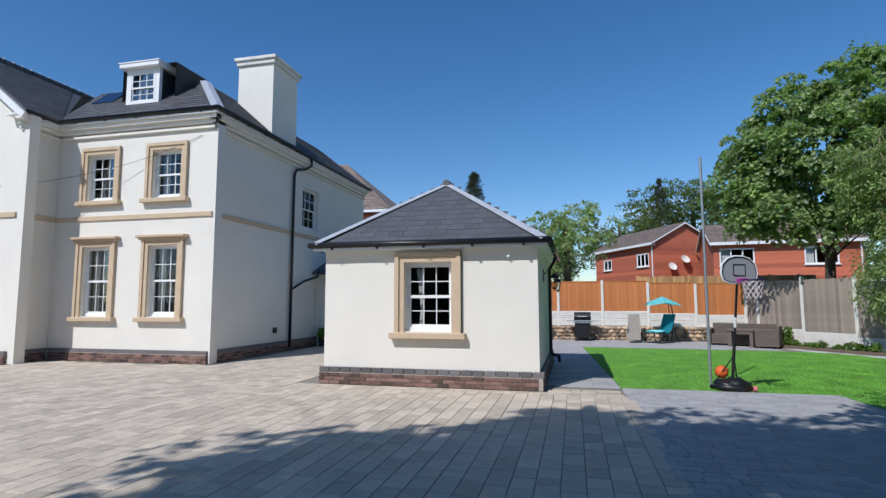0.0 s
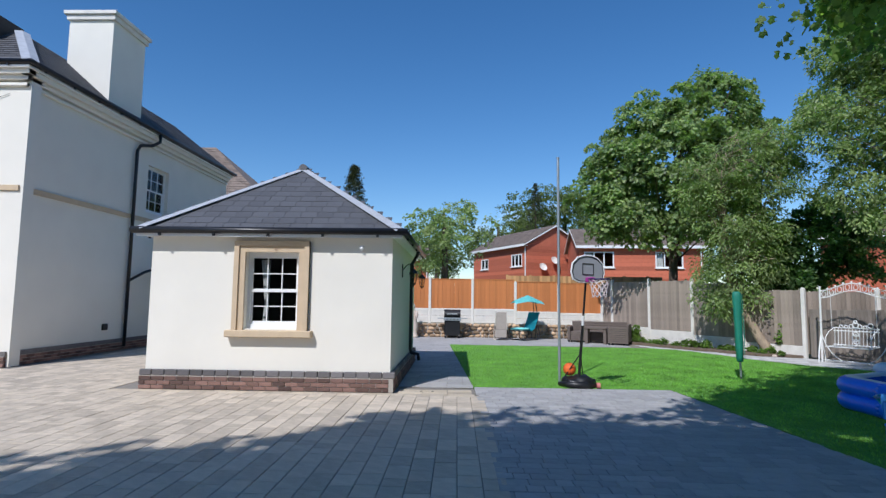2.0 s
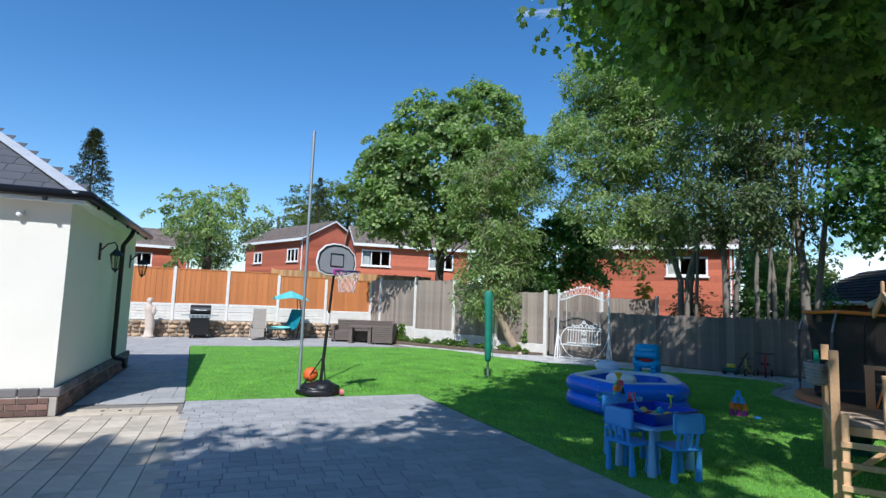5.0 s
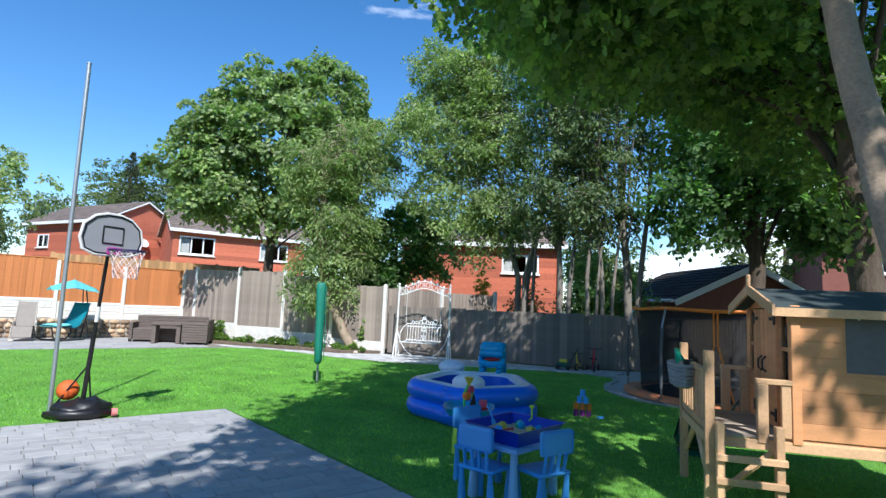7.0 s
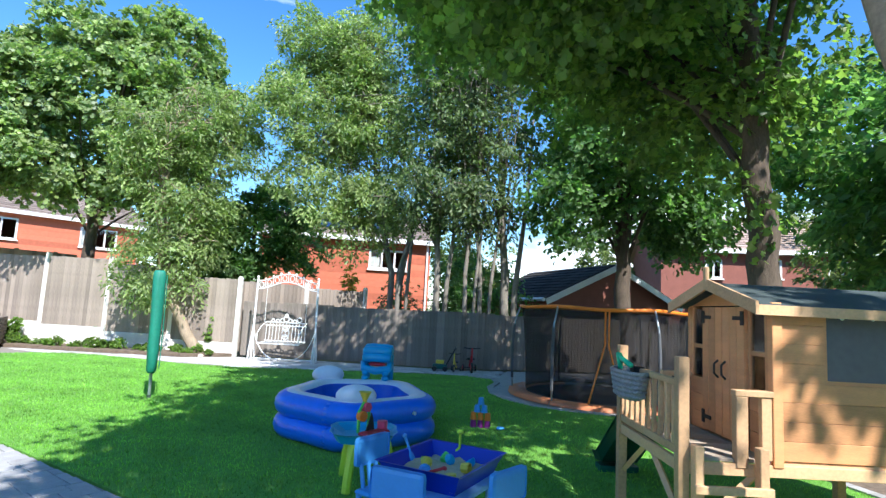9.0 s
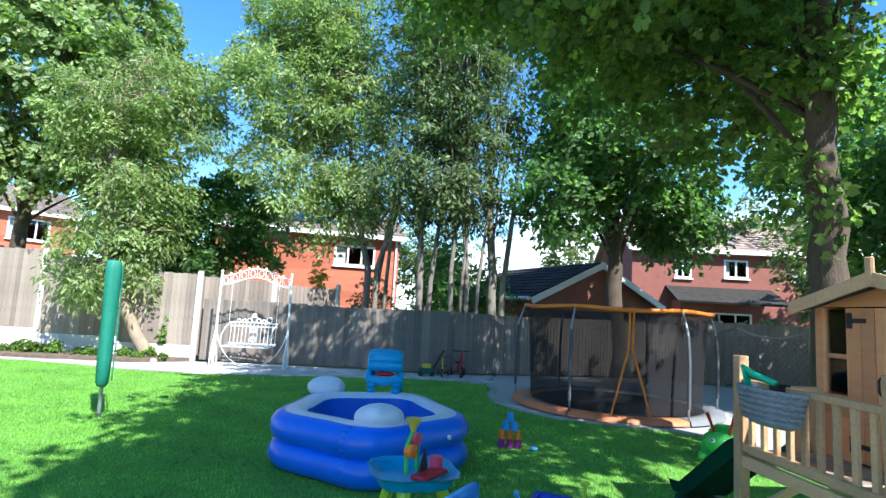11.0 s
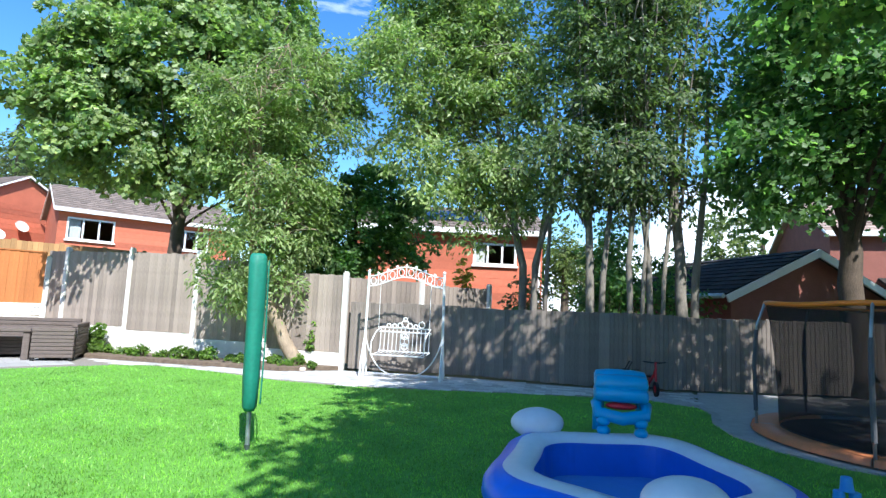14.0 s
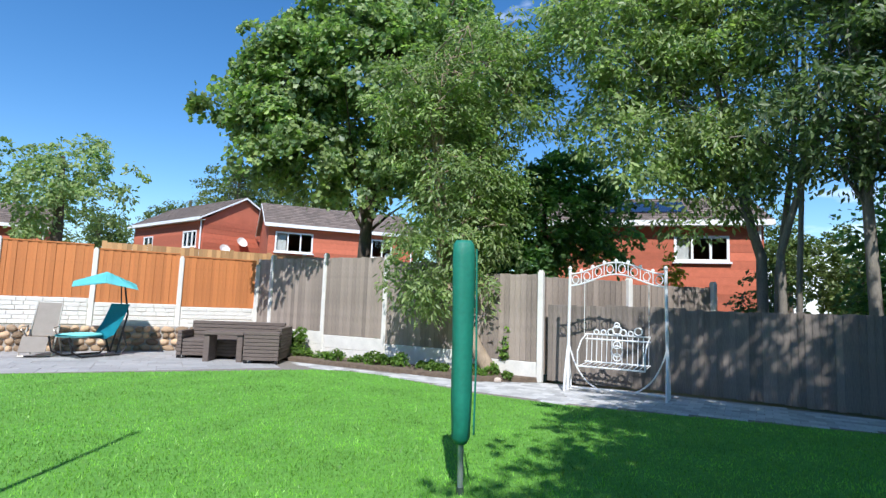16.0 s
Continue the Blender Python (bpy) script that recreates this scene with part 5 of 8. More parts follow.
# slender trees behind the close-board fence
SL = [(15.3, 14.1, 0.11, 9.5, 0.9), (15.0, 13.55, 0.08, 8.5, -0.9), (14.95, 12.1, 0.10, 9.5, 0.2), (15.25, 11.35, 0.07, 8.5, -0.2), (15.55, 11.05, 0.075, 8.8, 0.5), (16.2, 10.65, 0.13, 10, 0.4)]
for i, (x, y, r, h, ln) in enumerate(SL):
    tree("slender_tree", "slender grey-stemmed tree with airy leaves behind the fence", [(x, y, 0), (x + 0.05, y + 0.1, 2.5), (x - ln * 0.5, y + ln * 0.5, 5), (x - ln, y + ln, h)], [r, r * 0.85, r * 0.6, 0.02],
         [(x - ln * 0.6, y + ln * 0.6, 6.9, 1.5, 1.5, 2.4), (x - ln * 0.5 - 0.5, y + 0.5, 4.6, 1.1, 1.1, 1.0), (x - ln, y + ln, 9.3, 1.5, 1.5, 1.8), (x - 0.2, y + 0.3, 4.0, 0.9, 0.9, 0.8)] + ([(x - 1.1, y + 1.5, 7.2, 1.5, 1.5, 2.2), (x - 1.3, y + 1.6, 9.0, 1.4, 1.4, 1.5), (x - 1.3, y + 1.2, 5.0, 0.9, 0.9, 0.8)] if i < 2 else []) + ([(x - 2.3, y + 2.5, 7.9, 1.2, 1.2, 1.8), (x - 2.1, y + 2.3, 9.7, 1.2, 1.2, 1.2), (x - 1.9, y + 2.1, 5.8, 0.9, 0.9, 0.7), (x - 2.7, y + 1.5, 5.0, 1.0, 0.9, 0.8), (x - 3.2, y + 1.4, 6.8, 1.3, 1.2, 1.4), (x - 2.1, y + 1.1, 4.1, 0.8, 0.7, 0.6), (x - 1.2, y + 0.8, 3.3, 0.6, 0.6, 0.5)] if i == 0 else []),
         (800, 360, 190, 180, 180, 200)[i] * 2 // 3, 74, 0.25, 0.14, LEAF_B if i in (0, 1) else LEAF_C, BARK_GREY, 20 + i, limbs=20, twigs=90, shell=0.4, droop=0.55, slim=0.45, group="slender trees",
         stems=[([(x + 0.12, y - 0.12, 0), (x + 0.2, y - 0.15, 2.2), (x + 0.35 + ln * 0.2, y - 0.3, 4.6), (x + 0.5 + ln * 0.3, y - 0.35, 7.6)], [r * 0.75, r * 0.65, r * 0.45, 0.015])])
# broad tree by the brick garage
tree("garage_tree", "broad dark green tree by the brick garage", [(18.3, 8, 0), (18.2, 8.1, 2.3), (18.1, 8.1, 4.5), (18, 8, 7)], [0.26, 0.22, 0.14, 0.05],
     [(18, 8.1, 6.3, 3.0, 3.0, 2.6), (16.4, 9.1, 4.4, 1.5, 1.5, 1.1), (19.4, 6.7, 4.3, 1.8, 1.6, 1.2), (17.6, 7.9, 9.0, 2.5, 2.5, 1.6)],
     500, 62, 0.27, 0.15, LEAF_D, BARK, 31, limbs=30, twigs=60, shell=0.4, lobed=True)
# big tree in the mulch bed, with a crown over the garden
tree("big_garden_tree", "big gnarled tree in the mulch bed, its crown over the lawn", [(11.0, 3.95, 0), (10.95, 3.95, 2.0), (10.85, 4.0, 3.2), (10.6, 4.05, 4.4), (10.4, 4.1, 6), (10.2, 4.2, 8)], [0.22, 0.19, 0.17, 0.14, 0.1, 0.05],
     [(10.6, 5.2, 6.4, 3.6, 3.0, 1.9), (12.8, 4.8, 5.2, 2.2, 2.2, 1.5), (9.0, 6.2, 6.3, 2.4, 2.2, 1.5), (10.2, 3.4, 8.2, 3.8, 3.4, 1.6), (8.6, 4.6, 5.4, 1.6, 1.4, 0.9), (12.0, 6.8, 6.2, 2.2, 2.0, 1.4), (11.2, 9.2, 6.9, 1.7, 1.3, 0.7), (10.85, 3.85, 3.6, 0.45, 0.45, 1.1), (10.6, 4.0, 4.6, 0.7, 0.7, 0.7)],
     740, 58, 0.26, 0.125, LEAF_E, BARK, 32, limbs=30, twigs=80, shell=0.25, low=0.42, lobed=True)
tree("leaning_tree", "pale-barked leaning tree beside the wooden playhouse", [(6.15, 2.3, 0), (6.4, 2.7, 2.0), (6.62, 2.98, 3.3), (6.7, 3.2, 4.6), (6.6, 3.6, 6.8)], [0.115, 0.1, 0.09, 0.075, 0.03],
     [(7.2, 4.8, 5.6, 2.0, 1.8, 1.2), (5.8, 2.6, 7.4, 2.6, 2.4, 1.4), (7.9, 3.4, 7.0, 2.5, 2.5, 1.5), (7.0, 6.2, 5.9, 1.6, 1.3, 0.9), (8.2, 5.6, 5.0, 1.4, 1.3, 0.8), (8.0, 7.2, 6.5, 1.8, 1.6, 1.0), (4.2, 2.2, 7.2, 1.8, 2.0, 0.9), (5.3, 4.5, 6.9, 1.6, 1.6, 0.9), (9.6, 8.0, 6.7, 1.8, 1.5, 0.9), (3.8, 0.2, 7.6, 1.8, 1.8, 0.9), (3.3, 3.0, 7.0, 1.4, 1.4, 0.7), (2.5, 1.6, 7.1, 1.4, 1.4, 0.7), (7.4, 0.6, 6.9, 1.8, 1.8, 0.9), (5.4, -1.6, 7.0, 0.9, 0.8, 0.5)],
     980, 52, 0.26, 0.135, LEAF_E, BARK_PALE, 33, limbs=16, twigs=40, shell=0.2, low=0.85, lobed=True)
# added hedge out of view behind the driveway; cuts sky fill and window reflections
rngh = np.random.default_rng(8)
hc = np.stack([rngh.uniform(-24, 22, 1500), rngh.normal(-13.5, 0.35, 1500), rngh.random(1500) * 7.2], 1)
part("hedge_leaves", leaves_mesh("hedge_leaves", hc, 22, 0.4, 0.3, LEAF_D, rngh), None, tagged(part("hedge", box(B(), (-24, -13.6, 0), (22, -13.3, 6.6)), SOIL), "added unseen hedge that blocks low sky behind the driveway", "hedge", kind="structure"), kind="stuff")
# tree behind the walk, which shades the drive
tree("drive_tree", "large leafy tree behind the driveway that shades the paving", [(-1.5, -6.5, 0), (-1.4, -6.2, 3), (-1.0, -5, 6), (-0.8, -4, 8.5)], [0.35, 0.3, 0.2, 0.06],
     [(-5.6, -4.0, 9.2, 2.0, 2.1, 0.9), (-3.2, -2.2, 9.2, 2.1, 2.0, 0.9), (-1.1, -2.0, 9.2, 2.0, 2.0, 0.9), (1.2, -2.1, 9.0, 2.1, 1.9, 0.9), (-4.6, -6.4, 8.8, 2.8, 2.6, 1.1), (-1.6, -5.0, 9.0, 2.8, 2.4, 1.1), (1.4, -5.4, 8.6, 2.6, 2.6, 1.1), (-1.5, -8.0, 8.0, 3.2, 2.4, 1.2)],
     1500, 40, 0.3, 0.25, LEAF_D, BARK, 34, limbs=22, twigs=20, shell=0.15)
tree("hedge_tree", "dense dark green tree beyond the mulch bed", [(15.5, -1.0, 0), (15.5, -1, 3), (15.3, -0.8, 6)], [0.2, 0.16, 0.05],
     [(15.5, 0.0, 4.6, 3.2, 2.6, 2.6), (18.5, 1.5, 4.2, 2.6, 2.4, 2.4), (16.5, 0.5, 2.0, 2.0, 1.6, 1.4), (20.5, 2.5, 6.5, 3, 3, 2.5), (13.8, 0.5, 6.4, 2.4, 2.2, 1.8)],
     950, 46, 0.3, 0.22, LEAF_D, BARK, 35, limbs=14, twigs=20)


def far_tree(x, y, z, r, h, seed, leaf=LEAF_FAR, label="distant leafy tree beyond the houses", lobes=5):
    rng = np.random.default_rng(seed)
    bl = [(x + rng.normal(0, r * 0.45), y + rng.normal(0, r * 0.4), z + h * rng.uniform(0.4, 0.8), r * rng.uniform(0.45, 0.75), r * rng.uniform(0.45, 0.75), h * rng.uniform(0.22, 0.34)) for _ in range(lobes)]
    t = thing("far_tree", label, "tree", group="distant trees")
    part("trunk", tube(B(), [(x, y, 0), (x + 0.1, y, z + h * 0.35), (x, y, z + h * 0.75)], [r * 0.09, r * 0.07, r * 0.03], 7), BARK, t)
    cs = clumps(bl, 170, rng, 0.5)
    part("crown", leaves_mesh("crown", cs, 48, r * 0.085, r * 0.045 + 0.06, leaf, rng), None, t, "leafy crown")


far_tree(0.0, 40.2, 1.2, 3.6, 9.2, 51, LEAF_B, "light green tree by the brick houses", 9)
for i, (x, y, z, r, h) in enumerate([(7, 78, 4, 5, 11.5), (12.5, 80, 6, 6, 13.5), (17.5, 82, 6, 6, 13), (-2, 78, 2, 5, 10.5), (24, 78, 5, 6, 13), (-9, 75, 1, 5, 8), (33, 72, 2, 6, 13), (17, 62, 3, 4.5, 10.5), (21, 60, 2, 5, 11), (-16, 70, 0, 5, 8), (28, 30, 0, 3, 6.5), (33, 24, 0, 3.5, 7), (25, 17, 0, 1.6, 4.2), (40, 15, 0, 4, 8), (38, 2, 0, 5, 9), (30, -3, 0, 5, 9), (26, 1, 0, 3.0, 6)]):
    far_tree(x, y, z, r, h, 60 + i)
for i, (x, y, h, r) in enumerate([(-6.8, 39.2, 11.6, 2.1), (11.6, 72, 17.5, 2.6)]):
    t = thing("conifer", "dark conifer beyond the houses", "tree", group="conifers")
    rng = np.random.default_rng(90 + i)
    part("trunk", rod(B(), (x, y, 0), (x, y, h * 0.95), 0.16, 0.03), BARK, t)
    zz = rng.random(420) ** 0.8
    a = rng.random(420) * math.tau
    rad = r * (1 - zz) ** 0.8 * rng.uniform(0.5, 1.05, 420)
    part("crown", leaves_mesh("crown", np.stack([x + rad * np.cos(a), y + rad * np.sin(a), h * 0.35 + zz * h * 0.65], 1), 26, 0.14, 0.17, CONIFER, rng, slim=0.3), None, t, "dark needle crown")


def bush(x, y, r, h, seed, label, leaf=LEAF_BUSH, n=40, z=0.0, size=0.09):
    rng = np.random.default_rng(seed)
    t = thing("shrub", label, "shrub", group="shrubs")
    cs = clumps([(x, y, z + h * 0.5, r, r, h * 0.5)], n, rng, 0.2)
    bm = B()
    for c in cs[::5]:
        tube(bm, [(x, y, z - 0.02), ((x + c[0]) / 2, (y + c[1]) / 2, (z + c[2]) * 0.6), tuple(c)], [0.015, 0.01, 0.004], 5)
    part("stems", bm, BARK, t)
    part("leaves", leaves_mesh("leaves", cs, 22, r * 0.16 + 0.02, size, leaf, rng), None, t)


rb = random.Random(5)
for i in range(17):
    f = i / 16
    bx, by = 7.9 + (10.95 - 7.9) * f + rb.uniform(-0.1, 0.1), 20.55 + (16.3 - 20.55) * f + rb.uniform(-0.12, 0.12)
    bush(bx, by, rb.uniform(0.12, 0.24), rb.uniform(0.10, 0.30), 200 + i, "low green border plant along the fence", n=16, z=0.05, size=0.07)
bush(8.0, 20.9, 0.2, 0.75, 230, "tall green weed in the fence border", z=0.05)
bush(11.15, 16.75, 0.14, 1.2, 231, "climbing green plant against the fence", n=30)
bush(HX + 0.5, 17.2, 0.2, 0.4, 232, "leafy plant in the pot", z=0.3)
bush(10.5, 26, 1.3, 2.9, 233, "dark shrub behind the fence", LEAF_D, 120, size=0.13)
bush(12.2, 24, 1.6, 2.9, 234, "dark shrub behind the fence", LEAF_D, 140, size=0.13)
bush(16.6, 17.3, 0.36, 3.2, 235, "yellow-green conifer shrub behind the fence", LEAF_YELLOW, 110, size=0.1)
bush(18.5, 13.2, 0.9, 2.2, 236, "leafy shrub behind the fence", LEAF_C, 80, size=0.12)
bush(16.4, 12.4, 0.9, 3.6, 238, "dark leafy shrub between the slender trees", LEAF_D, 90, size=0.13)
bush(17.8, 11.6, 1.1, 3.3, 239, "dark leafy shrub between the slender trees", LEAF_D, 110, size=0.13)
bush(17.4, 12.9, 1.0, 4.4, 241, "tall dark leafy shrub between the slender trees", LEAF_D, 130, size=0.13)
bush(16.2, 14.6, 0.8, 2.6, 240, "leafy shrub between the slender trees", LEAF_C, 70, size=0.12)
bush(21, 4.5, 1.1, 1.9, 237, "leafy shrub beyond the trellis", LEAF_D, 90, size=0.13)

# ---- things on the lawn ----
# basketball hoop
hoop = thing("basketball_hoop", "portable basketball hoop with grey board on a black weighted base", "basketball hoop", Matrix.Translation((3.35, 9.93, 0)))
bm = ball(B(), (0, 0, 0.1), 0.3, 1.05, 0.8, 0.42, 28, 18)
for v in bm.verts:
    k = 1 + 0.16 * noise.noise(v.co * 7) + 0.1 * noise.noise(v.co * 17)
    v.co.x, v.co.y, v.co.z = v.co.x * k, v.co.y * k, max(0.0, v.co.z * k)
part("base", bm, BLACK_PL, hoop, "crumpled black weighted base", smooth=True)
part("cover", tube(B(), [(-0.36, 0.02, 0.05), (-0.2, -0.2, 0.07), (0.06, -0.24, 0.06), (0.3, -0.12, 0.05)], [0.04, 0.055, 0.06, 0.04], 8), BLACK_PL, hoop, smooth=True)
part("wheel", rod(B(), (0.3, -0.17, 0.055), (0.36, -0.17, 0.055), 0.05, seg=14), mat("pale_red_plastic", (0.6, 0.2, 0.18), 0.5), hoop)
PT = Vector((0.06, -0.42, 1.98))
p0h = Vector((0, -0.02, 0.12))
part("lower_pole", rod(B(), p0h, p0h.lerp(PT, 0.52), 0.027, seg=12), BLACK_PL, hoop)
part("collar", rod(B(), p0h.lerp(PT, 0.56), p0h.lerp(PT, 0.66), 0.024, seg=12), WHITE_PAINT, hoop, "white pole section")
part("upper_pole", rod(B(), p0h.lerp(PT, 0.5), PT, 0.021, seg=12), BLACK_PL, hoop)
for sx2 in (-0.28, 0.1):
    part("strut", rod(B(), (sx2, 0.05, 0.13), p0h.lerp(PT, 0.28), 0.011), BLACK_PL, hoop)
bmx = Matrix.Translation((0.08, -0.5, 2.2)) @ Matrix.Rotation(radians(24), 4, "Z")
out = [(-0.37, -0.06), (-0.33, -0.19), (-0.2, -0.24), (0.2, -0.24), (0.33, -0.19), (0.37, -0.06), (0.34, 0.1), (0.22, 0.21), (0.08, 0.25), (-0.08, 0.25), (-0.22, 0.21), (-0.34, 0.1)]
flip = Matrix.Rotation(radians(90), 4, "X")
part("backboard", prism(B(), out, -0.008, 0.008, bmx @ flip), mat("grey_backboard", (0.33, 0.34, 0.36), 0.4, 0.04, 4), hoop, "rounded grey backboard")
part("board_rim", tube(B(), [bmx @ Vector((x, 0, z)) for x, z in out + out[:1]], 0.016, 6), WHITE_PAINT, hoop, "white rim with black line")
part("board_line", tube(B(), [bmx @ Vector((x * 0.93, -0.012, z * 0.92)) for x, z in out + out[:1]], 0.008, 5), BLACK_PL, hoop)
sq = [(-0.12, -0.1), (0.12, -0.1), (0.12, 0.1), (-0.12, 0.1)]
part("target_square", tube(B(), [bmx @ Vector((x, -0.012, z)) for x, z in sq + sq[:1]], 0.009, 5), BLACK_PL, hoop, "black target square")
part("bracket", box(B(), (-0.06, -0.14, -0.24), (0.06, 0.06, -0.15), bmx, bev=0.01), PURPLE_PL, hoop)
rc = bmx @ Vector((0, -0.32, -0.19))
part("ring", tube(B(), [rc + Vector((0.19 * math.cos(k * math.tau / 20), 0.19 * math.sin(k * math.tau / 20), 0)) for k in range(21)], 0.011, 6), mat("dark_purple_steel", (0.03, 0.02, 0.08), 0.4), hoop, "dark rim")
NETM = mat("white_red_cord", (0.72, 0.6, 0.58), 0.8, 0.15, 20)
for k in range(10):
    for sg in (-1, 1):
        pts = []
        for j in range(6):
            a = (k + sg * j * 0.5) * math.tau / 10
            r = 0.185 - 0.022 * j + 0.002 * j * j
            pts.append(rc + Vector((r * math.cos(a), r * math.sin(a), -0.065 * j)))
        part("net_cord", tube(B(), pts, 0.005, 4), NETM, hoop)
bb = thing("basketball", "orange basketball resting on the hoop base", "ball", Matrix.Translation((3.2, 10.02, 0.315)))
part("rubber", ball(B(), (0, 0, 0), 0.12, u=20, v=14), BALL, bb, smooth=True)
for ax in ("X", "Y"):
    part("seam", tube(B(), [Matrix.Rotation(radians(90), 4, ax) @ Vector((0.1205 * math.cos(k * math.tau / 24), 0.1205 * math.sin(k * math.tau / 24), 0)) for k in range(25)], 0.0025, 4), BLACK_PL, bb)
gp = thing("steel_pole", "tall galvanised steel pole in the lawn", "pole", Matrix.Translation((3.05, 10.23, 0)))
part("shaft", rod(B(), (0, 0, -0.05), (0.0, 0.0, 4.49), 0.026, seg=14), GALV, gp, smooth=False)
part("cap", rod(B(), (0, 0, 4.49), (0, 0, 4.51), 0.029, seg=14), GALV, gp)
# rotary airer in its cover
air = thing("rotary_airer", "closed rotary clothes airer in a green cover", "clothes airer", Matrix.Translation((7.1, 11.3, 0)) @ Matrix.Rotation(radians(-1.2), 4, "Y"))
part("pole", rod(B(), (0, 0, -0.05), (0, 0, 0.5), 0.022, seg=10), GALV, air)
part("ground_socket", rod(B(), (0, 0, -0.04), (0, 0, 0.05), 0.028, seg=10), mat("dull_green_steel", (0.06, 0.09, 0.07), 0.5), air)
bm = B()
prof = [(0.045, 0.36), (0.066, 0.4), (0.076, 0.7), (0.078, 1.1), (0.084, 1.5), (0.087, 1.75), (0.08, 1.83), (0.06, 1.86)]
lathe(bm, prof, 22)
for v in bm.verts:
    a = math.atan2(v.co.y, v.co.x)
    k = 1 + 0.07 * math.sin(3 * a + v.co.z * 2.2) + 0.04 * math.sin(7 * a - v.co.z * 5)
    v.co.x *= k
    v.co.y *= k
part("cover", bm, GREEN_COVER, air, "creased green cover", smooth=True)
part("fold", tube(B(), [(0.09, -0.03, 0.42), (0.1, -0.04, 1.0), (0.1, -0.03, 1.8)], 0.008, 5), GREEN_COVER, air)

# garden swing
sw = thing("garden_swing", "white ornate iron garden swing seat with arched top", "swing", Matrix.Translation((11.76, 14.42, 0)) @ Matrix.Rotation(math.atan2(-1.4, 0.93), 4, "Z"))
SWW = 0.8
for sx2 in (-1, 1):
    part("post", rod(B(), (sx2 * SWW, 0, 0), (sx2 * SWW * 0.97, 0.0, 2.05), 0.026, seg=10), WHITE_IRON, sw)
    part("finial", ball(B(), (sx2 * SWW * 0.97, 0, 2.08), 0.035), WHITE_IRON, sw)
    for yy in (-0.2, 0.2):
        part("leg", tube(B(), [(sx2 * SWW, yy, 0.0), (sx2 * SWW, yy * 0.85, 0.25), (sx2 * SWW, 0, 0.75)], 0.02, 8), WHITE_IRON, sw)
    part("brace", tube(B(), bez((sx2 * SWW * 0.98, 0, 0.78), (sx2 * SWW * 0.8, 0, 0.2), (sx2 * 0.3, 0, 0.07), 8), 0.014, 6), WHITE_IRON, sw, "curved brace")
part("base_bar", tube(B(), [(-SWW, 0, 0.06), (SWW, 0, 0.06)], 0.016, 8), WHITE_IRON, sw)
arch = [(-SWW * 0.97 + 2 * SWW * 0.97 * i / 16, 1.98 + 0.2 * math.sin(math.pi * i / 16) ** 2) for i in range(17)]
part("upper_arch", tube(B(), [(x, 0, z) for x, z in arch], 0.014, 6), WHITE_IRON, sw)
part("lower_arch", tube(B(), [(x, 0, z - 0.2) for x, z in arch], 0.014, 6), WHITE_IRON, sw)
for i in range(1, 16):
    x, z = arch[i]
    if i % 2:
        part("scroll", tube(B(), [(x + 0.055 * math.cos(k * math.tau / 12), 0, z - 0.1 + 0.07 * math.sin(k * math.tau / 12)) for k in range(13)], 0.009, 5), WHITE_IRON, sw)
    else:
        part("bar", rod(B(), (x, 0, z - 0.2), (x, 0, z), 0.009, seg=6), WHITE_IRON, sw)
        part("rosette", ball(B(), (x, 0, z + 0.03), 0.03, 1, 0.4, 1, 8, 6), WHITE_IRON, sw)
for sx2 in (-0.52, 0.52):
    part("hanger", rod(B(), (sx2, 0.0, 0.95), (sx2, 0, 1.93), 0.006, seg=6), WHITE_IRON, sw)
    part("arm", tube(B(), [(sx2, 0.1, 0.95), (sx2, -0.2, 0.86), (sx2, -0.42, 0.7), (sx2, -0.42, 0.48)], 0.012, 6), WHITE_IRON, sw)
for i in range(13):
    x = -0.5 + i * 1.0 / 12
    part("back_bar", rod(B(), (x, 0.08, 0.5), (x, 0.12, 0.95), 0.008, seg=6), WHITE_IRON, sw)
    part("seat_bar", rod(B(), (x, 0.08, 0.48), (x, -0.42, 0.46), 0.008, seg=6), WHITE_IRON, sw)
for z, y in ((0.5, 0.08), (0.88, 0.115), (0.96, 0.12)):
    part("back_rail", rod(B(), (-0.53, y, z), (0.53, y, z), 0.014, seg=8), WHITE_IRON, sw)
part("seat_rail", rod(B(), (-0.53, -0.42, 0.46), (0.53, -0.42, 0.46), 0.014, seg=8), WHITE_IRON, sw)
for k, (dx, dz, r) in enumerate([(0, 1.05, 0.07), (-0.1, 1.01, 0.05), (0.1, 1.01, 0.05), (0, 1.13, 0.04), (0, 0.7, 0.09), (0, 0.6, 0.06), (0, 0.8, 0.06), (-0.22, 1.0, 0.04), (0.22, 1.0, 0.04), (0.34, 1.04, 0.06), (-0.34, 1.0, 0.04)]):
    part("ornament", tube(B(), [(dx + r * math.cos(a * math.tau / 12), 0.1, dz + r * math.sin(a * math.tau / 12)) for a in range(13)], 0.013, 5), WHITE_IRON, sw, "cast scroll ornament")

# paddling pool
pool = thing("paddling_pool", "inflatable blue and white paddling pool with two pillows", "paddling pool", Matrix.Translation((7.92, 7.92, 0)))
PV = [(-0.88, -0.78), (0.36, -1.02), (1.24, 0.22), (0.28, 1.08), (-0.90, 0.48)]


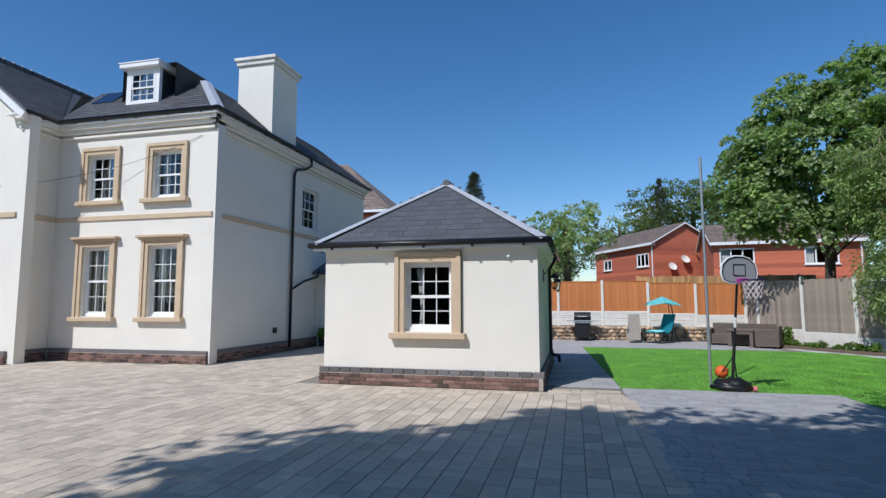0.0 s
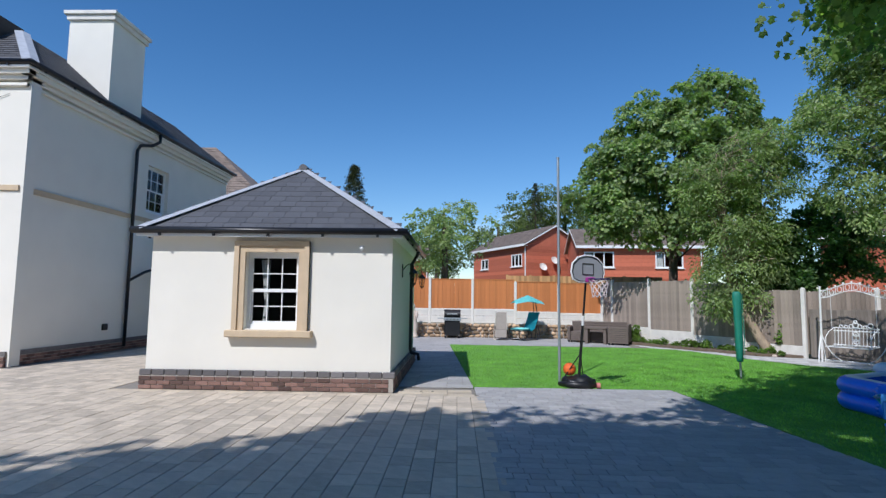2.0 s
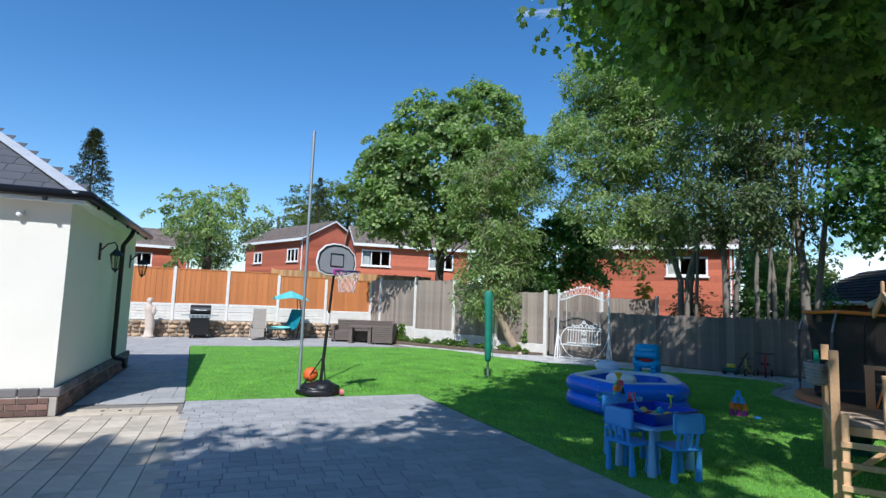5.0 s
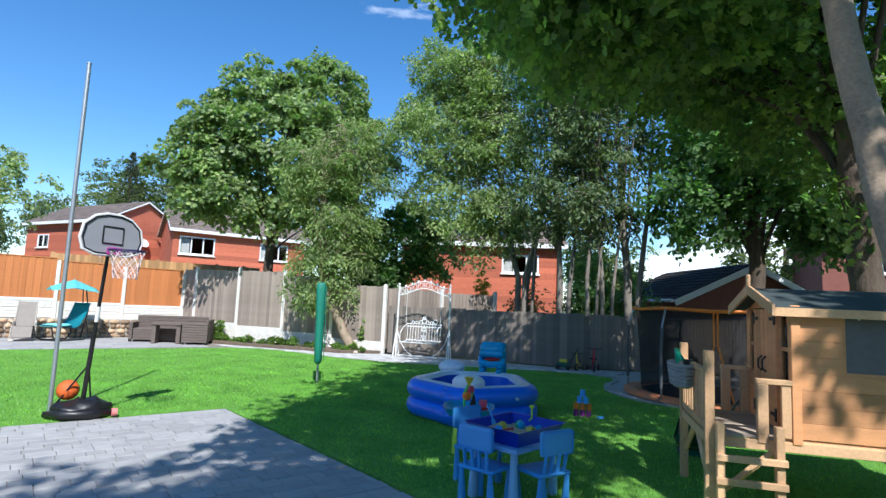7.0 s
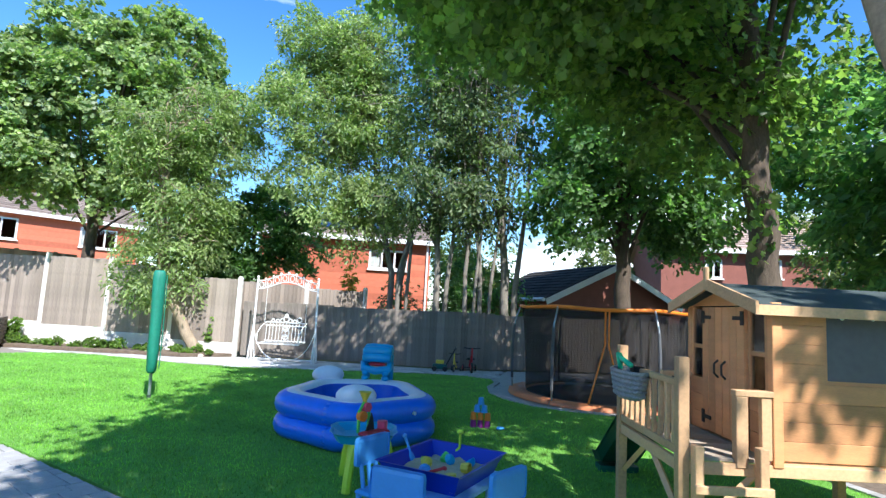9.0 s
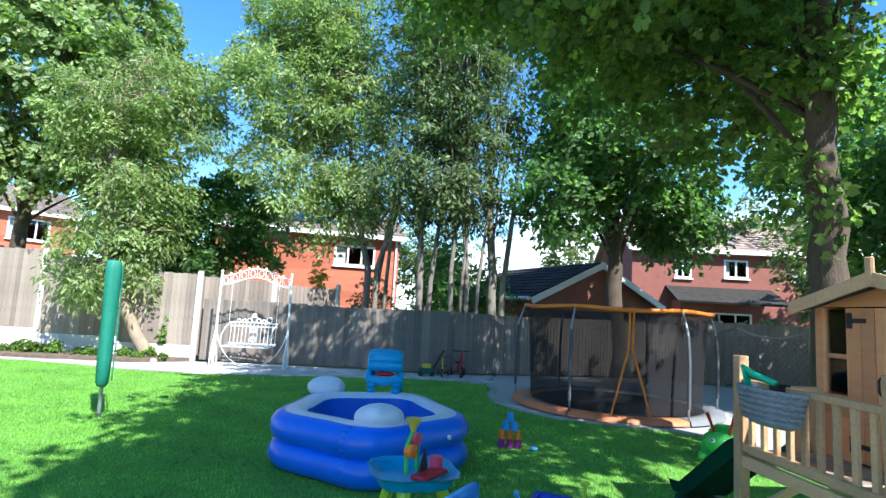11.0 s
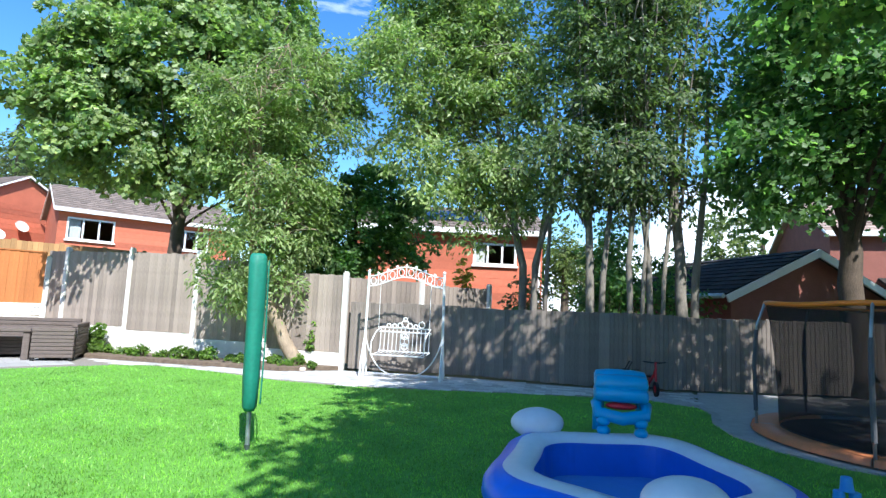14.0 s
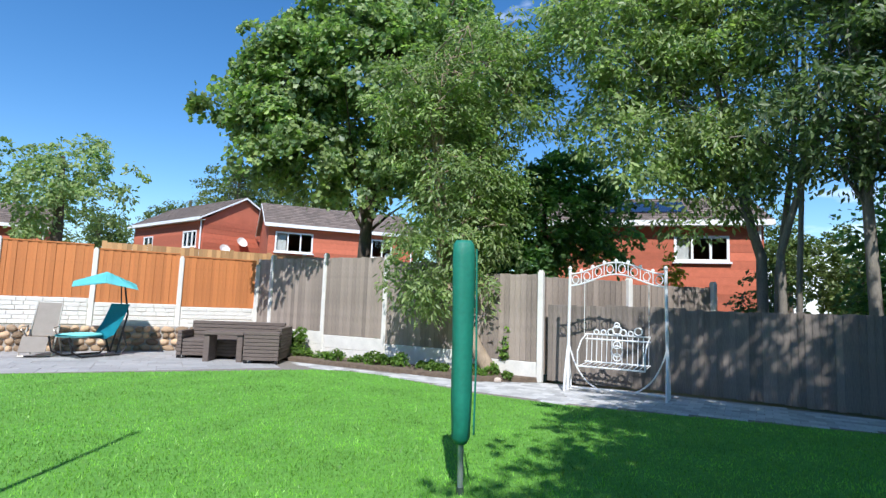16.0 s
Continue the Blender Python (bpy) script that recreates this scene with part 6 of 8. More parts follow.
def rounded(poly, inset, n=9, cut=0.24):
    """A smooth closed outline inside a polygon, a little pinched in between its corners."""
    pts = []
    cx, cy = sum(p[0] for p in poly) / len(poly), sum(p[1] for p in poly) / len(poly)
    P = [Vector((cx + (x - cx) * (1 - inset), cy + (y - cy) * (1 - inset), 0)) for x, y in poly]
    for i in range(len(P)):
        a, b2, c = P[i - 1], P[i], P[(i + 1) % len(P)]
        pts += bez(b2.lerp(a, cut), b2, b2.lerp(c, cut), n)
        mid = (b2 + c) / 2
        pts.append(mid.lerp(Vector((cx, cy, 0)), 0.015))
    return pts


for z, nm in ((0.13, "lower_ring"), (0.36, "upper_ring")):
    ring = rounded(PV, 0.13)
    part(nm, tube(B(), [p + Vector((0, 0, z)) for p in ring + ring[:2]], 0.135, 14), POOL_BLUE, pool, "inflated blue vinyl ring", smooth=True)
o0, o1 = rounded(PV, 0.06), rounded(PV, 0.33)
bm = B()
n = len(o0)
ringv = []
for f, dz in ((0.0, 0.455), (0.25, 0.497), (0.6, 0.505), (0.9, 0.49), (1.0, 0.46)):
    ringv.append([bm.verts.new(a.lerp(b2, f) + Vector((0, 0, dz))) for a, b2 in zip(o0, o1)])
for r0, r1 in zip(ringv, ringv[1:]):
    for k in range(n):
        bm.faces.new((r0[k], r0[(k + 1) % n], r1[(k + 1) % n], r1[k]))
part("rim", bm, POOL_WHITE, pool, "white inflated top rim", smooth=True)
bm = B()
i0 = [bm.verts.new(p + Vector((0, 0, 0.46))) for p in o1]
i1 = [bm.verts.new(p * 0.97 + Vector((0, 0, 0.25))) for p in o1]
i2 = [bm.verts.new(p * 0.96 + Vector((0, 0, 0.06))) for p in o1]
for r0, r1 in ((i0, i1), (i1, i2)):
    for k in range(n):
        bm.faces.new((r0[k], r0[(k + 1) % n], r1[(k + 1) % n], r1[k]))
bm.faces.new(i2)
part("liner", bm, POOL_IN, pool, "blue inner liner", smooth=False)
WATER = bpy.data.materials.new("pool_water")
WATER.use_nodes = True
wb = WATER.node_tree.nodes["Principled BSDF"]
wb.inputs["Base Color"].default_value, wb.inputs["Roughness"].default_value = (0.10, 0.28, 0.62, 1), 0.08
wno = WATER.node_tree.nodes.new("ShaderNodeTexNoise")
wno.inputs["Scale"].default_value = 9
wbp = WATER.node_tree.nodes.new("ShaderNodeBump")
wbp.inputs["Strength"].default_value, wbp.inputs["Distance"].default_value = 0.25, 0.02
WATER.node_tree.links.new(wno.outputs["Fac"], wbp.inputs["Height"])
WATER.node_tree.links.new(wbp.outputs["Normal"], wb.inputs["Normal"])
part("water", prism(B(), [(p.x * 0.965, p.y * 0.965) for p in o1], 0.2, 0.235), WATER, pool, "shallow blue water")
for x, y, rot in ((0.38, 0.94, 30), (-0.55, -0.55, 20)):
    bm = ball(B(), (0, 0, 0), 0.19, 1.15, 0.85, 0.62, 20, 12, Matrix.Translation((x, y, 0.54)) @ Matrix.Rotation(radians(rot - 60), 4, "Z"))
    part("pillow", bm, POOL_WHITE, pool, "white inflated pillow", smooth=True)
part("valve", rod(B(), (-0.05, -0.9, 0.36), (-0.05, -0.97, 0.36), 0.02, seg=10), POOL_WHITE, pool)
# turquoise inflatable spray toy on the pool edge
shk = thing("inflatable_toy", "turquoise inflatable arch toy with red mouth on the pool", "pool toy", Matrix.Translation((8.78, 8.4, 0.04)) @ Matrix.Rotation(radians(-58), 4, "Z") @ Matrix.Scale(0.92, 4))
for y_, z_, r_ in ((0.05, 0.93, 0.085), (-0.05, 0.9, 0.08), (0.09, 0.81, 0.085), (-0.08, 0.815, 0.07)):
    part("body", tube(B(), [(-0.22, y_, z_), (-0.2, y_, z_), (-0.1, y_, z_ + 0.006), (0.1, y_, z_ + 0.006), (0.2, y_, z_), (0.22, y_, z_)], [r_ * 0.55, r_ * 0.9, r_, r_, r_ * 0.9, r_ * 0.55], 14), SHARK, shk, "turquoise inflated roll", smooth=True)
part("mouth", ball(B(), (0, -0.06, 0.72), 0.08, 1.7, 0.7, 0.4, 14, 8), RED_PL, shk, "red mouth", smooth=True)
part("jaw", tube(B(), [(-0.2, -0.05, 0.74), (-0.19, -0.12, 0.66), (0, -0.16, 0.63), (0.19, -0.12, 0.66), (0.2, -0.05, 0.74)], 0.055, 10), SHARK, shk, smooth=True)
for sx2 in (-0.15, 0.15):
    for k in range(4):
        part("leg_band", ball(B(), (sx2, -0.14 - 0.015 * k, 0.6 - k * 0.075), 0.058, 1, 1, 0.75, 12, 8), SHARK if k % 2 == 0 else POOL_WHITE if k == 9 else SHARK, shk, smooth=True)
    part("back_leg", tube(B(), [(sx2 * 1.2, 0.06, 0.75), (sx2 * 1.2, 0.1, 0.6), (sx2 * 1.2, 0.08, 0.48)], 0.05, 10), SHARK, shk, smooth=True)

# children's table and chairs
def child_chair():
    c = thing("child_chair", "light blue plastic children's chair on the lawn", "chair", group="children's chairs")
    part("seat", box(B(), (-0.17, -0.15, 0.275), (0.17, 0.16, 0.305), bev=0.014), TOY_BLUE, c)
    for x in (-0.125, 0.125):
        for y in (-0.11, 0.115):
            part("leg", lathe(B(), [(0.034, 0), (0.036, 0.01), (0.022, 0.22), (0.02, 0.28)], 12, Matrix.Translation((x * 1.08, y * 1.08, 0)) @ Matrix.Rotation(-0.06 * (1 if y > 0 else -1), 4, "X")), TOY_BLUE, c, smooth=False)
    for x in (-0.1, -0.033, 0.033, 0.1):
        part("spindle", rod(B(), (x, 0.135, 0.295), (x * 1.08, 0.165, 0.47), 0.015, seg=8), TOY_BLUE, c)
    bm = box(B(), (-0.165, 0.15, 0.44), (0.165, 0.178, 0.625), bev=0.028)
    part("backrest", bm, TOY_BLUE, c)
    return c


cc = child_chair()
cc.matrix_basis = Matrix.Translation((5.66, 5.18, 0)) @ Matrix.Rotation(radians(90 + 13), 4, "Z")
copy_thing(cc, Matrix.Translation((5.98, 4.88, 0)) @ Matrix.Rotation(radians(180 - 6), 4, "Z"))
copy_thing(cc, Matrix.Translation((5.98, 5.62, 0)) @ Matrix.Rotation(radians(2), 4, "Z"))
tb = thing("child_table", "pale blue plastic children's table on the lawn", "table", Matrix.Translation((6.0, 5.2, 0)) @ Matrix.Rotation(radians(8), 4, "Z"))
part("tabletop", box(B(), (-0.36, -0.28, 0.43), (0.36, 0.28, 0.465), bev=0.016), TABLE_BLUE, tb)
for x in (-0.28, 0.28):
    for y in (-0.2, 0.2):
        part("leg", lathe(B(), [(0.042, 0), (0.044, 0.012), (0.028, 0.34), (0.026, 0.44)], 14, Matrix.Translation((x, y, 0))), TABLE_BLUE, tb)
tray = thing("sand_tray", "royal blue plastic tray of play sand on the table", "tray", Matrix.Translation((6.0, 5.2, 0.466)) @ Matrix.Rotation(radians(8), 4, "Z"))
bm = B()
lay = [((0.27, 0.22), 0.0), ((0.325, 0.27), 0.125), ((0.345, 0.29), 0.128), ((0.345, 0.29), 0.118), ((0.318, 0.263), 0.118), ((0.262, 0.212), 0.012)]
rv = [[bm.verts.new((sx2 * hx, sy2 * hy, z)) for sx2, sy2 in ((-1, -1), (1, -1), (1, 1), (-1, 1))] for (hx, hy), z in (lay[0], lay[1], lay[2], (lay[1][0], 0.124), lay[5])]
for r0, r1 in zip(rv, rv[1:]):
    for k in range(4):
        bm.faces.new((r0[k], r0[(k + 1) % 4], r1[(k + 1) % 4], r1[k]))
bm.faces.new(rv[0][::-1])
bm.faces.new(rv[-1])
part("shell", bm, TRAY_BLUE, tray)
bm = B()
bmesh.ops.create_grid(bm, x_segments=22, y_segments=18, size=0.5, matrix=Matrix.Diagonal((0.56, 0.46, 1, 1)))
for v in bm.verts:
    v.co.z = 0.045 + 0.045 * noise.noise(v.co * 7) + 0.02 * noise.noise(v.co * 19)
part("sand", bm, SAND, tray, "heaped play sand", smooth=True)
for i, (x, y, mt, k) in enumerate([(-0.2, 0.02, TOY_BLUE, 0), (-0.05, 0.1, YELLOW_PL, 0), (0.1, 0.02, SHARK, 0), (0.02, -0.12, YELLOW_PL, 1), (0.18, 0.1, GREEN_PL, 0), (0.2, -0.08, SHARK, 0), (-0.14, -0.12, YELLOW_PL, 0), (0.05, 0.16, LIME_PL, 1)]):
    ty = thing("sand_toy", "small coloured plastic sand mould", "toy", tray.matrix_basis @ Matrix.Translation((x, y, 0.075)), group="sand toys")
    part("mould", lathe(B(), [(0.035, 0), (0.04, 0.01), (0.03, 0.035), (0.012, 0.045)] if k == 0 else [(0.03, 0), (0.035, 0.05), (0.03, 0.052), (0.025, 0.01)], 8, Matrix.Rotation(0.5 * i, 4, "X")), mt, ty)
for x, y, mt, rx, rz, lab in ((0.02, 0.25, TOY_BLUE, -25, 10, "blue"), (0.32, 0.05, LIME_PL, 8, -60, "lime"), (-0.27, -0.02, RED_PL, 80, 50, "red")):
    sp = thing("toy_spade", f"{lab} plastic toy spade in the sand tray", "toy spade", tray.matrix_basis @ Matrix.Translation((x, y, 0.09)) @ Matrix.Rotation(radians(rz), 4, "Z") @ Matrix.Rotation(radians(rx), 4, "X"), group="toy spades")
    part("handle", rod(B(), (0, 0, 0.0), (0, 0, 0.12), 0.009), mt, sp)
    part("blade", ball(B(), (0, 0, -0.02), 0.035, 1, 0.35, 1.2, 10, 6), mt, sp)
    part("grip", ball(B(), (0, 0, 0.125), 0.02, 1.3, 0.6, 0.7, 8, 6), mt, sp)

# water play table
wt = thing("water_play_table", "blue and lime plastic water play table with tower", "toy table", Matrix.Translation((6.62, 6.5, 0)))
bm = lathe(B(), [(0.16, 0.36), (0.24, 0.37), (0.29, 0.45), (0.31, 0.455), (0.28, 0.435), (0.2, 0.40)], 16)
for v in bm.verts:
    a = math.atan2(v.co.y, v.co.x)
    k = 1 + 0.1 * math.cos(4 * a)
    v.co.x *= k
    v.co.y *= k
part("basin", bm, SHARK, wt, "blue scalloped basin")
for a in (200, 320, 80):
    c, s = math.cos(radians(a)), math.sin(radians(a))
    part("leg", tube(B(), [(0.18 * c, 0.18 * s, 0.38), (0.24 * c, 0.24 * s, 0.2), (0.28 * c, 0.28 * s, 0)], [0.045, 0.04, 0.035], 8), LIME_PL, wt, "lime green leg")
part("tray", box(B(), (-0.16, -0.2, 0.43), (0.12, -0.08, 0.46), bev=0.012), RED_PL, wt, "red tray")
for x in (-0.05, 0.07):
    part("tower_post", tube(B(), [(x, 0.02, 0.42), (x, 0.02, 0.6), (0.01, 0.02, 0.68)], 0.014, 8), GREEN_PL, wt, "green tower post")
part("wheel", rod(B(), (-0.03, -0.02, 0.56), (-0.03, 0.03, 0.56), 0.045, seg=12), ORANGE_PL, wt, "orange wheel")
part("upper_wheel", rod(B(), (0.02, -0.02, 0.63), (0.02, 0.03, 0.63), 0.04, seg=12), PINK_PL, wt, "pink wheel")
part("funnel", lathe(B(), [(0.015, 0.66), (0.02, 0.69), (0.055, 0.76), (0.05, 0.76)], 12, Matrix.Translation((0.01, 0.02, 0))), YELLOW_PL, wt, "yellow funnel")
part("cup", rod(B(), (0.12, -0.1, 0.44), (0.12, -0.1, 0.52), 0.045, seg=12), PINK_PL, wt, "pink cup")
part("sail", slab(B(), [(-0.08, -0.1, 0.46), (0.02, -0.1, 0.46), (0.0, -0.1, 0.56), (-0.02, -0.1, 0.6)], 0.008), BLACK_PL, wt)

# stacked cups
def cup(x, y, z, mt, lab):
    c = thing("stacking_cup", f"{lab} plastic stacking cup", "cup", Matrix.Translation((x, y, z)), group="pyramid of stacking cups")
    part("body", lathe(B(), [(0.036, 0), (0.042, 0.005), (0.034, 0.092), (0.03, 0.095)], 14), mt, c)
    part("rim", lathe(B(), [(0.044, 0.0), (0.046, 0.004), (0.044, 0.012), (0.038, 0.012)], 14), mt, c)


cd = Vector((0.42, -0.9, 0)).normalized()
for lvl, n, mt, lab in ((0, 3, PURPLE_PL, "magenta"), (1, 3, ORANGE_PL, "orange"), (2, 2, TOY_BLUE, "blue"), (3, 1, TOY_BLUE, "blue")):
    for k in range(n):
        p = Vector((9.32, 7.02, 0)) + cd * (k - (n - 1) / 2) * 0.093
        cup(p.x, p.y, lvl * 0.096, mt, lab)
for dx, mt in ((0.28, TOY_BLUE), (0.2, LIME_PL)):
    fb = thing("beanbag", "small flat throwing bag by the cups", "toy", Matrix.Translation((9.32 + cd.x * dx - 0.04, 7.02 + cd.y * dx, 0.02)), group="throwing bags")
    part("bag", ball(B(), (0, 0, 0), 0.06, 1.2, 0.9, 0.35, 10, 6), mt, fb, smooth=True)

# caterpillar rocker
cat = thing("caterpillar_rocker", "bright green plastic caterpillar rocker with red antennae", "toy", Matrix.Translation((10.8, 4.95, 0)) @ Matrix.Rotation(radians(172), 4, "Z") @ Matrix.Scale(0.95, 4))
bm = B()
prof = [(-0.3, 0.06), (-0.26, 0.22), (-0.14, 0.34), (0.02, 0.33), (0.12, 0.24), (0.26, 0.3), (0.4, 0.24), (0.46, 0.05)]
va = [[bm.verts.new((x, y * (1 - 0.12 * (k in (0, 7))), z - 0.0)) for k, (x, z) in enumerate(prof)] for y in (-0.22, -0.16, 0.16, 0.22)]
for j, dz in ((0, -0.05), (3, -0.05)):
    for v in va[j]:
        v.co.z = max(0.0, v.co.z + dz)
for r0, r1 in zip(va, va[1:]):
    for k in range(7):
        bm.faces.new((r0[k], r0[k + 1], r1[k + 1], r1[k]))
bmesh.ops.solidify(bm, geom=bm.faces[:], thickness=0.03)
part("shell", bm, GREEN_PL, cat, "arched green shell", smooth=False)
part("face", ball(B(), (0.42, 0, 0.2), 0.14, 0.55, 1.3, 0.95, 14, 9), GREEN_PL, cat, smooth=True)
for y in (-0.07, 0.07):
    part("eye", ball(B(), (0.49, y, 0.24), 0.028), WHITE_PAINT, cat)
    part("pupil", ball(B(), (0.515, y, 0.245), 0.012), BLACK_PL, cat)
    part("antenna", tube(B(), [(0.36, y * 1.1, 0.3), (0.38, y * 1.5, 0.4), (0.41, y * 2.1, 0.53)], [0.018, 0.016, 0.022], 8), RED_PL, cat, "red antenna")
for x, y in ((0.38, 0.2), (0.38, -0.2), (-0.24, 0.2), (-0.24, -0.2)):
    part("foot", box(B(), (x - 0.08, y - 0.04, 0), (x + 0.08, y + 0.04, 0.07), bev=0.02), GREEN_PL, cat)

# ride-on toys by the fence
def trike(m, mt, lab, tall=0.62):
    t = thing("toy_tricycle", f"{lab} children's tricycle parked by the fence", "tricycle", m, group="ride-on toys")
    for x, y, r in ((0, 0.28, 0.13), (-0.15, -0.22, 0.085), (0.15, -0.22, 0.085)):
        w = part("wheel", rod(B(), (x - 0.02, y, r), (x + 0.02, y, r), r, seg=18), BLACK_PL, t)
        part("hub", rod(B(), (x - 0.026, y, r), (x + 0.026, y, r), r * 0.5, seg=12), mt, w)
    part("frame", tube(B(), [(0, 0.26, tall * 0.8), (0, 0.16, 0.36), (0, -0.05, 0.24), (0, -0.22, 0.12)], 0.025, 8), mt, t)
    part("axle", rod(B(), (-0.15, -0.22, 0.085), (0.15, -0.22, 0.085), 0.012), BLACK_IRON, t)
    part("fork", rod(B(), (0, 0.28, 0.13), (0, 0.24, tall), 0.02), mt, t)
    part("handlebar", tube(B(), [(-0.2, 0.18, tall), (-0.08, 0.24, tall - 0.01), (0.08, 0.24, tall - 0.01), (0.2, 0.18, tall)], 0.014, 8), BLACK_PL, t)
    part("seat", box(B(), (-0.1, -0.2, 0.3), (0.1, 0.03, 0.34), bev=0.015), BLACK_PL, t)
    part("seat_post", rod(B(), (0, -0.1, 0.2), (0, -0.1, 0.31), 0.018), mt, t)


trike(Matrix.Translation((14.5, 10.62, 0)) @ Matrix.Rotation(radians(130), 4, "Z"), RED_PL, "dark red", 0.6)
trike(Matrix.Translation((14.22, 10.88, 0)) @ Matrix.Rotation(radians(115), 4, "Z") @ Matrix.Diagonal((0.72, 0.72, 0.72, 1)), YELLOW_PL, "yellow")
mow = thing("toy_mower", "black and green toy lawn mower by the fence", "toy", Matrix.Translation((14.02, 11.2, 0)) @ Matrix.Rotation(radians(35), 4, "Z"), group="ride-on toys")
part("deck", box(B(), (-0.14, -0.18, 0.05), (0.14, 0.18, 0.17), bev=0.03), DGREEN_PL, mow)
part("engine", box(B(), (-0.08, -0.1, 0.17), (0.08, 0.1, 0.26), bev=0.02), YELLOW_PL, mow)
for x, y in ((-0.16, 0.13), (0.16, 0.13), (-0.16, -0.13), (0.16, -0.13)):
    part("wheel", rod(B(), (x - 0.02, y, 0.06), (x + 0.02, y, 0.06), 0.06, seg=14), BLACK_PL, mow)
part("handle", tube(B(), [(-0.12, -0.15, 0.15), (-0.12, -0.38, 0.58), (0.12, -0.38, 0.58), (0.12, -0.15, 0.15)], 0.014, 8), BLACK_PL, mow)

# trampoline
TC, TRR = Vector((13.33, 6.88, 0)), 1.68
tra = thing("trampoline", "sunken trampoline with black safety net and orange pads", "trampoline", Matrix.Translation(TC))
part("mat", lathe(B(), [(1.42, 0.035), (1.42, 0.05), (0.01, 0.045)], 40), MESH_NET, tra, "black jumping mat")
PAD_ORANGE = mat("faded_orange_vinyl", (0.58, 0.20, 0.08), 0.5, 0.1, 6, 0.1, 60)
for k in range(6):
    a0_, a1_ = 112 + 60 * k, 172 + 60 * k
    bm = B()
    rings = []
    for q in range(13):
        a = radians(a0_ + (a1_ - a0_) * q / 12 * 0.985)
        rings.append([bm.verts.new((r * math.cos(a), r * math.sin(a), z)) for r, z in ((1.40, 0.03), (1.42, 0.085), (1.56, 0.10), (1.72, 0.085), (1.74, 0.02))])
    for r0, r1 in zip(rings, rings[1:]):
        for j in range(4):
            bm.faces.new((r0[j], r0[j + 1], r1[j + 1], r1[j]))
    part("pad", bm, PAD_ORANGE if k in (0, 1, 5) else mat("grey_pad_vinyl", (0.2, 0.21, 0.22), 0.6), tra, "orange spring pad" if k in (0, 1, 5) else "grey spring pad", smooth=True)
for k in range(6):
    a = radians(112 + 60 * k)
    c, s = math.cos(a), math.sin(a)
    part("net_pole", tube(B(), [(TRR * c, TRR * s, 0), (TRR * 1.01 * c, TRR * 1.01 * s, 0.9), (TRR * 0.99 * c, TRR * 0.99 * s, 1.35), (1.56 * c, 1.56 * s, 1.66)], 0.017, 8), GALV, tra, "grey steel net pole", smooth=True)
    part("pole_foam", tube(B(), [(TRR * 1.005 * c, TRR * 1.005 * s, 0.25), (TRR * 1.01 * c, TRR * 1.01 * s, 0.9), (TRR * 0.992 * c, TRR * 0.992 * s, 1.3)], 0.026, 8), mat("grey_foam", (0.10, 0.105, 0.115), 0.8), tra)
part("top_rope", tube(B(), [(1.55 * math.cos(k * math.tau / 36), 1.55 * math.sin(k * math.tau / 36), 1.66 - 0.03 * math.sin(3 * (k * math.tau / 36 - radians(112))) ** 2) for k in range(37)], 0.03, 8), ORANGE_PL, tra, "orange top band", smooth=True)
NET = bpy.data.materials.new("net_mesh")
NET.use_nodes = True
nn, nl = NET.node_tree.nodes, NET.node_tree.links
ntr = nn.new("ShaderNodeBsdfTransparent")
nmix = nn.new("ShaderNodeMixShader")
nmix.inputs["Fac"].default_value = 0.68
nn["Principled BSDF"].inputs["Base Color"].default_value = (0.012, 0.012, 0.014, 1)
nn["Principled BSDF"].inputs["Roughness"].default_value = 0.8
nl.new(ntr.outputs["BSDF"], nmix.inputs[1])
nl.new(nn["Principled BSDF"].outputs["BSDF"], nmix.inputs[2])
nl.new(nmix.outputs["Shader"], nn["Material Output"].inputs["Surface"])
bm = B()
rows_ = []
for z, r in ((0.1, 1.42), (0.5, 1.43), (1.0, 1.46), (1.4, 1.5), (1.63, 1.54)):
    rows_.append([bm.verts.new(((r - 0.05 * math.sin(3 * (k * math.tau / 48 - radians(112))) ** 2) * math.cos(k * math.tau / 48), (r - 0.05 * math.sin(3 * (k * math.tau / 48 - radians(112))) ** 2) * math.sin(k * math.tau / 48), z)) for k in range(48)])
for r0, r1 in zip(rows_, rows_[1:]):
    for k in range(48):
        bm.faces.new((r0[k], r0[(k + 1) % 48], r1[(k + 1) % 48], r1[k]))
part("net", bm, NET, tra, "see-through black safety net", smooth=True)
ad_ = radians(203)
dc = Vector((1.47 * math.cos(ad_), 1.47 * math.sin(ad_), 0))
dt = Vector((-math.sin(ad_), math.cos(ad_), 0))
for sg in (-1, 1):
    part("door_strap", tube(B(), [dc * 1.04 + dt * 0.03 * sg + Vector((0, 0, 1.62)), dc * 1.0 + dt * 0.03 * sg + Vector((0, 0, 1.05)), dc * 1.04 + dt * 0.28 * sg + Vector((0, 0, 0.08))], 0.015, 6), ORANGE_PL, tra, "orange door edging")

# playhouse
PH = Matrix(((0.6, 0.8, 0, 7.28), (-0.8, 0.6, 0, 3.555), (0, 0, 1, 0), (0, 0, 0, 1)))
ph = thing("playhouse", "raised wooden playhouse with veranda, ladder and slide", "playhouse", PH)
FZ, EZP, RZP, PW, PL = 0.66, 1.66, 1.81, 1.12, 1.95
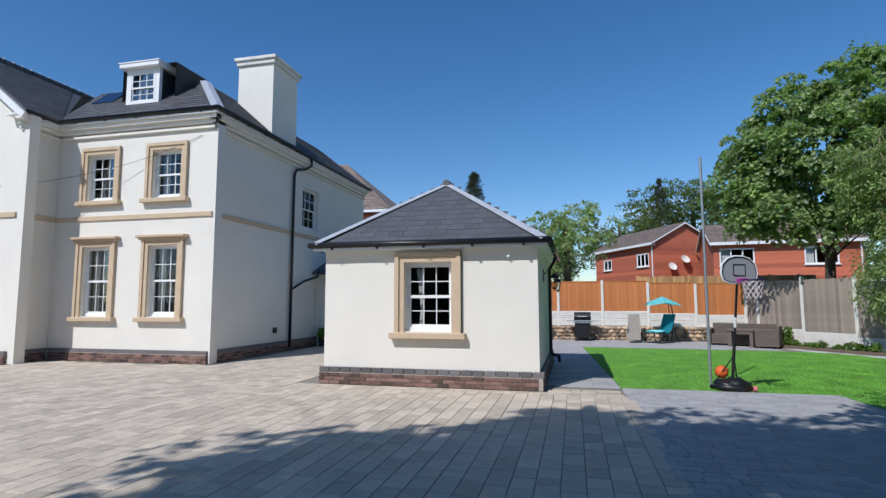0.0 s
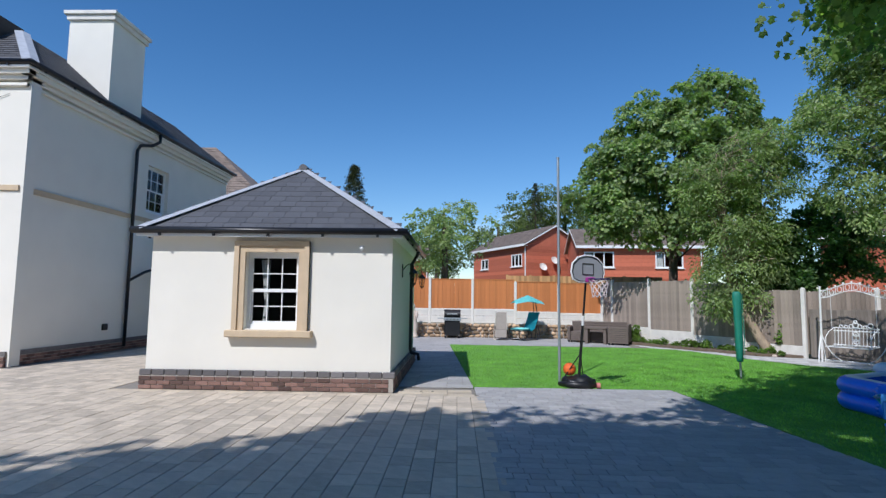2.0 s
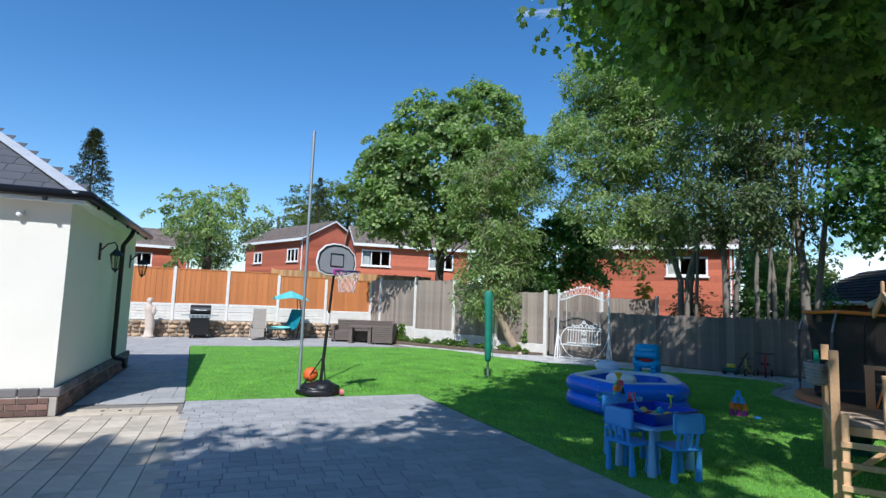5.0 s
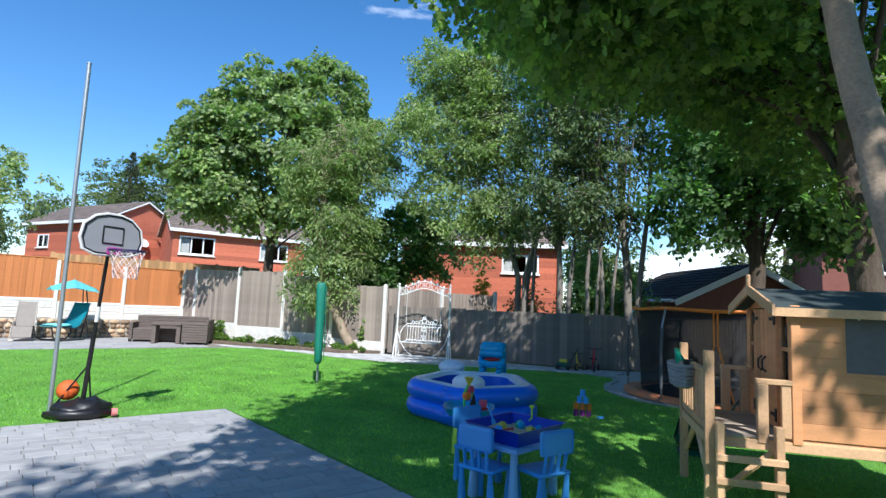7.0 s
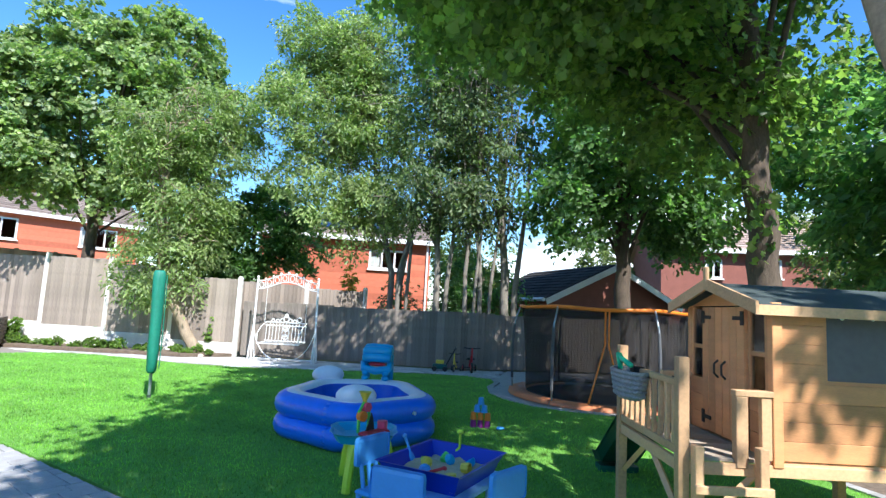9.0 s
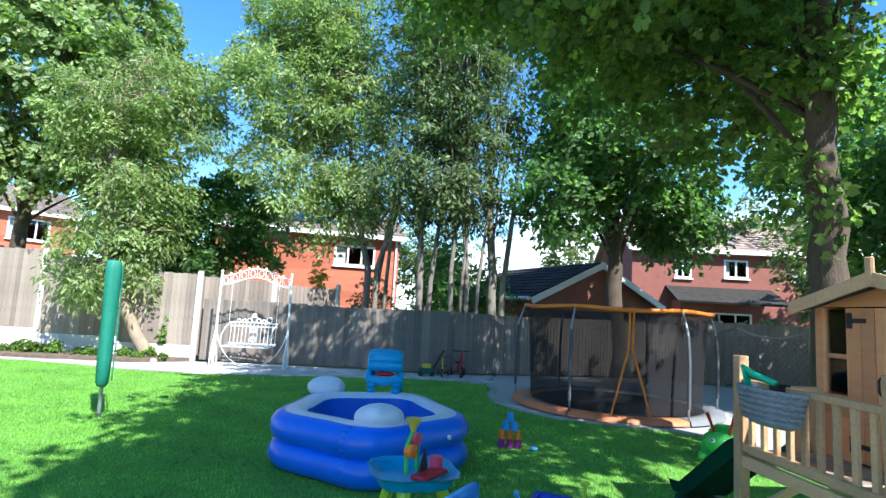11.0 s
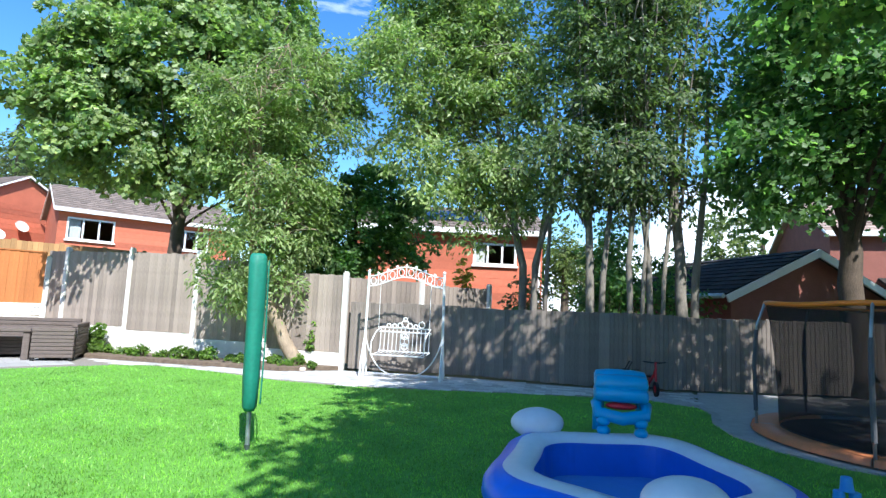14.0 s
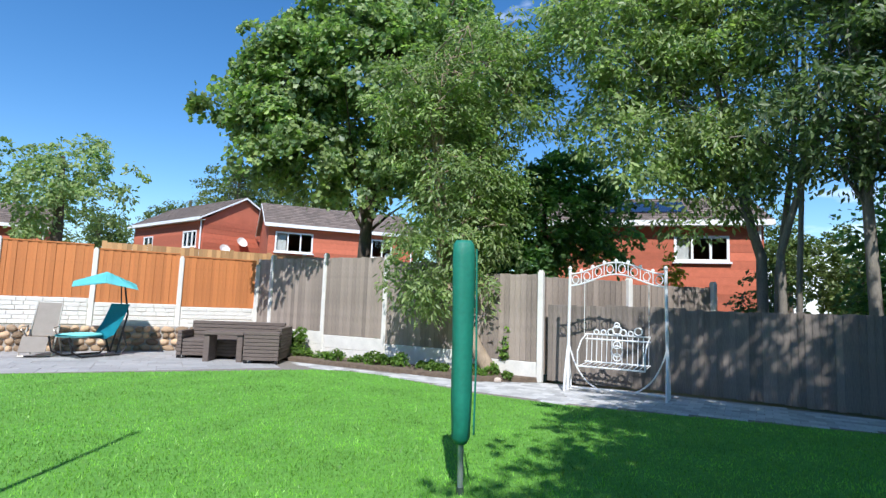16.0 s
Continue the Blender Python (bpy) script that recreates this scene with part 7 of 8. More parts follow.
# long near wall: shiplap boards round a window
for k in range(8):
    z0 = FZ + k * 0.1225
    segs = [(0.05, PL)]
    if 1.14 < z0 < 1.56:
        segs = [(0.05, 0.34), (0.82, PL)]
    for s0, s1 in segs:
        part("board", box(B(), (s0, -0.014, z0 + 0.0008), (s1, 0.004, z0 + 0.1217), bev=0.003), PINE, ph)
    part("far_board", box(B(), (0.05, PW - 0.004, z0 + 0.003), (PL, PW + 0.014, z0 + 0.12)), PINE, ph)
    part("back_board", box(B(), (PL, 0.02, z0 + 0.003), (PL + 0.016, PW - 0.02, z0 + 0.12)), PINE, ph)
pwin = part("window", box(box(box(box(B(), (0.34, -0.005, 1.15), (0.82, 0.03, 1.172)), (0.34, -0.005, 1.6), (0.82, 0.03, 1.64)), (0.34, -0.005, 1.172), (0.358, 0.03, 1.6)), (0.802, -0.005, 1.172), (0.82, 0.03, 1.6)), PINE, ph, "plastic glazed window")
pp_ = part("pane", box(B(), (0.358, 0.004, 1.172), (0.802, 0.008, 1.6)), mat("smoky_acrylic", (0.17, 0.165, 0.165), 0.22, 0.08, 3, 0.03, 20), pwin)
pp_.visible_shadow = False
part("corner_post", box(B(), (-0.01, -0.03, FZ - 0.04), (0.055, 0.03, EZP), bev=0.004), PINE, ph)
part("corner_post", box(B(), (-0.01, PW - 0.03, FZ - 0.04), (0.055, PW + 0.03, EZP), bev=0.004), PINE, ph)
# door wall at x = 0: lower boards, side windows, double doors, gable
for y0, y1 in ((0.03, 0.255), (0.865, PW - 0.03)):
    for k in range(3):
        part("front_board", box(B(), (0.0, y0, FZ + k * 0.136), (0.018, y1, FZ + k * 0.136 + 0.133)), PINE, ph)
    part("window_frame", box(box(B(), (-0.006, y0, 1.07), (0.024, y0 + 0.03, 1.63)), (-0.006, y1 - 0.03, 1.07), (0.024, y1, 1.63)), PINE, ph)
    part("glazing_bar", box(B(), (0.0, y0, 1.3), (0.02, y1, 1.33)), PINE, ph)
    pn_ = part("side_pane", box(B(), (0.006, y0 + 0.03, 1.08), (0.01, y1 - 0.03, 1.62)), GLASS, ph)
    pn_.visible_shadow = False
for s_, (y0, y1) in enumerate(((0.26, 0.557), (0.563, 0.86))):
    door = part("door", box(B(), (-0.02, y0, FZ + 0.02), (-0.002, y1, 1.63)), PINE, ph, "knotty pine door leaf")
    for k in range(3):
        w_ = (y1 - y0) / 3
        part("plank", box(B(), (-0.028, y0 + k * w_ + 0.002, FZ + 0.02), (-0.0195, y0 + (k + 1) * w_ - 0.002, 1.63), bev=0.002), PINE, door)
    hy = y0 + 0.02 if s_ == 0 else y1 - 0.02
    sg = 1 if s_ == 0 else -1
    for z in (0.78, 1.55):
        part("hinge", box(box(B(), (-0.036, min(hy, hy + sg * 0.12), z - 0.014), (-0.029, max(hy, hy + sg * 0.12), z + 0.014)), (-0.036, hy - 0.02, z - 0.05), (-0.0285, hy + 0.02, z + 0.05)), BLACK_IRON, door, "black iron hinge")
    hz_ = y1 - 0.05 if s_ == 0 else y0 + 0.05
    part("handle", tube(B(), [(-0.03, hz_, 1.1), (-0.06, hz_, 1.13), (-0.06, hz_, 1.2), (-0.03, hz_, 1.23)], 0.008, 6), BLACK_IRON, door, "black iron pull handle")
for x in (0.0, PL):
    bm = B()
    f = [bm.verts.new((x, y, z)) for y, z in ((0, EZP - 0.02), (PW, EZP - 0.02), (PW / 2, RZP - 0.03))]
    k = [bm.verts.new((x + 0.018, v.co.y, v.co.z)) for v in f]
    bm.faces.new(f)
    bm.faces.new(k[::-1])
    for i in range(3):
        bm.faces.new((f[i], k[i], k[(i + 1) % 3], f[(i + 1) % 3]))
    part("gable", bm, PINE, ph)
part("roof", slab(slab(B(), [(-0.13, -0.07, EZP - 0.02), (PL + 0.14, -0.07, EZP - 0.02), (PL + 0.14, PW / 2, RZP), (-0.13, PW / 2, RZP)], 0.022), [(-0.13, PW + 0.07, EZP - 0.02), (PL + 0.14, PW + 0.07, EZP - 0.02), (PL + 0.14, PW / 2, RZP), (-0.13, PW / 2, RZP)], 0.022), FELT, ph, "green-grey felt roof")
part("eave_board", box(B(), (-0.13, -0.085, EZP - 0.085), (PL + 0.14, -0.068, EZP - 0.02)), PINE_GREY, ph)
for x in (-0.155, PL + 0.142):
    for sg in (0, 1):
        ya, yb = (-0.1, PW / 2) if sg == 0 else (PW + 0.1, PW / 2)
        bm = B()
        f = [bm.verts.new((x, y, z)) for y, z in ((ya, EZP - 0.085), (ya, EZP - 0.0), (yb, RZP + 0.03), (yb, RZP - 0.055))]
        k = [bm.verts.new((x + 0.02, v.co.y, v.co.z)) for v in f]
        bm.faces.new(f)
        bm.faces.new(k[::-1])
        for i in range(4):
            bm.faces.new((f[i], k[i], k[(i + 1) % 4], f[(i + 1) % 4]))
        part("barge_board", bm, PINE_GREY, ph, "pale weathered barge board")
    part("finial", box(B(), (x - 0.004, PW / 2 - 0.03, RZP - 0.06), (x + 0.024, PW / 2 + 0.03, RZP + 0.12), bev=0.01), PINE_GREY, ph)
# floor, veranda, rails, posts, ladder
part("floor", box(B(), (0, 0.0, FZ - 0.05), (PL, PW, FZ - 0.005)), PINE_GREY, ph)
for k in range(8):
    part("deck_board", box(B(), (-0.56, k * 0.14, FZ - 0.022), (-0.002, k * 0.14 + 0.135, FZ), bev=0.003), DECK, ph)
for lo, hi in (((-0.57, -0.02, FZ - 0.1), (PL, 0.015, FZ - 0.026)), ((-0.57, PW - 0.015, FZ - 0.1), (PL, PW + 0.02, FZ - 0.026)), ((-0.6, -0.02, FZ - 0.1), (-0.565, PW + 0.02, FZ - 0.024))):
    part("bearer", box(B(), lo, hi, bev=0.003), PINE_GREY, ph)
for x, y, z in ((-0.58, 0.0, 1.28), (-0.58, PW, 1.28), (1.2, 0.05, FZ - 0.1), (1.2, PW - 0.05, FZ - 0.1), (PL - 0.1, 0.1, FZ - 0.1), (PL - 0.1, PW - 0.1, FZ - 0.1)):
    part("post", box(B(), (x - 0.035, y - 0.035, -0.02), (x + 0.035, y + 0.035, z), bev=0.004), PINE_GREY, ph)
part("top_rail", box(B(), (-0.6, 0.035, 1.09), (-0.555, PW - 0.035, 1.13), bev=0.004), PINE_GREY, ph)
part("bottom_rail", box(B(), (-0.6, 0.035, FZ + 0.0), (-0.555, PW - 0.035, FZ + 0.055), bev=0.004), PINE_GREY, ph)
for k in range(9):
    y = 0.11 + k * 0.113
    part("spindle", box(B(), (-0.592, y - 0.018, FZ + 0.04), (-0.564, y + 0.018, 1.1), bev=0.003), PINE_GREY, ph)
for y in (0.0, PW):
    part("side_post", box(B(), (-0.245, y - 0.03, FZ - 0.05), (-0.17, y + 0.03, 1.05), bev=0.004), PINE_GREY, ph)
    part("side_spindle", box(B(), (-0.078, y - 0.02, FZ), (-0.012, y + 0.02, 1.05), bev=0.003), PINE_GREY, ph)
    part("side_rail", box(B(), (-0.25, y - 0.03, 1.05), (-0.002, y + 0.03, 1.09), bev=0.004), PINE_GREY, ph)
part("brace", rod(B(), (-0.57, 0.05, 0.28), (-0.57, 0.5, FZ - 0.08), 0.026, seg=4), PINE_GREY, ph)
part("brace", rod(B(), (-0.57, PW - 0.05, 0.28), (-0.57, PW - 0.5, FZ - 0.08), 0.026, seg=4), PINE_GREY, ph)
part("brace", rod(B(), (-0.52, 0.0, 0.2), (-0.1, 0.0, FZ - 0.08), 0.026, seg=4), PINE_GREY, ph)
for x in (-0.52, -0.12):
    part("ladder_stile", box(B(), (x - 0.028, -0.12, -0.02), (x + 0.028, -0.05, 0.75), Matrix.Rotation(radians(0), 4, "X"), bev=0.004), PINE_GREY, ph)
for z in (0.14, 0.33, 0.5):
    part("rung", box(B(), (-0.56, -0.15, z - 0.025), (-0.08, -0.118, z + 0.025), bev=0.004), PINE_GREY, ph)
# slide from the far side
bm = B()
sp_ = [(PW + 0.02, FZ), (PW + 0.2, FZ - 0.08), (PW + 0.6, 0.28), (PW + 0.84, 0.1), (PW + 1.04, 0.07)]
rows_ = []
for y, z in sp_:
    rows_.append([bm.verts.new((x, y, z + dz)) for x, dz in ((-0.55, 0.1), (-0.53, 0.1), (-0.49, 0.0), (-0.14, 0.0), (-0.09, 0.1), (-0.07, 0.1))])
for r0, r1 in zip(rows_, rows_[1:]):
    for j in range(5):
        bm.faces.new((r0[j], r0[j + 1], r1[j + 1], r1[j]))
bmesh.ops.solidify(bm, geom=bm.faces[:], thickness=0.03)
part("slide", bm, DGREEN_PL, ph, "dark green plastic slide")
part("slide_foot", box(B(), (-0.5, PW + 0.84, 0.0), (-0.12, PW + 1.0, 0.06)), DGREEN_PL, ph)
for i in range(9):
    part("light_bulb", ball(B(), (0.03 + i * 0.2, -0.05, 1.585 + 0.012 * math.sin(i * 2)), 0.012, u=8, v=6), WHITE_PAINT, ph, "small white string light")
part("light_wire", tube(B(), [(0.0 + i * 0.1, -0.045, 1.6 - 0.012 * math.sin(i * math.pi / 2) ** 2) for i in range(18)], 0.003, 4), BLACK_PL, ph)
# woven basket on the rail
bk = thing("hanging_basket", "grey woven rope basket with toys hooked on the veranda rail", "basket", PH @ Matrix.Translation((-0.665, 0.72, 0.9)))
bm = lathe(B(), [(0.13, 0.0), (0.16, 0.02), (0.2, 0.2), (0.21, 0.22), (0.19, 0.215), (0.15, 0.03)], 24, Matrix.Diagonal((0.52, 1.25, 1, 1)))
part("bowl", bm, ROPE, bk, "woven grey rope")
for z in range(6):
    rr_ = 0.165 + 0.008 * z
    part("weave", tube(B(), [(rr_ * 0.53 * math.cos(k * math.tau / 40), rr_ * 1.26 * math.sin(k * math.tau / 40), 0.03 + z * 0.034 + 0.007 * (k % 2)) for k in range(41)], 0.014, 6), ROPE, bk)
part("hook", box(B(), (0.02, -0.04, 0.2), (0.1, 0.04, 0.245)), BLACK_IRON, bk)
tg = thing("toy_claw", "mint green plastic toy in the basket", "toy", PH @ Matrix.Translation((-0.665, 0.78, 1.1)))
part("handle", tube(B(), [(0, 0.14, 0.0), (0, 0.18, 0.12), (0, 0.1, 0.08), (0, -0.1, 0.05)], [0.02, 0.025, 0.022, 0.02], 8), mat("mint_plastic", (0.03, 0.55, 0.30), 0.4), tg, smooth=True)

# ---- things on the far patio ----
bq = thing("gas_barbecue", "black gas barbecue with stainless controls on the patio", "barbecue", Matrix.Translation((0.85, 22.25, 0)))
part("cabinet", box(B(), (-0.32, -0.22, 0.1), (0.32, 0.22, 0.72), bev=0.01), BLACK_PL, bq)
part("control_panel", box(B(), (-0.36, -0.27, 0.72), (0.36, -0.2, 0.85), bev=0.01), GALV, bq, "steel control panel")
for x in (-0.22, -0.07, 0.07, 0.22):
    part("knob", rod(B(), (x, -0.27, 0.785), (x, -0.31, 0.785), 0.025, seg=10), BLACK_PL, bq)
part("side_shelf", box(B(), (-0.62, -0.2, 0.8), (-0.37, 0.2, 0.83), bev=0.006), GALV, bq)
part("side_shelf", box(B(), (0.37, -0.2, 0.8), (0.62, 0.2, 0.83), bev=0.006), GALV, bq)
part("lid", tube(B(), [(-0.34, 0.02, 0.98), (0.34, 0.02, 0.98)], 0.2, 14), BLACK_PL, bq, "rounded black lid")
part("lid_handle", tube(B(), [(-0.2, -0.18, 0.98), (-0.2, -0.24, 1.0), (0.2, -0.24, 1.0), (0.2, -0.18, 0.98)], 0.012, 6), GALV, bq)
for x in (-0.28, 0.28):
    part("wheel", rod(B(), (x - 0.03, -0.18, 0.08), (x + 0.03, -0.18, 0.08), 0.08, seg=14), BLACK_PL, bq)
    part("foot", box(B(), (x - 0.03, 0.15, 0), (x + 0.03, 0.2, 0.1)), BLACK_PL, bq)
bm = lathe(B(), [(0.2, 0.0), (0.2, 0.08), (0.15, 0.1), (0.14, 0.3), (0.17, 0.55), (0.13, 0.75), (0.15, 0.95), (0.17, 1.08), (0.07, 1.16), (0.06, 1.2), (0.1, 1.26), (0.1, 1.34), (0.05, 1.4)], 14)
for v in bm.verts:
    v.co.x += 0.03 * math.sin(v.co.z * 4)
ball(bm, (0.14, -0.1, 0.95), 0.07, 1, 1, 2.4, 10, 8)
tagged(part("statue", bm, STATUE, smooth=True, m=Matrix.Translation((-0.78, 22.2, -0.01))), "pale stone garden statue by the stone wall", "statue")
# reclining chair
rec = thing("reclining_chair", "taupe mesh reclining garden chair with pale frame", "chair", Matrix.Translation((2.85, 21.75, 0)) @ Matrix.Rotation(radians(-6), 4, "Z"))
part("backrest", slab(B(), [(-0.24, 0.12, 0.4), (0.24, 0.12, 0.4), (0.22, 0.42, 1.1), (-0.22, 0.42, 1.1)], 0.02), TAUPE, rec)
part("seat", slab(B(), [(-0.24, -0.34, 0.42), (0.24, -0.34, 0.42), (0.24, 0.14, 0.38), (-0.24, 0.14, 0.38)], 0.02), TAUPE, rec)
part("foot_rest", slab(B(), [(-0.23, -0.52, 0.12), (0.23, -0.52, 0.12), (0.23, -0.35, 0.42), (-0.23, -0.35, 0.42)], 0.02), TAUPE, rec)
FR = mat("champagne_frame", (0.52, 0.47, 0.40), 0.4, 0.05, 6, 0.0, 40, metal=0.4)
for x in (-0.28, 0.28):
    part("leg", tube(B(), [(x, -0.32, 0.0), (x, -0.1, 0.35), (x, 0.12, 0.62), (x, -0.3, 0.6)], 0.016, 8), FR, rec)
    part("rear_leg", tube(B(), [(x, 0.42, 0.0), (x, 0.1, 0.4), (x, -0.25, 0.55)], 0.016, 8), FR, rec)
    part("back_frame", rod(B(), (x * 0.86, 0.1, 0.4), (x * 0.8, 0.43, 1.12), 0.014), FR, rec)
part("foot_bar", rod(B(), (-0.28, -0.32, 0.016), (0.28, -0.32, 0.016), 0.016), FR, rec)
# lounger with canopy
lo_ = thing("canopy_lounger", "teal cushioned lounger chair under a square teal canopy", "lounger", Matrix.Translation((3.85, 21.55, 0)) @ Matrix.Rotation(radians(-48), 4, "Z"))
bm = B()
cp = [(-0.9, 0.5), (-0.45, 0.44), (0.0, 0.38), (0.18, 0.46), (0.36, 0.78), (0.5, 1.12)]
va = [[bm.verts.new((x, y, z)) for x in (-0.29, -0.27, 0.27, 0.29)] for y, z in cp]
for r0, r1 in zip(va, va[1:]):
    for k in range(3):
        bm.faces.new((r0[k], r0[k + 1], r1[k + 1], r1[k]))
bmesh.ops.solidify(bm, geom=bm.faces[:], thickness=0.08)
part("cushion", bm, TEAL, lo_, "teal padded cushion", smooth=True)
part("seat_pad", ball(B(), (0, -0.38, 0.46), 0.28, 1.02, 1.75, 0.2, 16, 8), TEAL_LT, lo_, "bright teal seat pad", smooth=True)
for x in (-0.3, 0.3):
    part("runner", tube(B(), [(x, -0.8, 0.44), (x, -0.72, 0.14), (x, -0.5, 0.03), (x, 0.35, 0.03), (x, 0.5, 0.2), (x, 0.36, 0.6)], 0.02, 8), BLACK_IRON, lo_, "curved black runner")
part("mast", tube(B(), [(0.1, 0.42, 0.05), (0.1, 0.62, 0.9), (0.05, 0.5, 1.62), (0, 0.1, 1.74)], 0.02, 8), BLACK_IRON, lo_, "black canopy mast")
part("second_mast", tube(B(), [(-0.1, 0.42, 0.05), (-0.1, 0.62, 0.9), (-0.05, 0.5, 1.62), (0, 0.1, 1.72)], 0.016, 8), BLACK_IRON, lo_)
bm = B()
ctr = bm.verts.new((0, 0.1, 1.82))
cr_ = [bm.verts.new((p[0], p[1], p[2] + 0.1)) for p in ((-0.78, -0.1, 1.36), (-0.3, -0.42, 1.48), (0.1, -0.72, 1.36), (0.45, -0.25, 1.47), (0.8, 0.25, 1.34), (0.3, 0.6, 1.47), (-0.1, 0.9, 1.36), (-0.42, 0.42, 1.47))]
for k in range(8):
    bm.faces.new((ctr, cr_[k], cr_[(k + 1) % 8]))
bmesh.ops.solidify(bm, geom=bm.faces[:], thickness=0.012)
part("canopy", bm, TEAL_LT, lo_, "pointed bright teal canopy")
# rattan corner set
def rattan_block(parent, name, x, y, w, d, h, label):
    """One woven section: dark core, stacked weave bands and four feet, in one part."""
    nb_ = max(4, round(h / 0.085))
    m = Matrix.Translation((x, y, 0))
    sec = part(name, box(B(), (-w / 2 + 0.015, -d / 2 + 0.015, 0.06), (w / 2 - 0.015, d / 2 - 0.015, h - 0.02)), BLACK_PL, parent, label, m=m)
    for k in range(nb_):
        z0 = 0.06 + (h - 0.06) * k / nb_
        o = 0.004 * (k % 2)
        part("weave_band", box(B(), (-w / 2 - o, -d / 2 - o, z0 + 0.004), (w / 2 + o, d / 2 + o, z0 + (h - 0.06) / nb_ - 0.004), bev=0.008), RATTAN, sec)
    for fx in (-w / 2 + 0.04, w / 2 - 0.04):
        for fy in (-d / 2 + 0.04, d / 2 - 0.04):
            part("foot", box(B(), (fx - 0.03, fy - 0.03, 0), (fx + 0.03, fy + 0.03, 0.07)), BLACK_PL, sec)


RR = math.atan2(-0.9, 2.2)
rs = thing("rattan_corner_sofa", "grey-brown rattan corner sofa without cushions on the patio", "sofa", Matrix.Translation((6.55, 20.72, 0)) @ Matrix.Rotation(RR, 4, "Z"), group="rattan furniture")
for row in (("seat", -0.25, 0.16, 1.6, 0.68, 0.42, "low woven seat"), ("backrest", -0.06, 0.58, 2.1, 0.12, 0.8, "tall slatted back"), ("armrest", -1.12, 0.16, 0.1, 0.7, 0.6, "woven armrest"),
            ("chaise", 0.8, -0.16, 0.48, 1.2, 0.44, "low woven chaise"), ("end_panel", 0.8, -0.84, 0.72, 0.1, 0.66, "slatted end panel"), ("side_panel", 1.12, -0.12, 0.1, 1.24, 0.74, "slatted side panel")):
    rattan_block(rs, *row)
rt = thing("rattan_table", "grey-brown rattan table beside the sofa", "table", Matrix.Translation((6.35, 20.3, 0)) @ Matrix.Rotation(RR, 4, "Z"), group="rattan furniture")
part("top", box(B(), (-0.42, -0.3, 0.56), (0.42, 0.3, 0.63), bev=0.01), RATTAN, rt)
for x in (-0.34, 0.34):
    part("panel_leg", box(B(), (x - 0.06, -0.26, 0.0), (x + 0.06, 0.26, 0.56), bev=0.01), RATTAN, rt)

# ---- pieces: paving, bricks, slates, stones ----
rp = random.Random(77)


def shared(name, w, l, h, material, bev=0.004):
    me = finish(box(B(), (0, 0, -h), (w, l, 0), bev=bev), name)
    me.materials.append(material)
    return me


# buff paving in rows along y
near, far = [], []
row_w = 0.225
x = 1.52 - 0.02
EDGE = lambda y: 1.52 - (y + 10) * 0.0082
while x > -21:
    y = -6.5 - rp.random() * 0.6
    while y < 17.5:
        L = rp.choice((0.2, 0.3, 0.3, 0.4, 0.45))
        y0, y1 = y, y + L
        y += L
        cx, cy = x - row_w / 2, (y0 + y1) / 2
        if y1 > 8.86 and -4.95 < cx < 1.6 or (cx < HX + 0.3 and y1 > HY - 0.08) or (cx < -14.1 and y1 > 10.05):
            if not (y0 < 8.86 and -4.95 < cx < 1.6 and 8.86 - y0 > 0.1):
                continue
            y1 = 8.86
        if cy < -2.0 and cx > -6:
            if cy < -6:
                continue
        (near if -3.6 < cx < 1.5 and 2.2 < cy < 8.4 else far).append((x - row_w, y0, row_w, y1 - y0))
    x -= row_w
dmesh = {}
drive = bpy.data.objects["drive_bed"]
near.sort(key=lambda p: (p[0] - 0.3) ** 2 + (p[1] - 4.5) ** 2)
for i, (x0, y0, w, l) in enumerate(near):
    if i < 300:
        k = round(l, 2)
        if k not in dmesh:
            dmesh[k] = shared("slab", w - 0.007, k - 0.007, 0.03, PAVE_L)
        part("slab", dmesh[k], None, drive, m=Matrix.Translation((x0, y0, rp.uniform(-0.0015, 0.0015))))
    else:
        far.append((x0, y0, w, l))


def joined(name, rects, material, parent, h=0.03, gap=0.007, rot=None):
    vs, fs = [], []
    for x0, y0, w, l in rects:
        b0 = len(vs)
        z = rp.uniform(-0.002, 0.002)
        x1, y1, e = x0 + w - gap, y0 + l - gap, 0.004
        vs += [(x0, y0, -h), (x1, y0, -h), (x1, y1, -h), (x0, y1, -h), (x0, y0, z - e), (x1, y0, z - e), (x1, y1, z - e), (x0, y1, z - e), (x0 + e, y0 + e, z), (x1 - e, y0 + e, z), (x1 - e, y1 - e, z), (x0 + e, y1 - e, z)]
        for a in (0, 4):
            fs += [(b0 + a + k, b0 + a + (k + 1) % 4, b0 + a + 4 + (k + 1) % 4, b0 + a + 4 + k) for k in range(4)]
        fs.append((b0 + 8, b0 + 9, b0 + 10, b0 + 11))
    if rot is not None:
        vs = [tuple(rot @ Vector(v)) for v in vs]
    me = bpy.data.meshes.new(name)
    me.from_pydata(vs, [], fs)
    me.materials.append(material)
    return part(name, me, None, parent, kind="stuff")


joined("slab_rows", far, PAVE_LJ, drive)
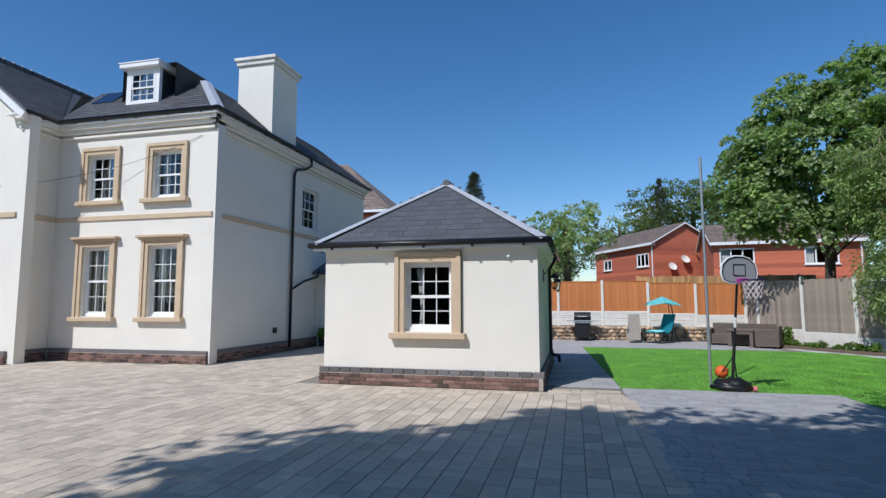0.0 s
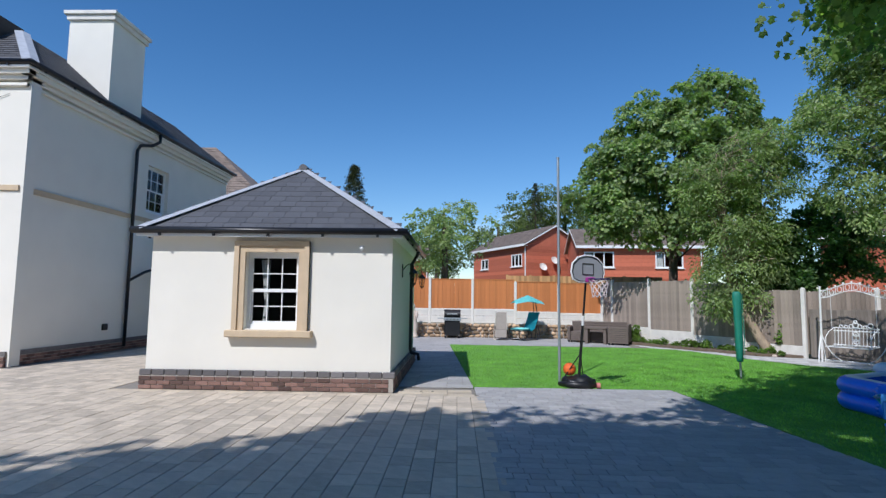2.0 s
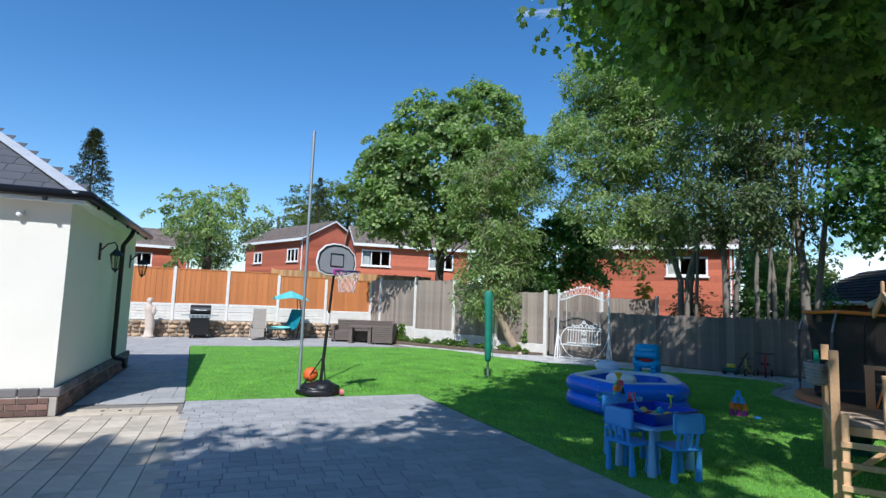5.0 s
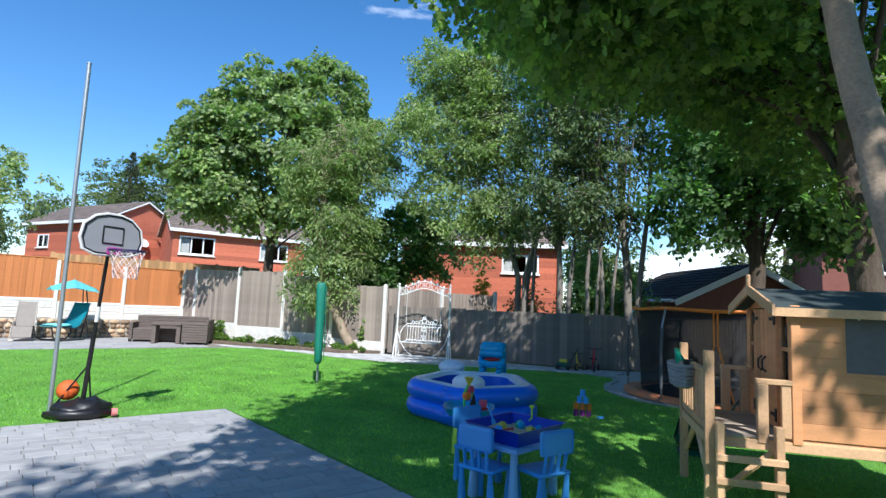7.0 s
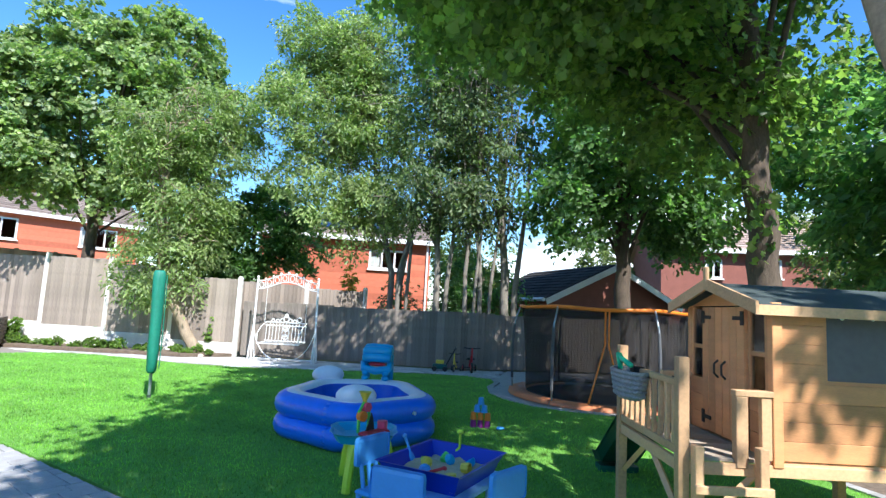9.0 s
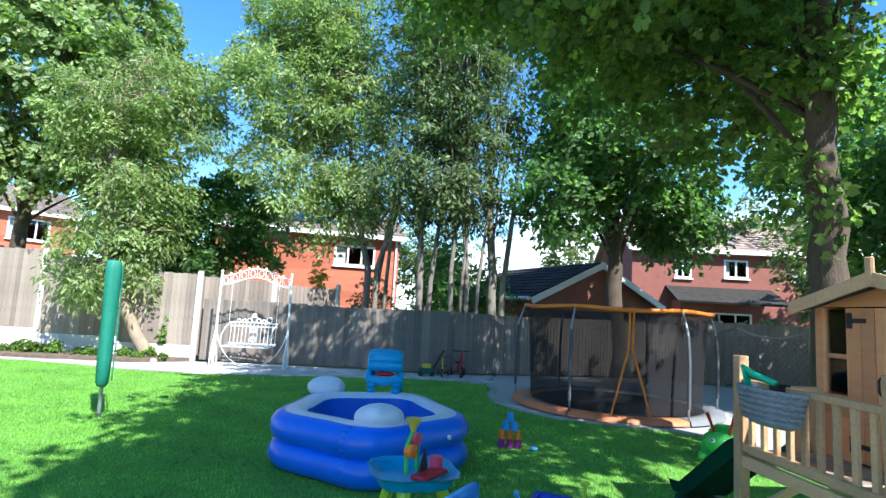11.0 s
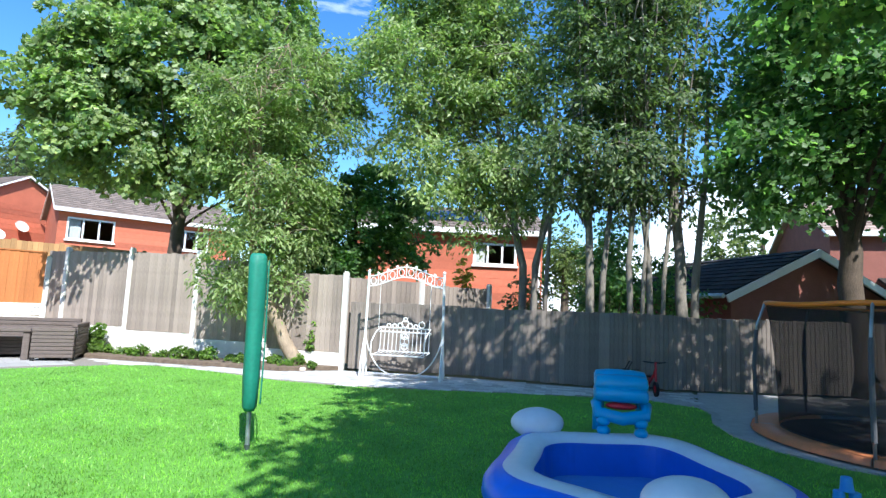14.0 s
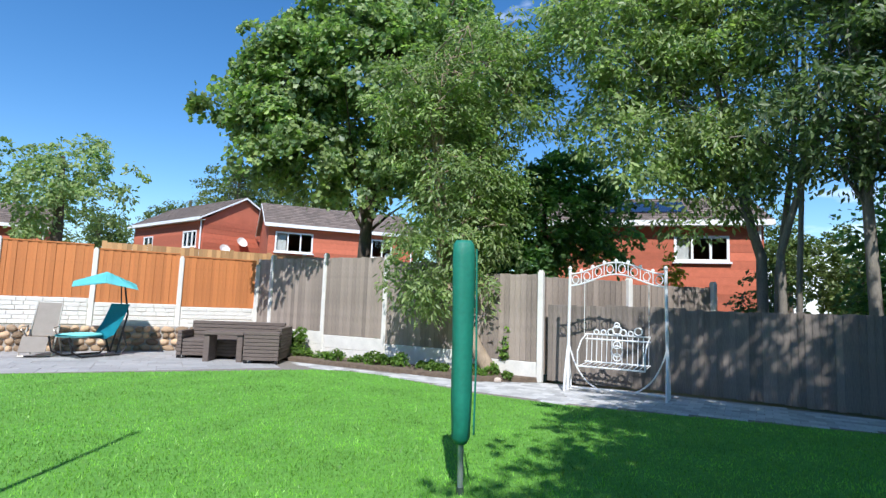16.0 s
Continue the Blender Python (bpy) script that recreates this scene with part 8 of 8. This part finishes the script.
# sandy edging strip along the building
joined("edging", [(-4.95 + 0.45 * i, 8.5 + 0.2, 0.45, 0.2) for i in range(14)] + [(0.02 + 0.43 * i, 8.905, 0.43, 0.22) for i in range(3)] + [(0.02 + 0.43 * i, 9.13, 0.43, 0.2) for i in range(3)], PAVE_EDGE, drive, h=0.028)
part("drain_cover", box(B(), (0.3, 9.0, -0.02), (0.75, 9.2, 0.006), bev=0.004), PAVE_EDGE, drive, "paved drain cover")
for xx in (0.42, 0.62):
    part("lifting_key", box(B(), (xx - 0.02, 9.08, 0.0), (xx + 0.02, 9.12, 0.012)), BLACK_IRON, drive)

# grey block paving in courses along x
near, far = [], []
patio = bpy.data.objects["patio_bed"]
y, r = 9.7, 0
while y > -4:
    xa, xb = EDGE(y) + 0.01, 5.0 + (9.7 - y) * 0.068
    xx = xa - (0.12 if r % 2 else 0)
    while xx < xb:
        L = rp.choice((0.16, 0.24, 0.24, 0.3))
        x0, x1 = max(xa, xx), min(xb, xx + L)
        xx += L
        if x1 - x0 > 0.04:
            (near if y > 2.5 and x0 > 1.6 else far).append((x0, y - 0.165, x1 - x0, 0.165))
    y -= 0.165
    r += 1
near.sort(key=lambda p: (p[0] - 3.2) ** 2 + (p[1] - 5.2) ** 2)
gmesh = {}
for i, (x0, y0, w, l) in enumerate(near):
    k = round(w, 2)
    if i < 300 and k in (0.16, 0.24, 0.3):
        if k not in gmesh:
            gmesh[k] = shared("paver", k - 0.006, 0.159, 0.03, PAVE_G)
        part("paver", gmesh[k], None, patio, m=Matrix.Translation((x0, y0, rp.uniform(-0.002, 0.002))))
    else:
        far.append((x0, y0, w, l))
joined("paver_rows", far, PAVE_GJ, patio, gap=0.006)
# path beside the building and patio at the back
path = bpy.data.objects["path_bed"]
rects = []
y = 9.66
while y < 22.6:
    xa, xb = (-0.04 if y < 13.95 else -2.9), (1.35 - (y - 9.7) * 0.0615 if y < 18.95 else 7.25 - (y - 18.95) * 0.02)
    xx = xa
    while xx < xb - 0.04:
        L = rp.choice((0.3, 0.45, 0.6))
        rects.append((xx, y, min(L, xb - xx), 0.3))
        xx += L
    y += 0.3
joined("path_paver", rects, PAVE_GJ, path, h=0.02, gap=0.006)
# path along the right-hand fence, pavers laid along its line
rects = []
pd, pn = (Vector((13.4, 10.9, 0)) - Vector((8.6, 18.4, 0))), None
ln = pd.length
rotm = Matrix.Translation((8.75, 18.55, 0)) @ Matrix.Rotation(math.atan2(pd.y, pd.x), 4, "Z")


def inside(px, py, poly):
    c = False
    for (xa, ya), (xb, yb) in zip(poly, poly[1:] + poly[:1]):
        if (ya > py) != (yb > py) and px < (xb - xa) * (py - ya) / (yb - ya) + xa:
            c = not c
    return c


PATHZ = [(7.9, 18.6), (8.5, 18.25), (9.3, 16.35), (9.65, 15.25), (10.35, 14.1), (13.1, 11.3), (13.85, 10.4), (14.0, 9.7), (15.4, 10.2), (14.2, 11.4), (12.85, 14.05), (11.35, 15.9), (10.15, 16.35), (8.2, 19.1), (7.55, 20.1)]
for i in range(-8, 60):
    for j in range(-12, 16):
        q = rotm @ Vector((i * 0.2 + 0.1, j * 0.16 + 0.08, 0))
        if inside(q.x, q.y, PATHZ):
            rects.append((i * 0.2 + (0.1 if j % 2 else 0), j * 0.16, 0.2, 0.16))
joined("fence_path_paver", rects, PAVE_P, path, h=0.02, gap=0.006, rot=rotm)
# curved kerb round the lawn by the trampoline
kerb = LAWN[7:22]
bm = B()
for (xa, ya), (xb, yb) in zip(kerb, kerb[1:]):
    n = max(1, round(math.hypot(xb - xa, yb - ya) / 0.2))
    for k in range(n):
        p, q = Vector((xa, ya, 0)).lerp(Vector((xb, yb, 0)), k / n), Vector((xa, ya, 0)).lerp(Vector((xb, yb, 0)), (k + 1) / n)
        box(bm, (0.004, -0.12, -0.04), ((q - p).length - 0.004, 0.0, 0.018), line_m(p, q))
tagged(part("kerb", bm, PAVE_GJ), "curved grey block edging of the lawn", "kerb", kind="structure")
# scalloped stone edging of the border
for i in range(22):
    f = i / 21
    p = Vector((7.75, 20.15, 0)).lerp(Vector((10.7, 16.35, 0)), f)
    st = thing("edging_stone", "pale scalloped edging stone", "edging stone", Matrix.Translation(p) @ Matrix.Rotation(math.atan2(-3.8, 2.95) + rp.uniform(-.1, .1), 4, "Z"), group="edging stones")
    part("stone", lathe(B(), [(0.1, -0.03), (0.105, 0.03), (0.09, 0.06), (0.05, 0.075)], 10, Matrix.Diagonal((0.9, 0.45, 0.75, 1))), STATUE, st)

# turf blades near the walk
rngb = np.random.default_rng(3)
nb = 170000
u = rngb.random((nb * 3, 2)) * np.array([13.0, 20.0]) + np.array([0.8, -1.0])
w = 1 / (1 + ((u[:, 0] - 6.5) / 5) ** 2 + ((u[:, 1] - 10) / 5.5) ** 2)
u = u[rngb.random(len(u)) < w]
px, py = u[:, 0], u[:, 1]
ins = np.zeros(len(u), bool)
for (xa, ya), (xb, yb) in zip(LAWN, LAWN[1:] + LAWN[:1]):
    ins ^= ((ya > py) != (yb > py)) & (px < (xb - xa) * (py - ya) / (yb - ya + 1e-12) + xa)
u = u[ins][:nb]
nb = len(u)
ang = rngb.random(nb) * math.tau
hh = rngb.uniform(0.018, 0.034, nb)
ww = 0.0045
lean = rngb.normal(0, 0.011, (nb, 2))
c, s = np.cos(ang) * ww, np.sin(ang) * ww
vv = np.zeros((nb, 3, 3))
vv[:, 0, 0], vv[:, 0, 1] = u[:, 0] - c, u[:, 1] - s
vv[:, 1, 0], vv[:, 1, 1] = u[:, 0] + c, u[:, 1] + s
vv[:, 2, 0], vv[:, 2, 1], vv[:, 2, 2] = u[:, 0] + lean[:, 0], u[:, 1] + lean[:, 1], hh
me = bpy.data.meshes.new("turf_blades")
me.vertices.add(nb * 3)
me.vertices.foreach_set("co", vv.astype(np.float32).ravel())
me.loops.add(nb * 3)
me.loops.foreach_set("vertex_index", np.arange(nb * 3, dtype=np.int32))
me.polygons.add(nb)
me.polygons.foreach_set("loop_start", np.arange(0, nb * 3, 3, dtype=np.int32))
me.update(calc_edges=True)
part("turf_blades", me, BLADE, lawn, kind="stuff")

# bricks of the garden room's plinth
bme = finish(box(B(), (0, -0.075, 0), (0.215, 0, 0.065), bev=0.004), "brick")
bme.materials.append(BRICK)
bhalf = finish(box(B(), (0, -0.075, 0), (0.1025, 0, 0.065), bev=0.004), "brick")
bhalf.materials.append(BRICK)
bcap = finish(box(B(), (0, -0.07, 0), (0.215, 0, 0.105), bev=0.012), "cap_brick")
bcap.materials.append(BRICK_CAP)


def brick_face(a, length, rot):
    for r in range(3):
        x = 0.0
        if r % 2:
            part("brick", bhalf, None, gw, m=Matrix.Translation(a) @ Matrix.Rotation(rot, 4, "Z") @ Matrix.Translation((0, 0, 0.006 + r * 0.076)))
            x = 0.1125
        while x < length - 0.1:
            full = x + 0.215 <= length + 0.01
            part("brick", bme if full else bhalf, None, gw, m=Matrix.Translation(a) @ Matrix.Rotation(rot, 4, "Z") @ Matrix.Translation((x, rp.uniform(-0.002, 0.002), 0.006 + r * 0.076)))
            x += 0.225
    x = 0.0
    while x < length - 0.1:
        part("cap_brick", bcap, None, gw, m=Matrix.Translation(a) @ Matrix.Rotation(rot, 4, "Z") @ Matrix.Translation((x, rp.uniform(-0.002, 0.002), 0.236)))
        x += 0.225


brick_face((GX0 - 0.07, GY0, 0), 4.47, 0)
brick_face((GX1, GY0 + 0.002, 0), 4.9, radians(90))

# slates of the front hip
f0, f1, ap = a0, a1, p0
nrm = (f1 - f0).cross(ap - f0).normalized()
up = (ap - (f0 + f1) / 2)
rows = 12
smesh = {}
tilt = Matrix(((1, 0, 0, 0), (0, up.normalized().y, nrm.y, 0), (0, up.normalized().z, nrm.z, 0), (0, 0, 0, 1)))
for r in range(rows):
    t = r / rows
    half = (f1 - f0).length / 2 * (1 - t)
    org = (f0 + f1) / 2 + up * t
    xx = -half - (0.15 if r % 2 else 0)
    while xx < half:
        l0, r0 = max(xx, -half + 0.03), min(xx + 0.3, half - 0.03)
        xx += 0.3
        if r0 - l0 < 0.05:
            continue
        k = round(r0 - l0, 2)
        if k not in smesh:
            smesh[k] = shared("slate", k - 0.005, up.length / rows * 1.25, 0.007, SLATE, 0.002)
        sl = Matrix.Translation(org + Vector((l0, 0, 0)) + nrm * (0.016 + rp.random() * 0.003)) @ tilt @ Matrix.Rotation(-0.035, 4, "X")
        part("slate", smesh[k], None, groof, m=sl)

# rubble stones of the garden wall
rk = []
for v in range(6):
    bm = B()
    bmesh.ops.create_icosphere(bm, subdivisions=2, radius=0.5)
    for vert in bm.verts:
        vert.co *= 0.85 + 0.3 * noise.noise(vert.co * 2.2 + Vector((v * 9.1, 0, 0)))
    me = finish(bm, "stone", True)
    me.materials.append(ROCK)
    rk.append(me)
for r in range(4):
    x = -2.6 + rp.random() * 0.1
    while x < 7.3:
        w = rp.uniform(0.14, 0.34)
        h = 0.17
        part("stone", rp.choice(rk), None, stone_wall, m=Matrix.Translation((x + w / 2, 22.72, 0.06 + r * 0.15)) @ Matrix.Rotation(rp.uniform(-0.15, 0.15), 4, "Y") @ Matrix.Diagonal((w * 1.12, 0.2, h * 1.1, 1)))
        x += w
